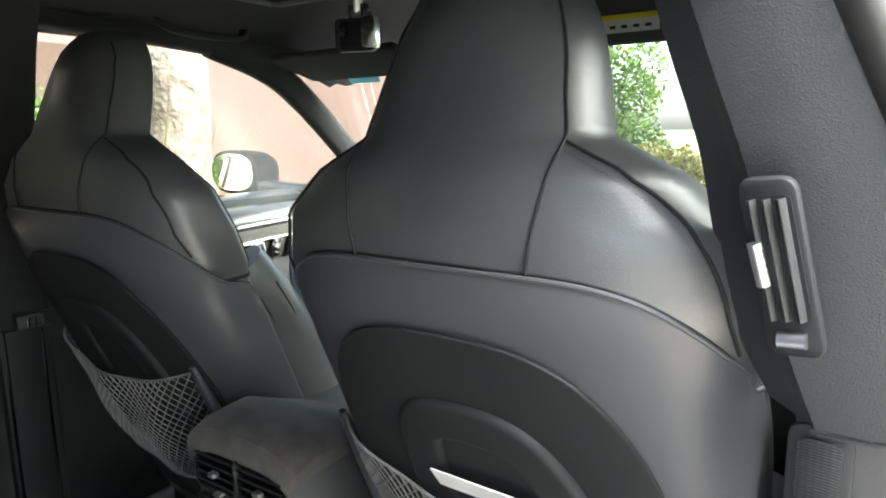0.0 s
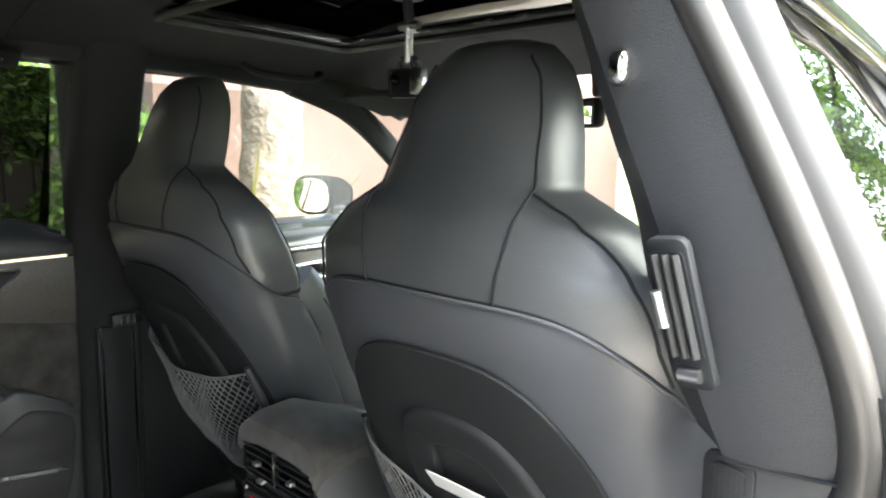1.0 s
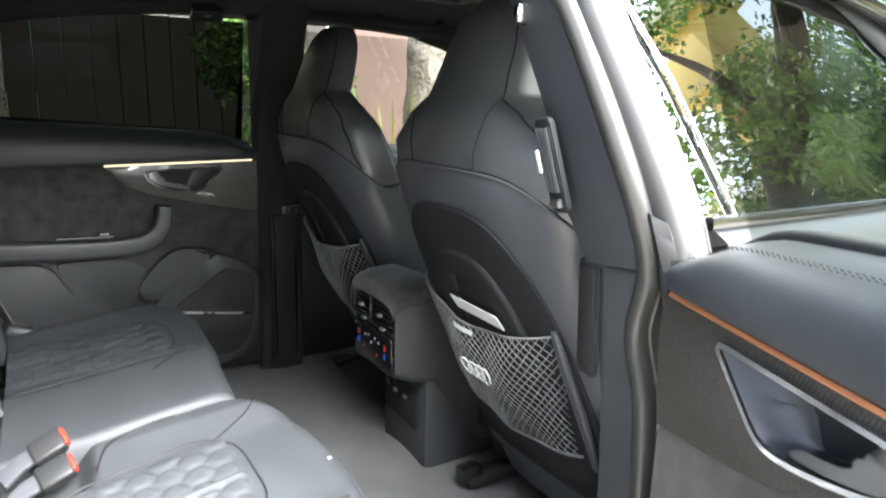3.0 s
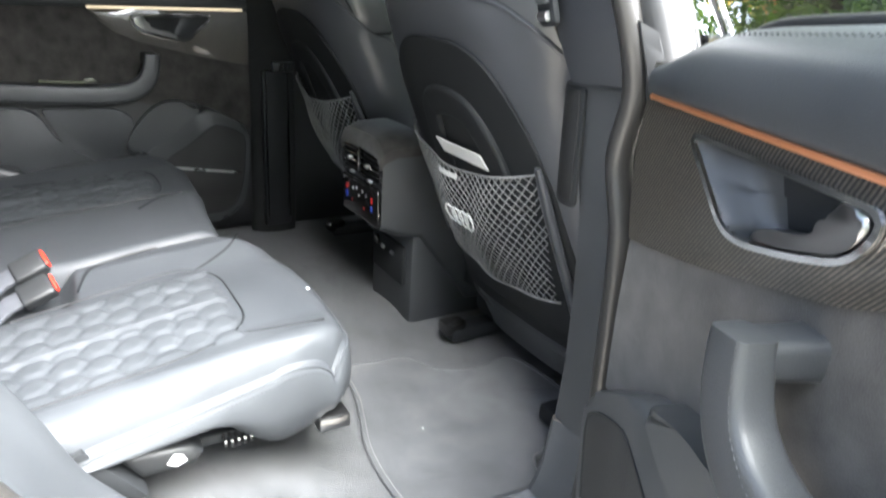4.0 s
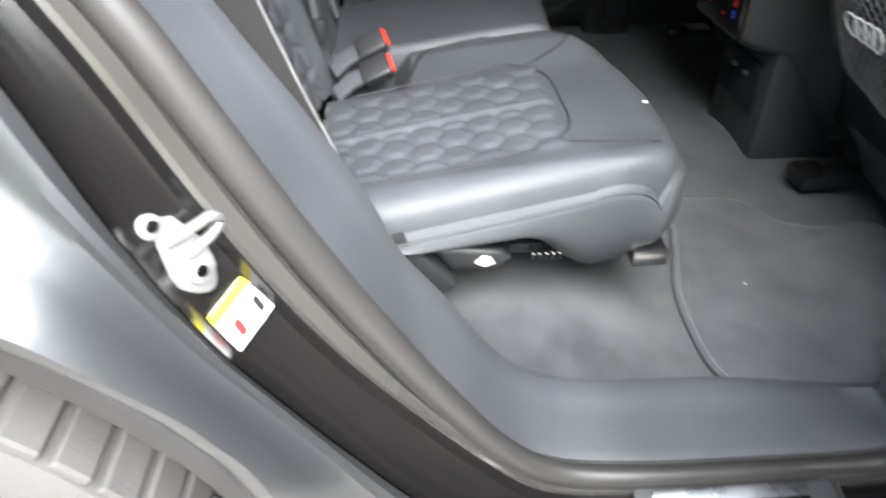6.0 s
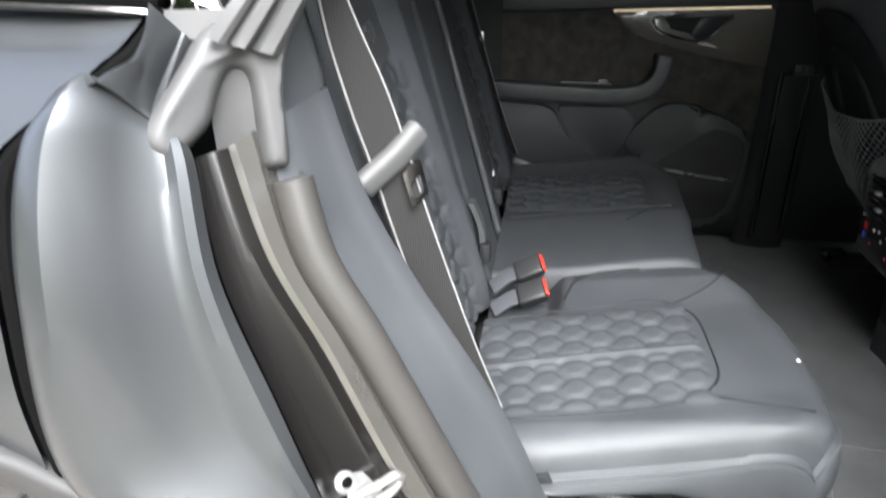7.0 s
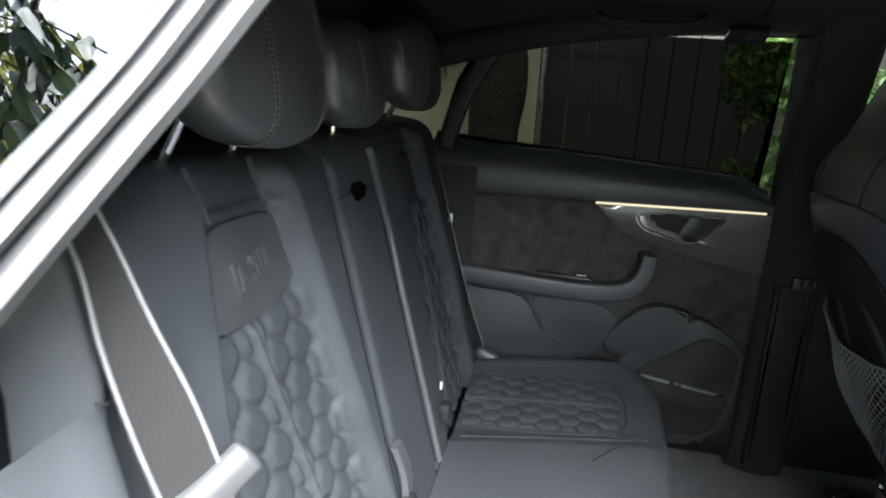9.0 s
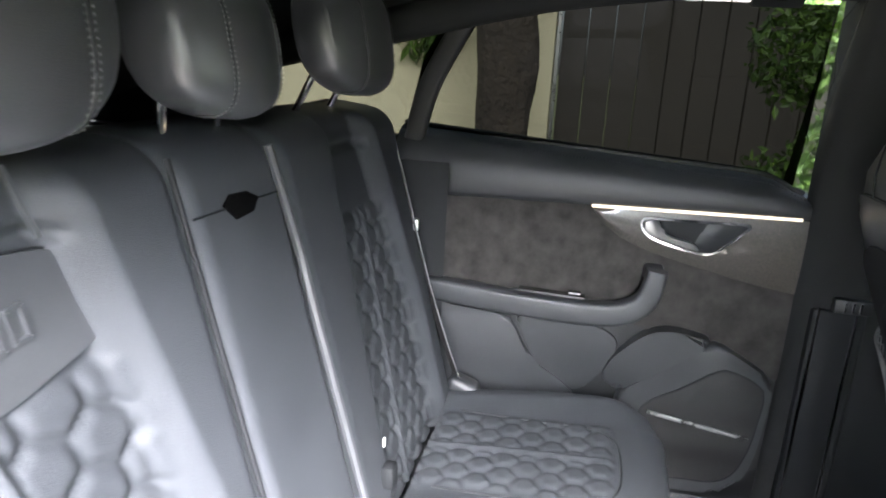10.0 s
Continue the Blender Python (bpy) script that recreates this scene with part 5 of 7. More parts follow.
    part("speaker_grille", prism(inner, 0.003, lambda u, v, n: flat_at(u, v, n + 0.0405), 0.001), SPEAKER, d, "black ribbed loudspeaker grille")
    part("grille_rim", ring_hole(grow(inner, 0.0035), inner, 0.003, lambda u, v, n: flat_at(u, v, n + 0.041)), SHELL_DARK, d)
    part("grille_strip", sweep([flat_at(0.258, 0.691, 0.0500), flat_at(0.15, 0.674, 0.0500), flat_at(0.045, 0.659, 0.0495)], rrect(0.007, 0.007, 0.0015)), SATIN, d, "slim silver strip across the grille")
    return d


_c, _s = 0.944, 0.330
HINGE = Vector((0.913, -0.030, 0))
STRIP = plain("copper_strip", (0.55, 0.22, 0.10), 0.3, 0.6)
# The far strip's bright line is an emission added to pale trim.
STRIP_L = plain("pale_glowing_strip", (0.75, 0.62, 0.42), 0.3)
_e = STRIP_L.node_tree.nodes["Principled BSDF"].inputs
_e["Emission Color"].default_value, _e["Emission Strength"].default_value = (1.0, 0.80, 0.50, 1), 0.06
rear_door(lambda u, n, z: V(HINGE.x + _c * u - _s * n, HINGE.y - _s * u - _c * n, z), (1.25, -0.18, 0), STRIP, GLASS_SMOKE, "open rear car door with carbon panel and suede lining", 0.032)
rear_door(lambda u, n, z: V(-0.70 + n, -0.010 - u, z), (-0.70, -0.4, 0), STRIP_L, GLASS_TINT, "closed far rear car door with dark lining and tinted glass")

hinge_cover = part("hinge_cover", box((0.900, 0.040, 1.10), (0.04, 0.03, 0.10), 0.006, 2, Matrix.Rotation(radians(-30), 4, "Z")), PLASTIC, car)

# front doors: linings on the far side, outside on the near side
fd = thing("front_door", (-0.72, 0.6, 0), "closed driver's door with carbon trim and silver strips", "car door", "car doors")
Y = [0.13 + 0.05 * i for i in range(27)]
part("lining", sheet([catmull([V(-0.74, y, 0.45), V(-0.70, y, 0.6), V(-0.70, y, 0.85), V(-0.715, y, 1.0)], 4) for y in Y]), PLASTIC_DARK, fd)
part("carbon_panel", sheet([[V(-0.712, y, 0.985 + 0.02 * (y - 0.3)), V(-0.706, y, 1.03 + 0.03 * (y - 0.3)), V(-0.712, y, 1.075 + 0.03 * (y - 0.3))] for y in Y]), CARBON, fd)
part("shoulder", sheet([catmull([V(-0.712, y, 1.075 + 0.03 * (y - 0.3)), V(-0.70, y, 1.10 + 0.03 * (y - 0.3)), V(-0.73, y, 1.135 + 0.02 * (y - 0.3)), V(-0.80, y, 1.145)], 4) for y in Y]), LEATHER, fd)
part("upper_strip", sweep([V(-0.700, y, 1.090 + 0.03 * (y - 0.3)) for y in Y[4:]], rrect(0.006, 0.008, 0.002)), SATIN, fd, "silver trim strip")
part("lower_strip", sweep([V(-0.704, y, 1.058 - 0.06 * max(0, 0.75 - y)) for y in Y[8:]], rrect(0.005, 0.006, 0.002)), SATIN, fd, "silver trim strip")
bezel = [(0.0, 0.02), (0.05, 0.024), (0.11, 0.022), (0.115, 0.0), (0.10, -0.02), (0.03, -0.022), (0.0, -0.01)]
part("handle_bowl", prism(bezel, 0.006, lambda u, v, n: V(-0.706 + n, 0.60 + u, 1.025 + v), 0.002), GLOSS_BLACK, fd)
part("door_handle", sweep([V(-0.694, 0.615, 1.012), V(-0.690, 0.66, 1.008), V(-0.694, 0.71, 1.008)], rrect(0.012, 0.010, 0.003)), SATIN, fd, "satin silver door handle")
part("handle_bezel", ring_hole(grow(bezel, 0.004), bezel, 0.004, lambda u, v, n: V(-0.703 + n, 0.60 + u, 1.025 + v)), SATIN, fd, "silver handle bezel")
for k in range(2):
    blk = part("switch_block", prism([(u + 0.010 * (v > 0), v) for u, v in rrect(0.034, 0.052, 0.008)], 0.008, lambda u, v, n: V(-0.703 + n, 0.748 + 0.062 * k + u, 1.030 + v), 0.002), GLOSS_BLACK, fd, "black switch block")
    for j in range(3):
        part("switch", prism([(u, v) for u, v in rrect(0.014, 0.009, 0.002)], 0.003, lambda u, v, n: V(-0.695 + n, 0.752 + 0.062 * k + u, 1.014 + 0.016 * j + v), 0.001), DARK_CHROME, blk)
part("pull_handle", sweep(catmull([(-0.69, 0.56, 0.885), (-0.655, 0.63, 0.935), (-0.645, 0.71, 0.955), (-0.655, 0.745, 0.925), (-0.675, 0.715, 0.865), (-0.69, 0.68, 0.82)], 6), rrect(0.030, 0.026, 0.010), up=(1, 0, 0)), LEATHER_DOOR, fd, "black leather pull handle")
part("pocket_lip", sweep([V(-0.690, y, 0.80 + 0.05 * math.sin((y - 0.2) * 3)) for y in Y[2:22]], rrect(0.02, 0.016, 0.006)), PLASTIC_DARK, fd)
part("window_pane", sheet([[V(-0.765, y0, 1.13), V(-0.70, (y0 + y1) / 2, 1.35), V(-0.635, y1, 1.53)] for y0, y1 in ((0.10, 0.08), (0.5, 0.35), (0.9, 0.55), (1.30, 0.62))]), GLASS, fd, "clear side window")
part("mirror_triangle", sheet([[V(-0.757, 1.10, 1.13), V(-0.757, 1.36, 1.13)], [V(-0.72, 1.10, 1.25), V(-0.72, 1.12, 1.27)]]), SHELL_DARK, fd)

od = thing("front_door", (0.93, 0.6, 0), "closed front passenger door with reflecting glass", "car door", "car doors")
part("outer_skin", sheet([catmull([V(0.832, y, 1.185), V(0.885, y, 1.14), V(0.93, y, 1.0), V(0.955, y, 0.7), V(0.945, y, 0.42)], 4) for y in [0.14 + 0.09 * i for i in range(14)]]), PAINT, od, "grey painted door skin")
part("lining", sheet([[V(0.72, y, z) for z in (0.45, 0.8, 1.0, 1.12)] + [V(0.76, y, 1.165), V(0.82, y, 1.18)] for y in (0.16, 0.6, 1.0, 1.4)]), PLASTIC_DARK, od)
part("belt_moulding", sweep([V(0.836 - 0.05 * (y - 0.14) ** 2 * 0.3, y, 1.190) for y in [0.13 + 0.1 * i for i in range(13)]], rrect(0.016, 0.018, 0.005)), GLOSS_BLACK, od)
part("window_pane", sheet([[V(0.829, y0, 1.19), V(0.752, (y0 + y1) / 2, 1.37), V(0.672, y1, z1)] for y0, y1, z1 in ((0.185, 0.035, 1.555), (0.55, 0.32, 1.545), (0.9, 0.62, 1.52), (1.32, 0.80, 1.47))]), GLASS_GREEN, od, "side window reflecting trees")
part("post_panel", sheet([[V(0.832, y0, 1.19), V(0.755, (y0 + y1) / 2 + 0.01, 1.37), V(0.676, y1, 1.55)] for y0, y1 in ((0.045, -0.035), (0.187, 0.030))]), GLASS_OUT, od, "gloss black post panel")
part("post_strip", sweep([V(0.836, 0.19, 1.19), V(0.760, 0.125, 1.37), V(0.680, 0.028, 1.552)], rrect(0.010, 0.006, 0.002)), SATIN, od)
part("roof_moulding", sweep(catmull([(0.674, -0.06, 1.575), (0.676, 0.10, 1.570), (0.682, 0.35, 1.556), (0.690, 0.70, 1.525), (0.73, 0.95, 1.43), (0.80, 1.30, 1.24)], 6), rrect(0.03, 0.03, 0.01)), GLOSS_BLACK, od)


def wing_mirror(side, base, label):
    w = thing("wing_mirror", base, label, "wing mirror", "wing mirrors")
    c = Vector((side * 1.10, 0.99, 1.222))
    rows = []
    for k, (y, s) in enumerate(((-0.055, 0.92), (-0.05, 1.0), (-0.01, 1.0), (0.04, 0.92), (0.075, 0.7), (0.09, 0.35))):
        rows.append([c + Vector((0.115 * s * math.copysign(abs(math.cos(a)) ** 0.7, math.cos(a)), y, 0.073 * s * math.copysign(abs(math.sin(a)) ** 0.75, math.sin(a)))) for a in [2 * math.pi * i / 32 for i in range(32)]])
    part("housing", sheet(rows, close_u=True, caps=True), BLACK_HOLE, w, "black mirror housing")
    part("mirror_glass", prism([(0.098 * math.copysign(abs(math.cos(a)) ** 0.7, math.cos(a)), 0.06 * math.copysign(abs(math.sin(a)) ** 0.75, math.sin(a))) for a in [2 * math.pi * i / 32 for i in range(32)]], 0.004, lambda u, v, n: c + Vector((u, -0.057 - n - side * 0.06 * u, v)), 0.001), MIRROR, w, "mirror glass")
    part("foot", sweep([c + Vector((-side * 0.09, 0.0, -0.045)), c + Vector((-side * 0.20, 0.05, -0.06)), c + Vector((-side * 0.32, 0.09, -0.065))], rrect(0.09, 0.05, 0.015)), GLOSS_BLACK, w)


wing_mirror(-1, (-1.10, 0.98, 1.1), "black wing mirror on the driver's door reflecting trees")
wing_mirror(1, (1.10, 0.98, 1.1), "black wing mirror on the passenger's door")

# ---- front seats ----
SZ = [0.50, 0.62, 0.76, 0.90, 0.975, 1.10, 1.20, 1.26, 1.31, 1.345, 1.40, 1.45, 1.485, 1.505, 1.512]
S_YB = [0.285, 0.232, 0.172, 0.108, 0.076, 0.022, -0.012, -0.017, -0.012, 0.000, 0.018, 0.036, 0.054, 0.075, 0.095]
S_HW = [0.235, 0.248, 0.254, 0.258, 0.260, 0.262, 0.259, 0.246, 0.203, 0.137, 0.124, 0.110, 0.090, 0.066, 0.040]
S_EX = [3.0, 3.0, 3.0, 3.0, 3.0, 3.0, 3.0, 2.9, 2.6, 2.4, 2.3, 2.3, 2.3, 2.3, 2.3]
S_RB = [0.12, 0.13, 0.135, 0.14, 0.14, 0.14, 0.13, 0.115, 0.100, 0.088, 0.088, 0.084, 0.072, 0.052, 0.022]
S_RF = [0.02, 0.02, 0.02, 0.02, 0.02, 0.018, 0.040, 0.036, 0.024, 0.014, 0.010, 0.010, 0.012, 0.014, 0.010]


def seat_back_y(s, z, off=0.0):
    """The back face of a front seat at s from its middle and height z, off metres behind it."""
    hw, ex, rb, yb = (lerp(z, SZ, a) for a in (S_HW, S_EX, S_RB, S_YB))
    q = min(1.0, abs(s) / hw)
    return yb + rb * (1 - (1 - q ** ex) ** (1 / ex)) - off


def front_seat(cx, dy, dz, label):
    st = thing("front_seat", (cx, 0.35 + dy, 0.45), label, "car seat", "front seats")
    W = lambda s, y, z: V(cx + s, y + dy, z + dz)
    B = lambda s, z, off=0.0: W(s, seat_back_y(s, z, off), z)
    def ring_pt(a, z, off=0.0):
        """A point of the backrest's outline at height z; a in degrees: -90 behind, 90 in front; off stands proud."""
        hw, ex, rb, rf, yb = (lerp(z, SZ, q) for q in (S_HW, S_EX, S_RB, S_RF, S_YB))
        cs, sn = math.cos(radians(a)), math.sin(radians(a))
        e = 2 / ex
        x = (hw + off) * math.copysign(abs(cs) ** e, cs)
        y = (rb + off if sn < 0 else rf) * math.copysign(abs(sn) ** e, sn)
        if sn > 0:
            y += 0.012 * min(1.0, abs(x) / 0.26) ** 4 - 0.012
        lobe = min(1.0, max(0.0, (z - 1.118) / 0.03)) * min(1.0, max(0.0, (1.33 - z) / 0.06)) * min(1.0, max(0.0, sn + 0.70) / 0.35)
        return W(x * (1 + 0.050 * lobe), yb + rb + y + 0.012 * lobe * (sn > 0) * sn, z)

    levels = sorted(set([round(0.50 + 0.02 * i, 3) for i in range(51)] + [1.105, 1.115, 1.125, 1.135, 1.145, 1.225, 1.275, 1.295, 1.305, 1.315, 1.325, 1.335, 1.345, 1.355, 1.495, 1.505, 1.510]))
    part("backrest", sheet([[ring_pt(360 * k / 72, z) for k in range(72)] for z in levels], close_u=True, caps=True), LEATHER, st, "black leather sport backrest with built-in headrest", sharp=60)

    # hard shell over the lower back, wrapped round both sides: arched rim and sunk middle
    def rim_z(a):
        sn = math.sin(radians(a))
        q = 0.260 * abs(math.cos(radians(a))) ** (2 / 3) if sn < 0 else 0.260
        return 0.585 + 0.641 * (1 - (q / 0.280) ** 5.5) ** (1 / 5.5) - 0.09 * max(0.0, sn) / 0.25

    angles = [-194 + 208 * i / 80 for i in range(81)]
    wrap = []
    for a in angles:
        zt = rim_z(a)
        wrap.append([ring_pt(a, 0.585 + (zt - 0.585) * (t / 20), 0.0030 + 0.0020 * (t < 20)) for t in range(21)] + [ring_pt(a, zt, -0.002)])
    part("back_shell", sheet(wrap), SHELL, st, "smooth dark grey plastic seat shell")
    part("shell_edge", sweep([ring_pt(a, rim_z(a), 0.0028) for a in angles], circle(0.0024, 8)), SHELL, st)
    part("rim_seam", sweep([ring_pt(a, rim_z(a) + 0.004, 0.0) for a in angles], circle(0.0014, 6)), SHELL_DARK, st)

    def arch_top(s, w, top, p=2.6, low=0.62):
        return low + (top - low) * max(0.0, 1 - (abs(s) / w) ** p) ** (1 / p)

    S = [-1 + i / 20 for i in range(41)]

    def panel(w, top, bottom, off, p, wa=None):
        rws = []
        for q in S:
            s = w * math.copysign(abs(q) ** 0.8, q)
            zt = arch_top(s, wa or w * 1.002, top, p, bottom)
            rws.append([B(s, bottom + (zt - bottom) * t / 16, off) for t in range(17)])
        return slab(rws, lambda v: v + Vector((0, 0.02, 0)))

    part("shell_inset", panel(0.222, 1.156, 0.64, 0.0125, 3.4), SHELL_DARK, st, "matt black shell inset")
    rim2 = [B(0.222 * math.copysign(abs(q) ** 0.8, q), arch_top(0.222 * math.copysign(abs(q) ** 0.8, q), 0.2225, 1.156, 3.4, 0.64), 0.010) for q in S]
    part("inset_edge", sweep(rim2[1:-1], circle(0.0018, 6)), SHELL_DARK, st)
    arc = catmull([(-0.062, 0.93, 0), (-0.060, 1.02, 0), (-0.040, 1.048, 0), (0.010, 1.056, 0), (0.062, 1.045, 0), (0.098, 1.000, 0), (0.118, 0.93, 0), (0.126, 0.85, 0)], 6)
    part("shell_arch", sweep([B(p.x, p.y, 0.010) for p in arc], rrect(0.056, 0.020, 0.0095, 4), up=(0, -1, -0.4)), SHELL_DARK, st)

    # seams
    for sg in (1, -1):
        seam = catmull([(sg * 0.097, 1.228, 0), (sg * 0.104, 1.27, 0), (sg * 0.112, 1.315, 0), (sg * 0.114, 1.345, 0), (sg * 0.107, 1.38, 0), (sg * 0.100, 1.42, 0), (sg * 0.088, 1.46, 0), (sg * 0.070, 1.487, 0)], 6)
        part("seam", sweep([B(p.x, p.y, 0.0012) for p in seam], circle(0.0016, 6)), SHELL_DARK, st)
        sh = catmull([(sg * 0.116, 1.341, 0), (sg * 0.138, 1.330, 0), (sg * 0.166, 1.316, 0), (sg * 0.196, 1.294, 0), (sg * 0.222, 1.263, 0), (sg * 0.238, 1.220, 0), (sg * 0.248, 1.165, 0)], 6)
        part("seam", sweep([B(p.x, p.y, 0.0008 + 0.003 * min(1.0, max(0.0, (abs(p.x) - 0.17) / 0.05))) + Vector((sg * 0.010 * min(1.0, max(0.0, (abs(p.x) - 0.18) / 0.06)), 0, 0)) for p in sh], circle(0.0019, 6)), SHELL_DARK, st)
        stitches([B(p.x - sg * 0.004, p.y - 0.005, 0.0010 + 0.003 * min(1.0, max(0.0, (abs(p.x) - 0.17) / 0.05))) + Vector((sg * 0.010 * min(1.0, max(0.0, (abs(p.x) - 0.18) / 0.06)), 0, 0)) for p in sh[:30]], st, 0.0045, (0.0032, 0.0007, 0.0006), SHELL)
    # side bolsters standing forward, and seams on the shoulder wings
    for sg in (1, -1):
        bol = catmull([(sg * 0.200, 0.42, 0.68), (sg * 0.210, 0.362, 0.78), (sg * 0.216, 0.300, 0.90), (sg * 0.219, 0.246, 1.00), (sg * 0.219, 0.208, 1.07), (sg * 0.214, 0.172, 1.128)], 8)
        part("bolster", sweep([W(p.x, p.y, p.z) for p in bol], circle(0.042, 18, 0.064), up=(0, 1, 0.3), scale=[0.60 + 0.50 * math.sin(math.pi * (0.15 + 0.70 * i / (len(bol) - 1))) for i in range(len(bol))]), LEATHER, st)
        for off in (-0.012, 0.012):
            part("seam", sweep([W(p.x + sg * 0.041, p.y + off * 2.0, p.z + 0.004) for p in bol[8:36]], circle(0.0013, 6)), SHELL_DARK, st)
        a1 = 20 if sg > 0 else 160
        part("seam", sweep([ring_pt(a1, z, 0.0) + Vector((sg * 0.0006, 0.0006, 0)) for z in [1.132 + 0.008 * i for i in range(24)]], circle(0.0018, 6)), SHELL_DARK, st)
        part("wing_crease", sweep([ring_pt((a if sg > 0 else 180 - a), 1.122 + 0.006 * math.sin(radians(a * 3)), 0.0) for a in range(-14, 46, 4)], circle(0.0035, 6)), SHELL_DARK, st)

    # net pocket: two side bars and the mesh
    tl, tr = (-0.226, 0.975), (0.216, 0.945)
    for s0, s1, zt, zb in ((-0.232, -0.202, 0.985, 0.735), (0.205, 0.205, 0.980, 0.70)):
        bar = catmull([(s0, zt, 0), (s0, zt - 0.06, 0), ((s0 + s1) / 2, (zt + zb) / 2 - 0.02, 0), (s1, zb, 0)], 6)
        part("net_bar", sweep([B(p.x, p.y, 0.020) for p in bar], rrect(0.018, 0.014, 0.006), up=(0, -1, -0.4), scale=[0.6 + 0.5 * min(1, i / 6) for i in range(len(bar))]), SHELL, st)

    def net_pt(a, b):
        """a across, b down, both 0 to 1."""
        s = -0.228 + a * 0.428 + 0.02 * b * (1 - 2 * a)
        ztop = 0.980 - 0.012 * a - 0.044 * math.sin(math.pi * a) ** 0.9
        zbot = 0.745 - 0.03 * a - 0.030 * math.sin(math.pi * a)
        z = ztop + (zbot - ztop) * b
        bulge = 0.016 + 0.034 * math.sin(math.pi * min(1, a * 1.0)) * math.sin(math.pi * (0.15 + 0.75 * b)) + 0.004 * math.sin(17 * a + 5 * b)
        return B(s, z, bulge)

    verts, faces = [], []

    def strand(pts, r):
        k0 = len(verts)
        for i, p in enumerate(pts):
            t = (pts[min(i + 1, len(pts) - 1)] - pts[max(i - 1, 0)]).normalized()
            sd = t.cross(Vector((0, -1, -0.3))).normalized()
            verts.extend([p + sd * r, p - sd * r * 0.6 + Vector((0, -r, 0)), p - sd * r * 0.6 + Vector((0, r, 0))])
        for i in range(len(pts) - 1):
            for j in range(3):
                a, b = k0 + 3 * i + j, k0 + 3 * i + (j + 1) % 3
                faces.append((a, b, b + 3, a + 3))

    N = 25
    for dirn in (1, -1):
        for k in range(-N // 2 - 4, N + N // 2 + 4):
            a0 = k / N
            pts = []
            for i in range(15):
                b = i / 14
                a = a0 + dirn * (b - 0.5) * 0.52 + 0.006 * math.sin(9 * b + k)
                if 0.0 <= a <= 1.0:
                    pts.append(net_pt(a, b))
                elif len(pts) > 1:
                    break
            if len(pts) > 1:
                strand(pts, 0.0014)
    me = bpy.data.meshes.new("net")
    me.from_pydata([tuple(v) for v in verts], [], faces)
    me.materials.append(NET)
    ob = new("net", me)
    ob.parent = st
    ob.matrix_parent_inverse = BASE[st.name].inverted()
    tagged(ob, "grey mesh storage net", kind="stuff")
    part("net_hem", sweep([net_pt(i / 40, 0.0) for i in range(41)], circle(0.0022, 8)), NET, st)
    part("net_hem", sweep([net_pt(i / 40, 1.0) for i in range(41)], circle(0.0028, 8)), NET, st)
    # pale emblem woven into the net, as plain rings and a bar
    if cx > 0:
        for k in range(4):
            part("net_emblem", sweep([net_pt(0.43 + 0.048 * k + 0.036 * math.cos(q), 0.44 + 0.075 * math.sin(q)) + Vector((0, -0.005, 0)) for q in [2 * math.pi * i / 24 for i in range(24)]], circle(0.0017, 6), closed=True), WHITE_MARK, st)
        part("net_label", sheet([[net_pt(0.40 + 0.14 * i / 8, b) + Vector((0, -0.003, 0)) for i in range(9)] for b in (0.04, 0.085)]), WHITE_MARK, st)

    # lower shell edge, cushion and rails
    part("lower_apron", sheet([[W(s, 0.205 + 0.05 * (abs(s) / 0.25) ** 3, 0.66), W(s * 1.02, 0.235 + 0.04 * (abs(s) / 0.25) ** 3, 0.60), W(s * 1.03, 0.275, 0.565), W(s, 0.33, 0.56)] for s in [-0.255 + 0.51 * i / 20 for i in range(21)]]), SHELL_DARK, st)
    rows = []
    for y, zt, w in ((0.26, 0.66, 0.20), (0.30, 0.70, 0.25), (0.40, 0.725, 0.262), (0.60, 0.735, 0.262), (0.74, 0.745, 0.255), (0.79, 0.72, 0.235), (0.80, 0.66, 0.215)):
        ring = []
        for k in range(40):
            a = 2 * math.pi * k / 40
            cs, sn = math.cos(a), math.sin(a)
            x = w * math.copysign(abs(cs) ** 0.5, cs)
            z = 0.62 + (zt - 0.62 if sn > 0 else 0.06) * math.copysign(abs(sn) ** 0.5, sn) + (0.028 * (abs(x) / 0.26) ** 4 if sn > 0 else 0)
            ring.append(W(x, y, z))
        rows.append(ring)
    part("cushion", sheet(rows, close_u=True, caps=True), LEATHER, st)
    part("seat_base", box(W(0, 0.52, 0.535), (0.46, 0.46, 0.07), 0.015), SHELL_DARK, st)
    for sg in (1, -1):
        part("seat_rail", box(W(sg * 0.185, 0.50, 0.475), (0.045, 0.62, 0.035), 0.006), SHELL_DARK, st)
        if sg < 0:
            part("rail_end_cap", box(W(sg * 0.185, 0.20, 0.492), (0.044, 0.06, 0.034), 0.010), GLOSS_BLACK, st)
    return st


front_seat(0.405, 0.0, 0.0, "black leather front passenger seat with a rear net pocket")
front_seat(-0.346, 0.006, 0.007, "black leather driver's seat with a rear net pocket")

leaflet = tagged(part("leaflet", slab([[V(0.356 + 0.146 * i / 8, seat_back_y(0, z, 0.021 + 0.30 * (z - 0.953)), z - 0.003 * i / 8) for i in range(9)] for z in (0.981, 0.972, 0.962, 0.953)], lambda p: p + Vector((0, 0.003, 0.0))), PAPER), "white paper leaflet tucked into the seat's net pocket", "leaflet")

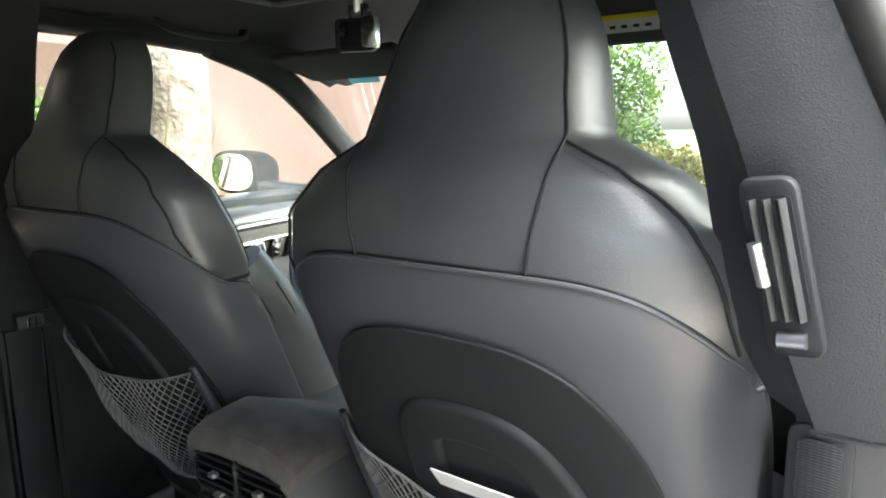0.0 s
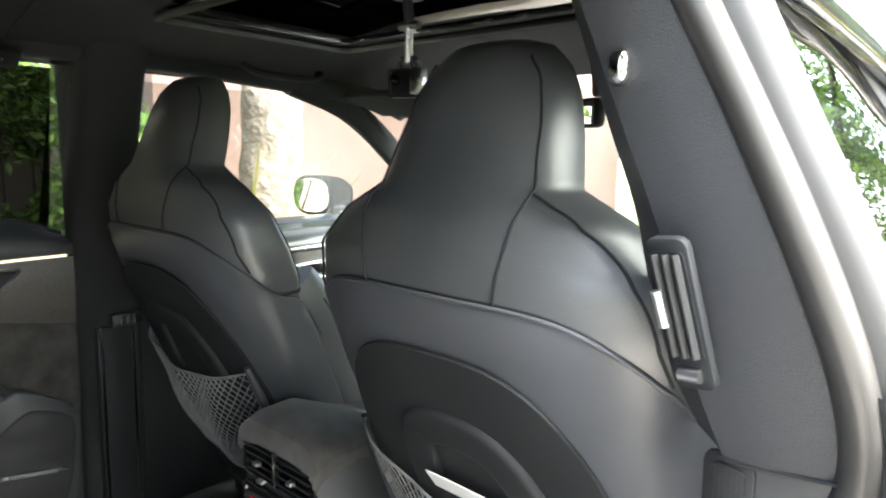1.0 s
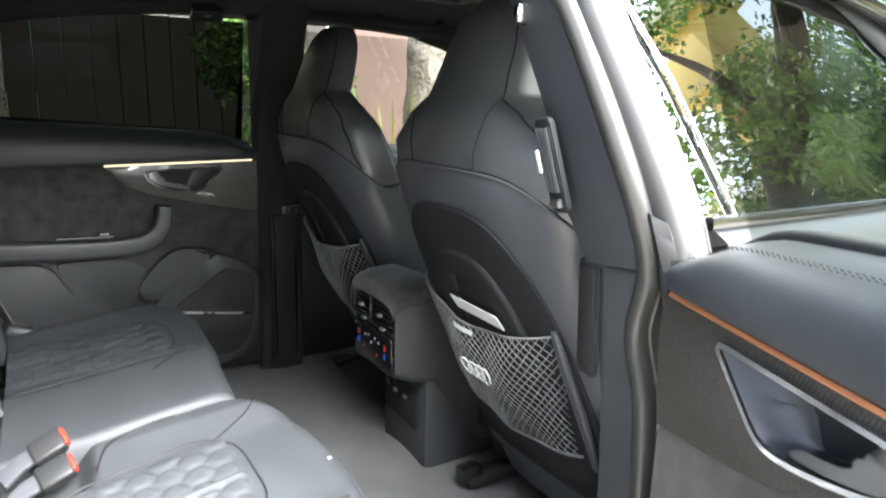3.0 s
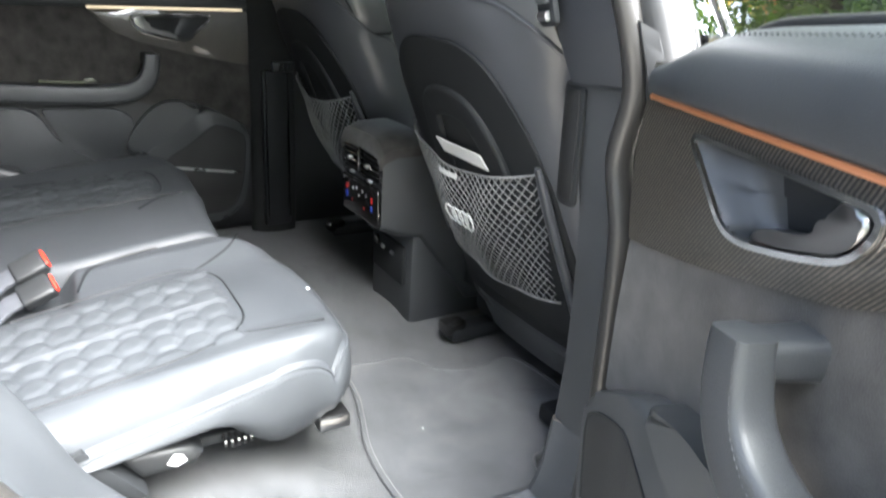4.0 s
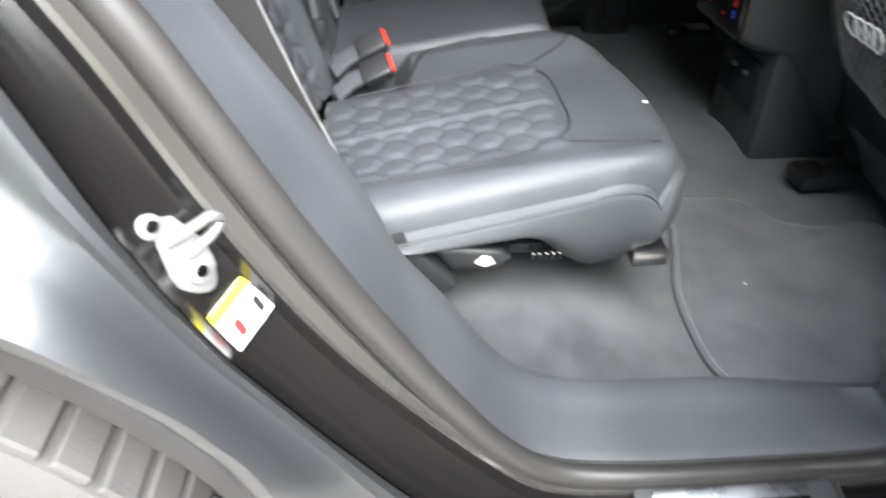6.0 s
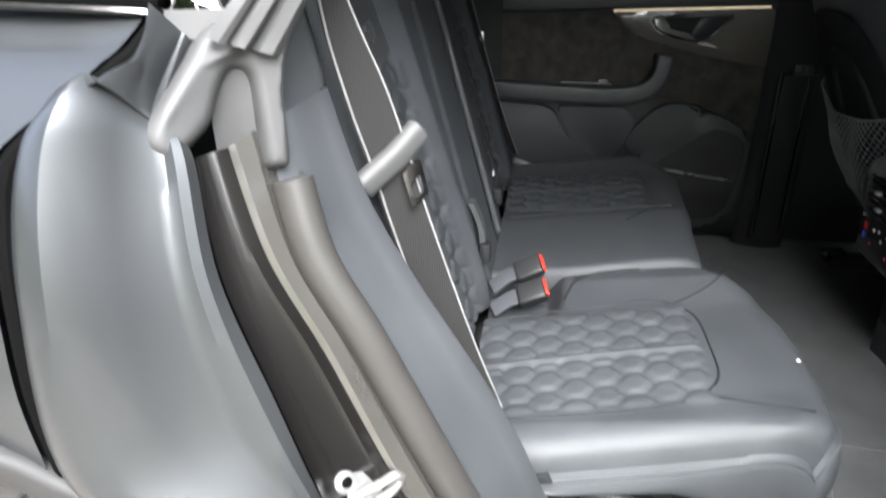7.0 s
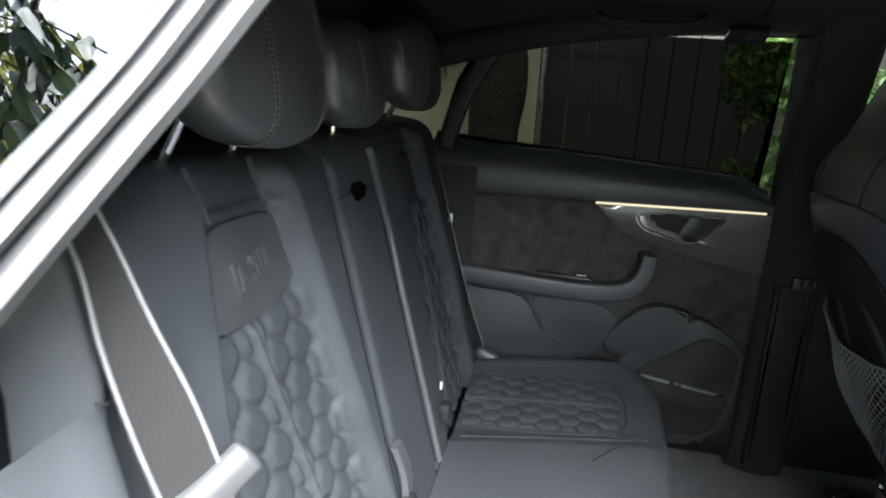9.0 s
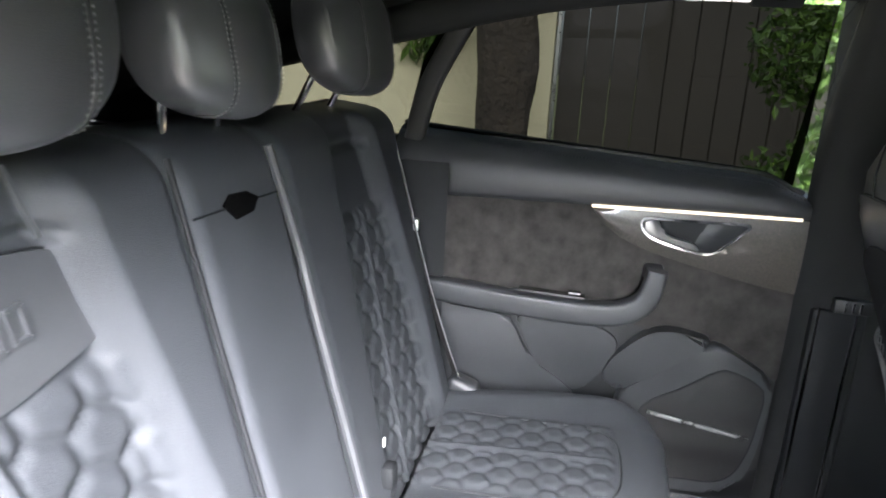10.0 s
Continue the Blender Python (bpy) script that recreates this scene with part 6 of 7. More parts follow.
# ---- rear bench ----
bench_r = thing("rear_bench", (0.36, -0.45, 0.55), "black leather rear seat with quilted middle and badge panel", "car seat", "rear bench")
bench_l = thing("rear_bench", (-0.24, -0.45, 0.55), "wide black leather rear seat with quilted outer place", "car seat", "rear bench")


def hex_relief(u, v, w, h, amp, edge, stripe):
    """Relief of quilting at (u, v): edge is the distance to the field's rim, stripe that to its piped stripe."""
    if edge < 0:
        return 0.0
    rim = min(1.0, edge / 0.014)
    if stripe < 0.007:
        return amp * 1.1 * math.sqrt(max(0.0, 1 - (stripe / 0.007) ** 2)) * rim
    near = min(1.0, (stripe - 0.007) / 0.006)
    return amp * (hexes(u, v, w, h) ** 0.5 - 0.35) * rim * near


def cushion_z(x, y, cx):
    t = (y + 0.68) / 0.45
    side = abs(x - cx) / 0.24
    return 0.695 + 0.052 * t + 0.004 * math.sin(3 * t) + 0.018 * min(1, max(0, side - 0.50) / 0.35) ** 1.5


def roll(d, r, drop):
    """How far a surface falls at a distance d from its edge, rounded over r."""
    f = max(0.0, 1 - d / r)
    return drop * (1 - math.sqrt(max(0.0, 1 - min(1.0, f) ** 2)))


def cushion(x_in, x_out, front, cx, fields, skew, roll_in, roll_out, n=104, m=104):
    """A cushion's top. x_in, x_out: edges by y; front: the front edge by x; fields: quilted (stripe, half width)."""
    rows = []
    for j in range(m + 1):
        r = []
        for i in range(n + 1):
            f, t = i / n, j / m
            y = -0.70 + t * 0.48
            for _ in range(3):
                x = x_in(y) + f * (x_out(y) - x_in(y))
                y = -0.70 + t * (front(x) + 0.70)
            z = cushion_z(x, y, cx)
            u = x + skew * (y + 0.35)
            for st, hw in fields:
                edge = min(hw - abs(u - st), -0.350 - y, 0.175 - 0.75 * abs(u - st) + (-0.270 - y) * 0.6)
                z += hex_relief(u - st, y, 0.052, 0.056, 0.0080, edge, abs(u - st))
            hollow = max(0.0, 1 - ((x - 0.185) / 0.080) ** 2) * min(1, max(0, (-0.555 - y) / 0.035))
            z -= 0.050 * hollow * hollow * (3 - 2 * hollow)
            z -= roll(front(x) - y, 0.055, 0.034) + roll(x - x_in(y), roll_in, 0.030) + roll(x_out(y) - x, roll_out, 0.040)
            r.append(V(x, y, z))
        rows.append(r)
    return rows


# right-hand cushion
R_IN = lambda y: lerp(y, [-0.70, -0.55, -0.40, -0.30, -0.20], [0.128, 0.128, 0.116, 0.112, 0.112])
R_OUT = lambda y: lerp(y, [-0.70, -0.585, -0.45, -0.346, -0.27, -0.20], [0.640, 0.632, 0.617, 0.602, 0.592, 0.588])
R_FRONT = lambda x: lerp(x, [0.112, 0.150, 0.20, 0.28, 0.366, 0.47, 0.53, 0.565, 0.585, 0.60], [-0.312, -0.262, -0.230, -0.208, -0.200, -0.202, -0.210, -0.223, -0.241, -0.268])
rows = cushion(R_IN, R_OUT, R_FRONT, 0.375, [(0.383, 0.142)], 0.11, 0.03, 0.045)
part("cushion", sheet(rows), LEATHER_BENCH, bench_r, "black leather with hexagon quilting", sharp=0)
last = rows[-1]
side = [r[-1] for r in rows]


def lobe(y):
    """Lower edge of the side: a deep round lobe at the front, a shallow one behind."""
    return lerp(y, [-0.70, -0.60, -0.565, -0.43, -0.40, -0.369, -0.345, -0.325, -0.300, -0.275, -0.255], [0.68, 0.675, 0.655, 0.651, 0.634, 0.605, 0.589, 0.583, 0.586, 0.594, 0.605])


edge = resample([tuple(p) for p in side + last[-2::-1]], 150, False)
rows_s = []
for i, p in enumerate(edge):
    p = Vector(p)
    run = Vector(edge[min(i + 5, 149)]) - Vector(edge[max(i - 5, 0)])
    out = Vector((run.y, -run.x, 0)).normalized()
    f = min(1.0, max(0.0, (0.575 - p.x) / 0.10)) if p.y > -0.33 else 0.0
    zb = min(p.z - 0.02, lobe(p.y) * (1 - f) + (p.z - 0.150) * f)
    rows_s.append(catmull([p, p + out * 0.012 - Vector((0, 0, 0.020)), p + out * 0.013 + Vector((0, 0, (zb - p.z) / 2 - 0.010)), p - out * 0.004 + Vector((0, 0, zb - p.z + 0.012)), p - out * 0.032 + Vector((0, 0, zb - p.z))], 5))
part("side_face", sheet(rows_s), LEATHER_BENCH, bench_r, "black leather cushion side and front", sharp=0)
edge_line = [(Vector(p), r[3]) for p, r in zip(edge, rows_s)]
part("piping", sweep([r + Vector((0, 0, 0.001)) for p, r in edge_line[4:120]], circle(0.0022, 6)), LEATHER_BENCH, bench_r)
for dx, dz in ((0.004, -0.003), (0.0115, -0.017)):
    stitches([p + Vector((dx, 0, dz)) for p in side[12:]], bench_r, 0.006, (0.0042, 0.0009, 0.0009), SHELL_DARK if dz < -0.01 else SHELL)


def top_line(pts, parent, cx=0.375, r=0.0018, material=None, dz=0.0006):
    """A seam along points (x, y) of a cushion's top."""
    return part("seam", sweep([V(p.x, p.y, cushion_z(p.x, p.y, cx) + dz) for p in catmull([(x, y, 0) for x, y in pts], 6)], circle(r, 6)), material or SHELL_DARK, parent)


top_line([(0.262, -0.66), (0.242, -0.50), (0.232, -0.405), (0.262, -0.360), (0.30, -0.343), (0.375, -0.340), (0.455, -0.343), (0.500, -0.372), (0.530, -0.42), (0.552, -0.50), (0.566, -0.66)], bench_r)
top_line([(0.505, -0.365), (0.530, -0.30), (0.548, -0.245)], bench_r)
top_line([(0.245, -0.375), (0.200, -0.31), (0.160, -0.275)], bench_r)
for off in (0.0, 0.006):
    top_line([(0.222 - off, -0.560), (0.170 - off, -0.535), (0.146 - off, -0.470), (0.142 - off, -0.42)], bench_r, r=0.0014)
part("cushion_base", box((0.36, -0.45, 0.618), (0.40, 0.40, 0.06), 0.015), SHELL_DARK, bench_r)
part("frame_rail", box((0.562, -0.248, 0.602), (0.08, 0.050, 0.024), 0.004), HANDLE, bench_r, "grey metal seat rail end")
part("hinge_cover", prism([(-0.615, 0.682), (-0.585, 0.690), (-0.518, 0.600), (-0.555, 0.580), (-0.64, 0.62)], 0.035, lambda u, v, n: V(0.605 + n, u, v), 0.006), SHELL_DARK, bench_r)
part("release_lever", prism([(-0.548, 0.648), (-0.535, 0.655), (-0.46, 0.645), (-0.443, 0.630), (-0.455, 0.614), (-0.522, 0.612)], 0.05, lambda u, v, n: V(0.572 + n, u, v), 0.010, 3), PLASTIC_DARK, bench_r, "black seat release lever")
part("lever_mark", prism([(-0.492, 0.628), (-0.482, 0.640), (-0.471, 0.636), (-0.466, 0.626), (-0.480, 0.621)], 0.0008, lambda u, v, n: V(0.6225 + n, u, v), 0), WHITE_MARK, bench_r, "white seat symbol")
part("rail_teeth", join(*[box((0.590, -0.412 + 0.009 * k, 0.618), (0.03, 0.005, 0.012), 0.001, 1) for k in range(5)]), GLOSS_BLACK, bench_r)
part("under_bar", box((0.575, -0.40, 0.618), (0.02, 0.10, 0.016), 0.003), SHELL_DARK, bench_r)
part("speck", box((0.421, -0.226, cushion_z(0.421, -0.226, 0.375) + 0.001), (0.004, 0.006, 0.002), 0.0008, 1), WHITE_MARK, bench_r, "speck of white lint")

# wide cushion: middle and far seat
L_IN = lambda y: lerp(y, [-0.70, -0.45, -0.30, -0.20], [-0.640, -0.632, -0.615, -0.60])
L_OUT = lambda y: lerp(y, [-0.70, -0.55, -0.40, -0.30, -0.20], [0.124, 0.124, 0.112, 0.108, 0.108])
L_FRONT = lambda x: lerp(x, [-0.62, -0.59, -0.55, -0.48, -0.24, -0.08, 0.108], [-0.36, -0.315, -0.275, -0.252, -0.262, -0.282, -0.295])
rows = cushion(L_IN, L_OUT, L_FRONT, -0.375, [(-0.362, 0.130)], -0.11, 0.05, 0.02, 130)
part("cushion", sheet(rows), LEATHER_BENCH, bench_l, "black leather with hexagon quilting", sharp=0)
last = rows[-1]
part("front_face", sheet([[p.copy() for p in last]] + [[V(p.x, p.y + dyy, p.z - dz) for p in last] for dyy, dz in ((0.006, 0.03), (0.004, 0.08), (-0.02, 0.12), (-0.06, 0.14))]), LEATHER_BENCH, bench_l, sharp=0)
part("side_face", sheet([[r[0], r[0] + Vector((-0.012, 0, -0.05)), r[0] + Vector((0, 0, -0.12))] for r in rows[::4]]), LEATHER_BENCH, bench_l)


def pad_shape(x, y):
    """Height of the raised middle pad over the cushion."""
    d = min(x + 0.105, 0.092 - x, -0.350 - y)
    d = min(d, 0.030 + min(x + 0.105, 0.092 - x) * 0.7 + (-0.350 - y) * 0.7 - 0.018)
    return 0.016 * math.sqrt(max(0.0, 1 - (1 - min(1.0, max(0.0, d) / 0.018)) ** 2)) - 0.001


part("middle_pad", slab([[V(x, y, cushion_z(x, y, -0.375) + pad_shape(x, y) - 0.016) for x in [-0.106 + 0.2 * i / 40 for i in range(41)]] for y in [-0.69 + 0.342 * j / 50 for j in range(51)]], lambda p: p - Vector((0, 0, 0.012))), LEATHER_BENCH, bench_l, "raised leather middle seat pad", sharp=0)
top_line([(-0.205, -0.68), (-0.205, -0.45), (-0.208, -0.36), (-0.211, -0.31)], bench_l, -0.375, 0.0022)
top_line([(-0.262, -0.66), (-0.236, -0.50), (-0.236, -0.395), (-0.275, -0.352), (-0.35, -0.342), (-0.44, -0.350), (-0.482, -0.395), (-0.50, -0.50), (-0.53, -0.66)], bench_l, -0.375)
top_line([(-0.236, -0.385), (-0.224, -0.34), (-0.220, -0.315)], bench_l, -0.375)
top_line([(-0.110, -0.42), (-0.150, -0.385), (-0.195, -0.335)], bench_l, -0.375)
part("cushion_base", box((-0.24, -0.46, 0.612), (0.62, 0.38, 0.06), 0.015), SHELL_DARK, bench_l)

# ---- backrests ----
BACK_TOP = 1.318


def back_y(z):
    return -0.840 - 0.26 * (z - 1.238)


def backrest(parent, x0, x1, stripe, inner, outer, sink, edge0, edge1, n, quilted=True):
    """Upholstery of one backrest section. stripe, inner, outer: the quilted field's lines by z."""
    rows = []
    m = 150
    for j in range(m + 1):
        z = 0.66 + (BACK_TOP - 0.66) * j / m
        r = []
        for i in range(n + 1):
            x = x0 + (x1 - x0) * i / n
            y = back_y(z)
            if quilted:
                a, b, c = inner(z), outer(z), stripe(z)
                lo, hi = min(a, b), max(a, b)
                d = min(x - lo, hi - x)
                y -= sink * min(1.0, max(0.0, (d + 0.022) / 0.040)) ** 1.2 * min(1.0, (1.345 - z) / 0.06 if z > 1.285 else 1.0)
                y += hex_relief(x - c, z, 0.064, 0.058, 0.0105, min(d, 1.150 - z), abs(x - c))
                y -= 0.010 * max(0.0, 1 - abs(z - 1.258) / 0.012) * (d > 0)
            y -= roll(x - x0, 0.026, edge0) + roll(x1 - x, 0.026, edge1)
            y -= roll(BACK_TOP - z, 0.045, 0.05)
            r.append(V(x, y, z))
        rows.append(r)
    top = [V(p.x, p.y - 0.05, p.z + 0.006) for p in rows[-1]]
    rows += [top, [V(p.x, p.y - 0.08, p.z - 0.02) for p in top]]
    return part("backrest", sheet(rows), LEATHER_BENCH, parent, "black leather backrest cover", sharp=0)


backrest(bench_r, 0.142, 0.622, lambda z: 0.372 + 0.22 * (z - 1.03), lambda z: 0.252 + 0.18 * (z - 1.119), lambda z: min(0.535, 0.486 - 0.25 * (z - 1.164)), 0.036, 0.030, 0.050, 106)
backrest(bench_l, -0.072, 0.140, None, None, None, 0.0, 0.030, 0.028, 46, False)
backrest(bench_l, -0.630, -0.084, lambda z: -0.382 - 0.16 * (z - 1.03), lambda z: -0.255 - 0.15 * (z - 1.119), lambda z: max(-0.535, -0.490 + 0.20 * (z - 1.164)), 0.036, 0.045, 0.030, 112)
part("piping", sweep([V(-0.066 + 0.10 * (z - 1.15) * (z > 1.15) - 0.10 * max(0, 1.05 - z) * 0.3, back_y(z) + 0.004, z) for z in [0.72 + 0.025 * i for i in range(24)]], circle(0.0065, 8)), LEATHER, bench_l, "thick leather piping beside the far backrest")
part("centre_seam", sweep([V(0.141, back_y(z) - 0.006, z) for z in [0.70 + 0.05 * i for i in range(13)]], circle(0.003, 6)), SHELL_DARK, bench_l)
badge = smooth_outline([(0.300, 1.247), (0.360, 1.251), (0.418, 1.250), (0.452, 1.233), (0.468, 1.205), (0.478, 1.172), (0.460, 1.153), (0.430, 1.150), (0.372, 1.146), (0.318, 1.154), (0.275, 1.163), (0.254, 1.180), (0.254, 1.212), (0.268, 1.236)], 60, 4)


def badge_at(u, v, n):
    return V(u, back_y(v) + n - 0.036 + 4.0 * max(0, abs(u - 0.365) - 0.075) ** 2, v)


bp = part("badge_panel", prism(badge, 0.006, badge_at, 0.003, 3), LEATHER, bench_r, "smooth leather badge panel")
part("seam", sweep([badge_at(u, v, 0.0022) for u, v in grow(badge, 0.001)], circle(0.0016, 6), closed=True), SHELL_DARK, bp)
for u, w, h in ((0.034, 0.016, 0.036), (0.012, 0.024, 0.010), (-0.006, 0.014, 0.028), (-0.028, 0.018, 0.028)):
    part("embossed_mark", ring_hole(rrect(w, h, 0.002), grow(rrect(w, h, 0.002), -0.0034), 0.0042, lambda a, b, n: badge_at(0.366 + u + a, 1.198 + b - 0.12 * (u + a), n + 0.0055)), LEATHER, bp)
for pts in (((0.304, 1.312), (0.297, 1.285), (0.290, 1.254)), ((0.440, 1.314), (0.430, 1.288), (0.421, 1.256))):
    part("seam", sweep([V(p.x, back_y(p.y) - 0.034 + 0.03 * max(0, p.y - 1.285), p.y) for p in catmull([(x, z, 0) for x, z in pts], 6)], circle(0.0034, 6)), LEATHER, bench_r)
part("belt_slot", prism([(0.078, 1.242), (0.060, 1.252), (0.022, 1.250), (0.000, 1.240), (0.018, 1.226), (0.058, 1.224)], 0.004, lambda u, v, n: V(u, back_y(v) + n - 0.001, v), 0.001), BLACK_HOLE, bench_l, "black belt slot")
part("seam", sweep([V(x, back_y(1.238) + 0.0006 - 0.02 * max(0, abs(x - 0.03) - 0.085), 1.238 + 0.01 * (x - 0.03)) for x in [-0.07 + 0.205 * i / 12 for i in range(13)]], circle(0.0014, 6)), SHELL_DARK, bench_l)
part("backrest_core", box((0.0, -0.925, 0.98), (1.20, 0.10, 0.60), 0.02, 2, Matrix.Rotation(radians(14.5), 4, "X")), SHELL_DARK, bench_l)
part("pull_tab", slab([[V(0.140 + dx, back_y(z) + 0.012 + 0.006 * math.sin(math.pi * t), z) for dx in (-0.016, -0.008, 0.0, 0.008, 0.014)] for t, z in [(i / 8, 0.872 - 0.085 * i / 8) for i in range(9)]], lambda p: p - Vector((0, 0.010, 0))), LEATHER, bench_r, "leather pull tab between the backrests")
part("anchor_tag", box((-0.170, back_y(0.83) + 0.012, 0.828), (0.006, 0.004, 0.016), 0.001, 1), WHITE_MARK, bench_l, "small white anchor tag")
for x in (-0.165, 0.150):
    part("anchor_cover", box((x, back_y(0.77) + 0.008, 0.775), (0.030, 0.022, 0.040), 0.007, 2), SHELL_DARK, bench_l)


def headrest(cx, w, zc, h, y0, label):
    hr = thing("headrest", (cx, y0, zc - h / 2), label, "headrest", "rear headrests")
    depth = 0.054
    rows = []
    for k in range(17):
        t = k / 16
        s = math.sin(math.pi * (0.05 + 0.90 * t)) ** 0.30
        ring = []
        for j in range(36):
            a = 2 * math.pi * j / 36
            cs, sn = math.cos(a), math.sin(a)
            yy = depth * s * math.copysign(abs(cs) ** 0.75, cs)
            zz = h / 2 * s * math.copysign(abs(sn) ** 0.62, sn)
            x = cx + (t - 0.5) * w * (1 - 0.10 * max(0.0, -zz / (h / 2)))
            ring.append(V(x, y0 + yy - 0.16 * zz + 0.012 * math.cos(math.pi * (t - 0.5)) * (cs > 0), zc + zz))
        rows.append(ring)
    part("pad", sheet(rows, close_u=True, caps=True), LEATHER, hr, "black leather headrest pad", sharp=60)
    for sg in (1, -1):
        k = 12 if sg > 0 else 4
        part("seam", sweep([rows[k][j % 36] + Vector((0, 0.0006, 0)) for j in range(-9, 10)], circle(0.0012, 6)), SHELL_DARK, hr)
        for off in (-0.004, 0.004):
            stitches([rows[k][j % 36] + Vector((off, 0.0012 * math.cos(2 * math.pi * j / 36) + 0.0004, 0.0012 * math.sin(2 * math.pi * j / 36))) for j in range(-9, 10)], hr, 0.0052, (0.0034, 0.0008, 0.0007), STITCH)
        part("post", sweep([V(cx + sg * w * 0.26, y0 - (0.075 if w > 0.25 else 0.030), zc - h / 2 - 0.055), V(cx + sg * w * 0.26, y0 - (0.030 if w > 0.25 else 0.022), zc - h / 2 + 0.03)], circle(0.0060, 10)), CHROME, hr, "chrome headrest post")


headrest(0.372, 0.268, 1.432, 0.200, -0.862, "black leather outer rear headrest with grey stitching")
headrest(0.030, 0.215, 1.412, 0.160, -0.880, "black leather middle rear headrest")
headrest(-0.395, 0.290, 1.440, 0.190, -0.875, "black leather outer rear headrest with grey stitching")

# ---- console, dash and loose things inside ----
con = thing("centre_console", (0, 0.25, 0.46), "grey centre console with rear vents and climate panel", "console")
rows = []
for y, w, zt, zb in ((0.062, 0.104, 0.893, 0.705), (0.10, 0.116, 0.900, 0.69), (0.16, 0.122, 0.895, 0.68), (0.30, 0.125, 0.88, 0.50), (0.70, 0.13, 0.86, 0.46)):
    rows.append([V(u, y, zb + (zt - zb) / 2 + v) for u, v in rrect(2 * w, zt - zb, 0.02, 4)])
part("body", sheet(rows, close_u=True, caps=True), PLASTIC, con)
top = []
for y, z, w in ((0.050, 0.902, 0.112), (0.056, 0.920, 0.118), (0.085, 0.932, 0.120), (0.15, 0.935, 0.122), (0.22, 0.905, 0.128), (0.30, 0.875, 0.132), (0.42, 0.87, 0.135)):
    top.append([V(x, y, z - 0.03 * (abs(x) / w) ** 5) for x in [-w + 2 * w * i / 16 for i in range(17)]])
part("armrest_lid", slab(top, lambda p: p - Vector((0, -0.004, 0.022))), ALCANTARA, con, "grey suede armrest lid")
part("pedestal", box((0, 0.31, 0.575), (0.225, 0.34, 0.27), 0.018), PLASTIC, con)
part("lower_panel", box((0, 0.137, 0.600), (0.17, 0.012, 0.10), 0.004), SHELL_DARK, con)
for x in (-0.02, 0.03):
    part("socket", box((x, 0.129, 0.618), (0.016, 0.006, 0.010), 0.002), SATIN, con, "charging socket")
part("socket_round", prism(circle(0.013, 16), 0.006, lambda u, v, n: V(-0.055 + u, 0.131 - n, 0.628 + v), 0.002), GLOSS_BLACK, con)
face = lambda u, v, n: V(u, 0.062 - n, v)
part("vent_frame", ring_hole([(u, v + 0.852) for u, v in rrect(0.208, 0.075, 0.012)], [(u, v + 0.852) for u, v in rrect(0.198, 0.066, 0.008)], 0.006, face), CHROME, con, "bright vent frame")
part("vent_back", prism([(u, v + 0.852) for u, v in rrect(0.198, 0.066, 0.008)], 0.002, face, 0), SHELL_DARK, con)
for k in range(4):
    part("vent_slat", box((0, 0.056, 0.831 + 0.014 * k), (0.192, 0.012, 0.0035), 0.0012, 1), GLOSS_BLACK, con)
part("vent_divider", box((0, 0.054, 0.852), (0.006, 0.014, 0.062), 0.002), GLOSS_BLACK, con)
for x in (-0.05, 0.05):
    part("vent_tab", box((x, 0.049, 0.848), (0.014, 0.012, 0.008), 0.002), SATIN, con)
    part("vent_wheel", box((x, 0.055, 0.812), (0.018, 0.008, 0.006), 0.002), SATIN, con)
scr = part("climate_panel", prism([(u, v + 0.757) for u, v in rrect(0.205, 0.092, 0.012)], 0.010, lambda u, v, n: V(u, 0.062 - n, v), 0.003), GLOSS_BLACK, con, "gloss black climate panel")
for sx in (-0.072, 0.072):
    for v, m in ((0.772, RED_LED), (0.752, BLUE_LED)):
        part("temperature_bar", prism([(sx + u, v + b) for u, b in rrect(0.009, 0.014, 0.002)], 0.0008, lambda u, b, n: V(u, 0.0512 - n, b), 0), m, scr)
for x, z in ((-0.035, 0.775), (-0.015, 0.78), (0.0, 0.765), (0.02, 0.78), (0.04, 0.775), (-0.04, 0.745), (0.03, 0.742), (-0.09, 0.79)):
    part("marking", prism([(x + u, z + b) for u, b in rrect(0.004, 0.006, 0.001)], 0.0006, lambda u, b, n: V(u, 0.0514 - n, b), 0), WHITE_MARK if z > 0.76 else RED_LED, scr)

# floor mat with its stitched edge
mat_line = catmull([(0.229, -0.091, 0), (0.232, 0.00, 0), (0.240, 0.058, 0), (0.270, 0.085, 0), (0.319, 0.115, 0), (0.345, 0.19, 0), (0.345, 0.30, 0), (0.56, 0.31, 0), (0.60, 0.26, 0), (0.615, 0.20, 0), (0.645, 0.150, 0), (0.655, 0.118, 0), (0.690, 0.100, 0), (0.712, 0.07, 0), (0.728, -0.04, 0), (0.705, -0.125, 0), (0.645, -0.155, 0), (0.520, -0.150, 0), (0.40, -0.115, 0), (0.333, -0.096, 0), (0.27, -0.090, 0)], 6, True)
mt = tagged(part("floor_mat", prism([(p.x, p.y) for p in mat_line], 0.007, lambda u, v, n: V(u, v, floor_z(u, v) + n), 0.003), CARPET_MAT), "grey velour floor mat with stitched edge", "floor mat")
part("piping", sweep([V(p.x, p.y, floor_z(p.x, p.y) + 0.007) for p in mat_line], circle(0.003, 6), closed=True), CARPET_MAT, mt)
stitches([V(0.48 + (p.x - 0.48) * 0.975, 0.06 + (p.y - 0.06) * 0.965, floor_z(p.x, p.y) + 0.0085) for p in mat_line], mt, 0.006, (0.0045, 0.0012, 0.001), STITCH)
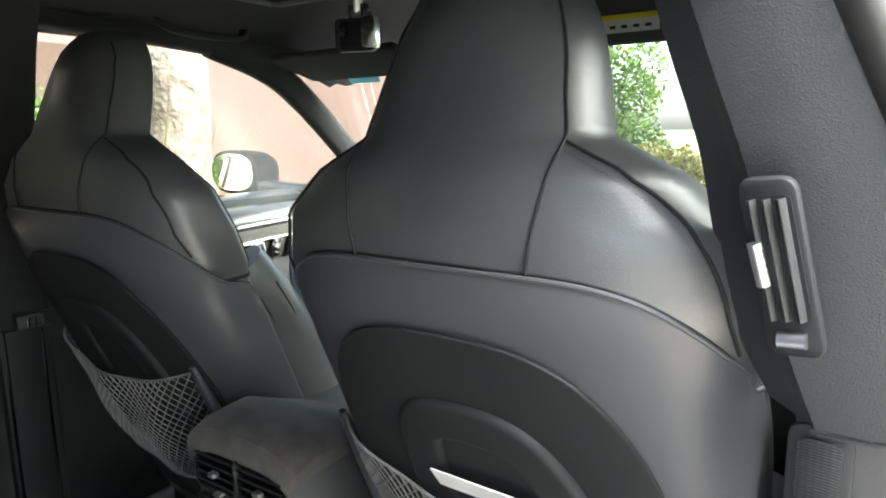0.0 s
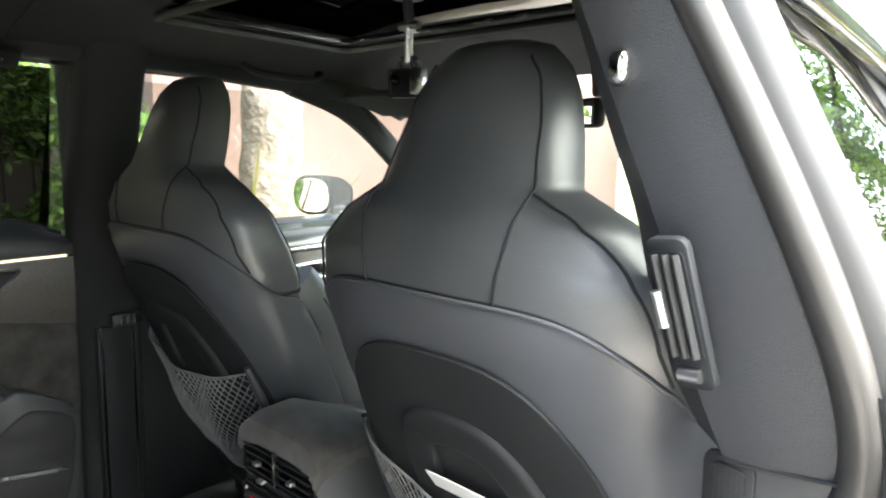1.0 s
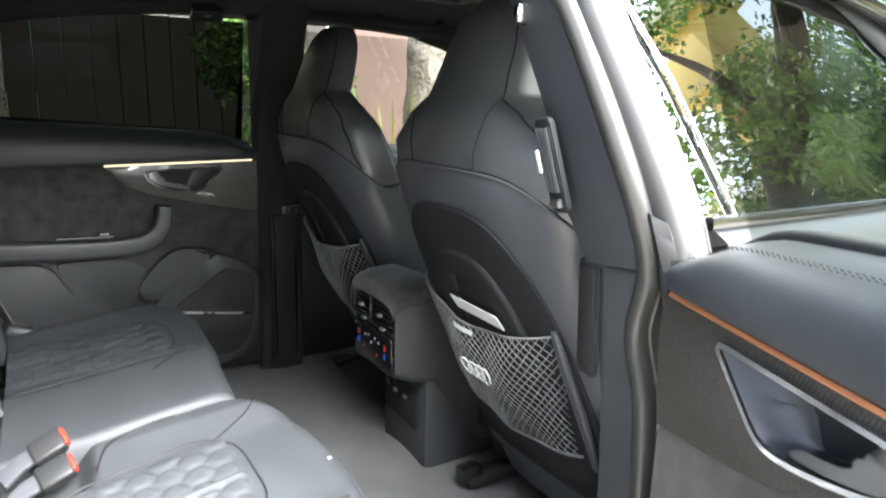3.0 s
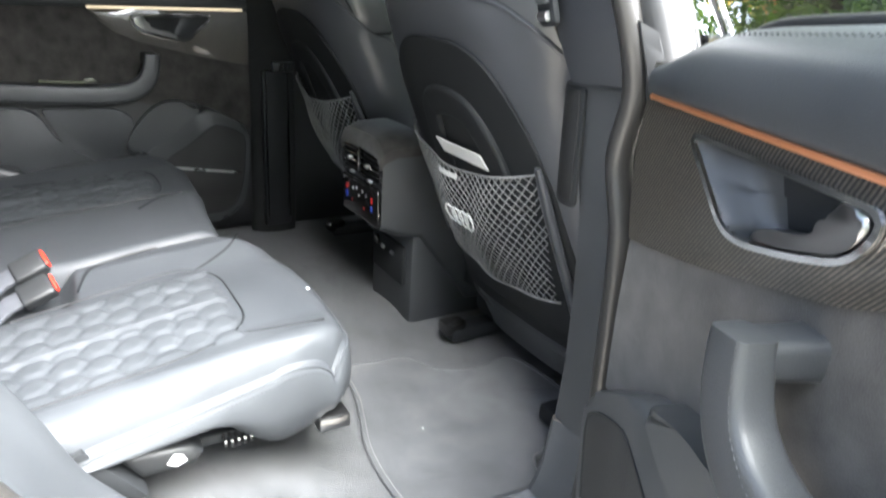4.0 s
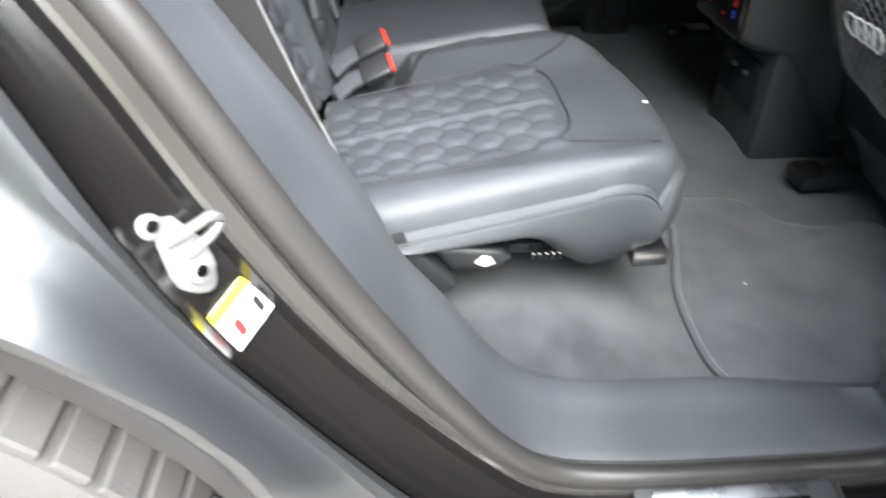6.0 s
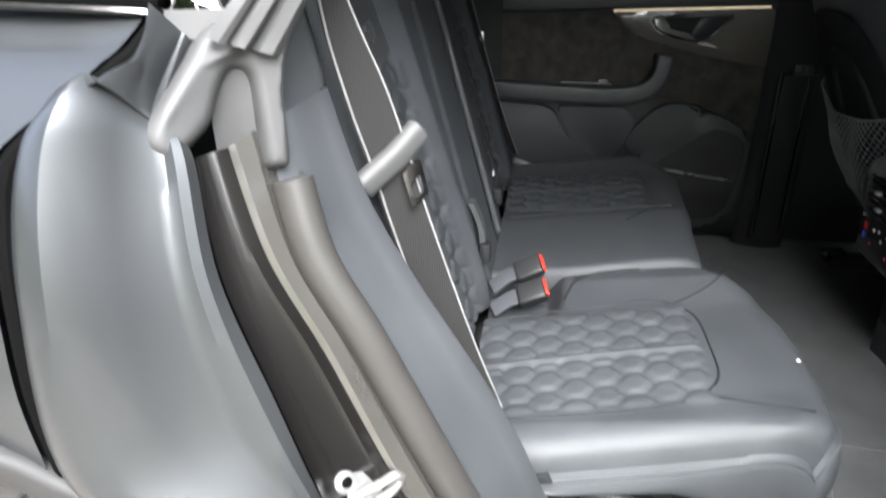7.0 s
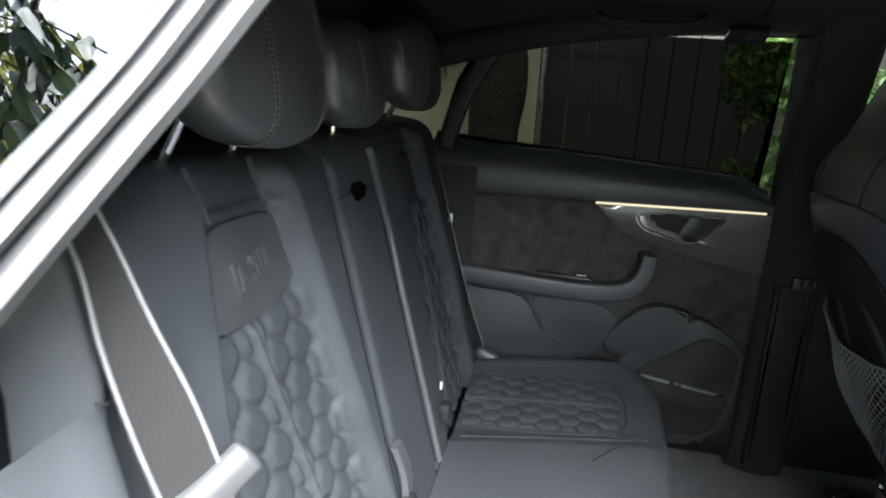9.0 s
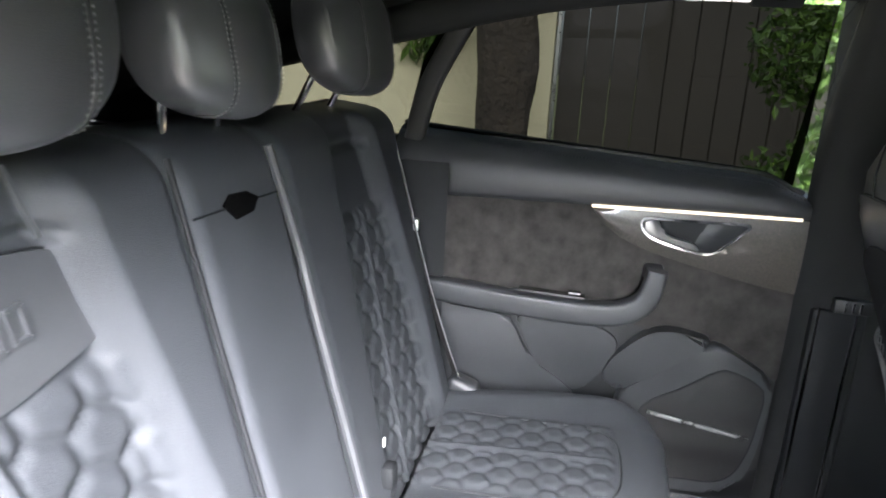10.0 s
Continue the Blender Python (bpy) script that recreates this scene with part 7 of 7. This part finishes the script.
part("lint", box((0.491, -0.026, floor_z(0.491, -0.026) + 0.009), (0.006, 0.004, 0.002), 0.0008, 1), WHITE_MARK, mt, "speck of white lint")

# buckles and belts
def buckle(tip, axis, across, label):
    """A belt buckle: axis points out of its end, across along its red button."""
    tip, z = Vector(tip), Vector(axis).normalized()
    x = Vector(across).cross(z).normalized()
    q = Matrix((x, z.cross(x), z)).transposed().to_4x4()
    b = thing("belt_buckle", tuple(tip - z * 0.06), label, "belt buckle", "rear belt buckles")
    part("body", box(tip - z * 0.029, (0.024, 0.044, 0.054), 0.006, 3, q), PLASTIC_DARK, b)
    part("button", box(tip - z * 0.001, (0.014, 0.032, 0.006), 0.002, 2, q), RED, b, "bright red release button")
    part("stalk", sweep([tip - z * 0.045, tip - z * 0.075, tip - z * 0.105 + Vector((0, 0, -0.012))], rrect(0.031, 0.010, 0.003), up=tuple(x)), SHELL, b, "grey plastic stalk")
    return b


buckle((0.150, -0.600, 0.757), (-0.05, 0.90, 0.42), (0.80, 0.25, -0.50), "black belt buckle with red button leaning over the bench")
buckle((0.198, -0.592, 0.730), (-0.05, 0.92, 0.38), (0.80, 0.25, -0.50), "black belt buckle with red button resting on the bench")


def ribbon(pts, w, parent, across, name="webbing"):
    """A flat belt along the points; across gives its width's direction."""
    line = catmull(pts, 8)
    a = catmull(across, 8)
    bm = slab([[p + c * w * (j / 4 - 0.5) for j in range(5)] for p, c in zip(line, a)], lambda v: v + Vector((0.0005, -0.0016, -0.0005)))
    part(name, bm, WEB, parent, "dark woven belt webbing")
    for sgn in (-1, 1):
        part("belt_edge", sweep([p + c * w * 0.485 * sgn + Vector((0, 0.0008, 0)) for p, c in zip(line, a)], rrect(0.0026, 0.0022, 0.0008), up=(0, 1, 0)), WEB_EDGE, parent)


rb = thing("seat_belt", (0.62, -0.70, 0.72), "dark woven rear seat belt with grey tongue hanging by the post", "seat belt", "seat belts")
ribbon([(0.675, -0.835, 1.345), (0.667, -0.817, 1.292), (0.660, -0.804, 1.235), (0.650, -0.786, 1.170), (0.640, -0.769, 1.104), (0.630, -0.752, 1.030), (0.615, -0.727, 0.932), (0.606, -0.700, 0.840), (0.602, -0.668, 0.750)], 0.047, rb,
       [(-0.30, 0.30, 0.18), (-0.34, 0.34, 0.22), (-0.46, 0.50, 0.36), (-0.55, 0.65, 0.48), (-0.55, 0.66, 0.50), (-0.52, 0.70, 0.48), (-0.46, 0.76, 0.44), (-0.4, 0.82, 0.38), (-0.4, 0.86, 0.32)])
bar_line = catmull([(0.666, -0.797, 1.080), (0.655, -0.784, 1.091), (0.638, -0.765, 1.107), (0.622, -0.750, 1.123), (0.611, -0.741, 1.133)], 6)
ends = [math.sqrt(max(0.04, 1 - max(0.0, abs(i - 12) / 12 - 0.80) ** 2 / 0.04)) for i in range(25)]
tongue = part("tongue", sweep(bar_line, rrect(0.030, 0.022, 0.010, 4), up=(0.5, 0.8, 0), scale=ends), RUBBER, rb, "grey plastic tongue cover")
_d, _b = Vector((-0.61, 0.62, 0.50)).normalized(), Vector((-0.10, 0.20, -0.97)).normalized()
_o = Vector((0.627, -0.752, 1.090)) + _b * 0.014 + _d.cross(_b) * -0.006
part("tongue_blade", ring_hole([(u, v) for u, v in rrect(0.026, 0.042, 0.004)], [(u, v + 0.005) for u, v in rrect(0.015, 0.020, 0.003)], 0.003, lambda u, v, n: _o + _d * u + _b * v - _d.cross(_b) * n), CHROME, tongue, "steel belt tongue")
lb = thing("seat_belt", (-0.60, -0.68, 0.74), "dark far rear seat belt along the backrest", "seat belt", "seat belts")
ribbon([(-0.622, -0.880, 1.30), (-0.612, -0.838, 1.20), (-0.606, -0.800, 1.073), (-0.612, -0.762, 0.94), (-0.622, -0.724, 0.82), (-0.634, -0.680, 0.70)], 0.036, lb, [(0.80, 0.50, 0.15)] * 6)
part("tongue", box((-0.600, -0.792, 1.078), (0.012, 0.012, 0.026), 0.004), SATIN, lb)
part("lower_anchor", box((-0.622, -0.672, 0.715), (0.05, 0.07, 0.035), 0.014, 3, Matrix.Rotation(radians(-20), 4, "X")), PLASTIC, lb, "grey belt anchor cover")

# side pads beside the backrests
part("side_pad", sheet([catmull([V(0.700, -0.862 + dy, z), V(0.664, -0.838 + dy, z), V(0.648, -0.832 + dy, z), V(0.618, -0.870 + dy, z)], 5) for z, dy in ((1.30, -0.02), (1.20, 0.0), (1.15, 0.0), (1.035, 0.020), (0.95, 0.06), (0.85, 0.12), (0.75, 0.19), (0.68, 0.23))]), LEATHER, car, "black leather side pad")
part("side_pad_seam", sweep([V(0.703, -0.862, 1.155), V(0.664, -0.8365, 1.172), V(0.648, -0.830, 1.178)], circle(0.002, 6)), SHELL_DARK, car)

# near pillar: vent and belt height hook
def pil(u, v, n):
    """On the near pillar: u outwards, v up along it, n off it."""
    o, du, dv = Vector((0.690, -0.004, 1.246)), Vector((0.97, -0.10, 0.10)).normalized(), Vector((-0.20, -0.17, 0.965)).normalized()
    return o + du * u + dv * v - dv.cross(du) * n


pv = thing("air_vent", (0.70, -0.02, 1.19), "black pillar air vent with silver tab", "air vent")
_out = rrect(0.037, 0.128, 0.009)
part("frame", prism(_out, 0.008, lambda u, v, n: pil(u + 0.013, v + 0.012, n + 0.008), 0.003), SHELL_DARK, pv)
part("opening", prism([(u, v + 0.010) for u, v in rrect(0.029, 0.090, 0.004)], 0.002, lambda u, v, n: pil(u + 0.013, v + 0.010, n + 0.015), 0), SHELL_DARK, pv)
for k in range(3):
    part("slat", sweep([pil(0.004 + 0.009 * k, -0.023, 0.019), pil(0.004 + 0.009 * k, 0.063, 0.019)], rrect(0.003, 0.006, 0.001)), PLASTIC_DARK, pv)
part("tab", sweep([pil(0.004, 0.005, 0.026), pil(0.003, 0.035, 0.026)], rrect(0.009, 0.008, 0.003)), SATIN, pv, "silver vent tab")
part("wheel", sweep([pil(0.004, -0.038, 0.018), pil(0.022, -0.038, 0.018)], circle(0.006, 12)), SATIN, pv, "knurled silver thumb wheel")
hook = thing("coat_hook", (0.675, -0.08, 1.43), "small chrome coat hook on the pillar", "hook")
part("hook_body", box((0.648, -0.044, 1.450), (0.017, 0.020, 0.027), 0.007, 3), CHROME, hook)
part("hook_plate", box((0.645, -0.034, 1.449), (0.018, 0.012, 0.030), 0.005), PLASTIC_DARK, hook)
spk = thing("pillar_grille", (0.74, 0.03, 1.05), "black perforated pillar grille", "grille")
gf = part("grille_frame", prism(rrect(0.05, 0.17, 0.012), 0.004, lambda u, v, n: V(0.728 + u * 0.9, 0.050 - u * 0.1 - n - 0.010 - 0.05 * v, 1.045 + v), 0.0015), PLASTIC_DARK, spk)

part("grille_insert", prism(rrect(0.034, 0.15, 0.008), 0.002, lambda u, v, n: V(0.728 + u * 0.9, 0.0455 - u * 0.1 - n - 0.010 - 0.05 * v, 1.045 + v), 0.0005), SPEAKER, spk, "black perforated insert")

# dash, wheel, visor, handles
dash = thing("dashboard", (0, 1.2, 0.7), "black dashboard with silver and gloss strips", "dashboard")
part("top", sheet([catmull([V(x, 0.93, 0.80), V(x, 0.90, 0.93), V(x, 0.94, 1.00), V(x, 1.10, 1.035), V(x, 1.42, 1.03)], 5) for x in [-0.72 + 0.06 * i for i in range(25)]]), LEATHER, dash)
for z, m in ((0.968, SATIN), (0.935, SATIN), (0.90, GLOSS_BLACK), (0.865, SATIN)):
    part("dash_strip", sweep([V(x, 0.895 + (0.02 if z > 0.95 else 0), z) for x in (-0.10, 0.2, 0.5, 0.70)], rrect(0.012, 0.008, 0.003)), m, dash)
part("glovebox", box((0.38, 0.98, 0.70), (0.62, 0.16, 0.28), 0.03), PLASTIC_DARK, dash)
part("steering_shroud", box((-0.39, 0.98, 0.72), (0.62, 0.16, 0.28), 0.03), PLASTIC_DARK, dash)
sw = thing("steering_wheel", (-0.36, 0.70, 1.06), "black leather steering wheel", "steering wheel")
_t = Matrix.Translation((-0.36, 0.70, 1.065)) @ Matrix.Rotation(radians(-25), 4, "X")
part("rim", sweep([_t @ V(0.185 * math.cos(a), 0, 0.185 * math.sin(a)) for a in [2 * math.pi * i / 48 for i in range(48)]], circle(0.016, 12), closed=True, up=(0, 1, 0)), LEATHER, sw)
part("hub", box((0, 0, 0), (0.15, 0.06, 0.13), 0.025, 3, _t), PLASTIC_DARK, sw)
for a in (0, 180, 270):
    part("spoke", box((0, 0, 0), (0.10, 0.018, 0.05), 0.007, 2, _t @ Matrix.Rotation(radians(a), 4, "Y") @ Matrix.Translation((0.12, 0, 0))), SATIN, sw)


def visor(cx, label):
    v = thing("sun_visor", (cx, 0.78, 1.50), label, "sun visor", "sun visors")
    part("flap", box((cx, 0.74, 1.515), (0.40, 0.16, 0.018), 0.008, 3, Matrix.Rotation(radians(-16), 4, "X")), HEADLINER, v)
    part("pivot", sweep([V(cx - 0.2, 0.80, 1.515), V(cx + 0.2, 0.80, 1.515)], circle(0.006, 8)), PLASTIC_DARK, v)
    return v


visor(-0.38, "dark cloth sun visor folded against the roof")
vr = thing("sun_visor", (0.42, 0.72, 1.42), "sun visor folded down with a warning label, cloth lightened as if window-lit", "sun visor", "sun visors")
part("flap", box((0.36, 0.72, 1.552), (0.38, 0.018, 0.100), 0.008, 3, Matrix.Rotation(radians(12), 4, "X")), VISOR_LIT, vr)
lab = part("label", box((0.318, 0.7080, 1.538), (0.130, 0.001, 0.032), 0.0004, 1, Matrix.Rotation(radians(12), 4, "X")), WHITE_MARK, vr, "white and yellow warning label")
part("yellow_band", box((0.318, 0.7052, 1.549), (0.130, 0.001, 0.009), 0.0002, 1, Matrix.Rotation(radians(12), 4, "X")), YELLOW_MARK, lab)
part("red_ring", sweep([V(0.272 + 0.009 * math.cos(a), 0.7068, 1.533 + 0.009 * math.sin(a)) for a in [2 * math.pi * i / 20 for i in range(20)]], circle(0.0012, 5), closed=True), RED_LED, lab)
for k in range(4):
    part("dark_bar", box((0.298 + 0.022 * k, 0.7070, 1.532), (0.011, 0.0008, 0.005), 0.0002, 1, Matrix.Rotation(radians(12), 4, "X")), SHELL_DARK, lab)


def grab_handle(side, y):
    g = thing("grab_handle", (side * 0.60, y, 1.54), "dark grab handle folded against the roof lining", "grab handle", "grab handles")
    x = 0.50
    part("bar", sweep(catmull([(side * (x + 0.005), y - 0.11, roof_z(x, y) - 0.004), (side * (x - 0.015), y - 0.08, roof_z(x, y) - 0.022), (side * (x - 0.018), y, roof_z(x, y) - 0.026), (side * (x - 0.015), y + 0.08, roof_z(x, y) - 0.022), (side * (x + 0.005), y + 0.11, roof_z(x, y) - 0.004)], 6), rrect(0.022, 0.014, 0.005)), HEADLINER, g)


grab_handle(-1, 0.42)
grab_handle(-1, -0.38)
lamp = thing("reading_lamp", (-0.58, -0.17, 1.53), "small dark roof lamp with chrome switch", "lamp")
part("housing", box((-0.575, -0.165, roof_z(0.575, -0.165) - 0.006), (0.05, 0.085, 0.014), 0.005, 2, Matrix.Rotation(radians(-28), 4, "Y")), PLASTIC_DARK, lamp)
part("switch", box((-0.560, -0.165, roof_z(0.56, -0.165) - 0.016), (0.012, 0.022, 0.004), 0.002, 2, Matrix.Rotation(radians(-28), 4, "Y")), CHROME, lamp)

im = thing("rear_view_mirror", (0.10, 0.72, 1.47), "dark interior mirror hanging from the windscreen", "mirror")
part("housing", box((0.105, 0.735, 1.470), (0.21, 0.032, 0.062), 0.014, 3, Matrix.Rotation(radians(-14), 4, "Z")), PLASTIC_DARK, im)
part("mirror_glass", box((0.102, 0.7185, 1.470), (0.19, 0.003, 0.048), 0.001, 1, Matrix.Rotation(radians(-14), 4, "Z")), MIRROR, im, "mirror glass")
part("stem", sweep([V(0.10, 0.75, 1.49), V(0.09, 0.79, 1.525)], circle(0.009, 8)), PLASTIC_DARK, im)

# action camera hanging from the glass roof
ac = thing("action_camera", (0.0, 0.36, 1.64), "black action camera on a jointed mount under the glass roof", "camera")
part("suction_cup", prism(circle(0.032, 24), 0.014, lambda u, v, n: V(0.0 + u, 0.35 + v, 1.672 - n), 0.005), RUBBER_DARK, ac)
part("arm", sweep([V(0.0, 0.35, 1.66), V(0.0, 0.352, 1.635), V(0.002, 0.355, 1.615)], rrect(0.014, 0.018, 0.004)), PLASTIC, ac)
part("thumb_screw", sweep([V(-0.024, 0.355, 1.612), V(0.026, 0.355, 1.612)], circle(0.007, 10)), SATIN, ac)
part("arm", sweep([V(0.0, 0.355, 1.612), V(-0.012, 0.365, 1.575), V(-0.016, 0.37, 1.548)], rrect(0.016, 0.013, 0.004)), SATIN, ac)
part("thumb_screw", sweep([V(-0.040, 0.37, 1.545), V(0.010, 0.37, 1.545)], circle(0.007, 10)), SATIN, ac)
camera_body = part("camera_body", box((-0.025, 0.378, 1.512), (0.062, 0.034, 0.045), 0.006, 3, Matrix.Rotation(radians(20), 4, "Z")), PLASTIC_DARK, ac)
part("lens_ring", prism(circle(0.011, 20), 0.006, lambda u, v, n: V(-0.038 + u, 0.358 - n, 1.518 + v), 0.002), GLOSS_BLACK, camera_body)
part("camera_cage", ring_hole(rrect(0.070, 0.054, 0.006), rrect(0.060, 0.044, 0.005), 0.014, lambda u, v, n: V(-0.025 + 0.94 * u + 0.34 * (n - 0.007), 0.372 + 0.34 * u - 0.94 * (n - 0.007), 1.512 + v)), PLASTIC, ac)
part("mount_fork", sweep([V(-0.030, 0.37, 1.560), V(-0.030, 0.371, 1.538)], rrect(0.006, 0.016, 0.002)), PLASTIC, ac)
part("mount_fork", sweep([V(-0.002, 0.37, 1.560), V(-0.002, 0.371, 1.538)], rrect(0.006, 0.016, 0.002)), PLASTIC, ac)
part("camera_bracket", box((0.005, 0.375, 1.515), (0.022, 0.036, 0.05), 0.004, 2, Matrix.Rotation(radians(20), 4, "Z")), SATIN, ac)
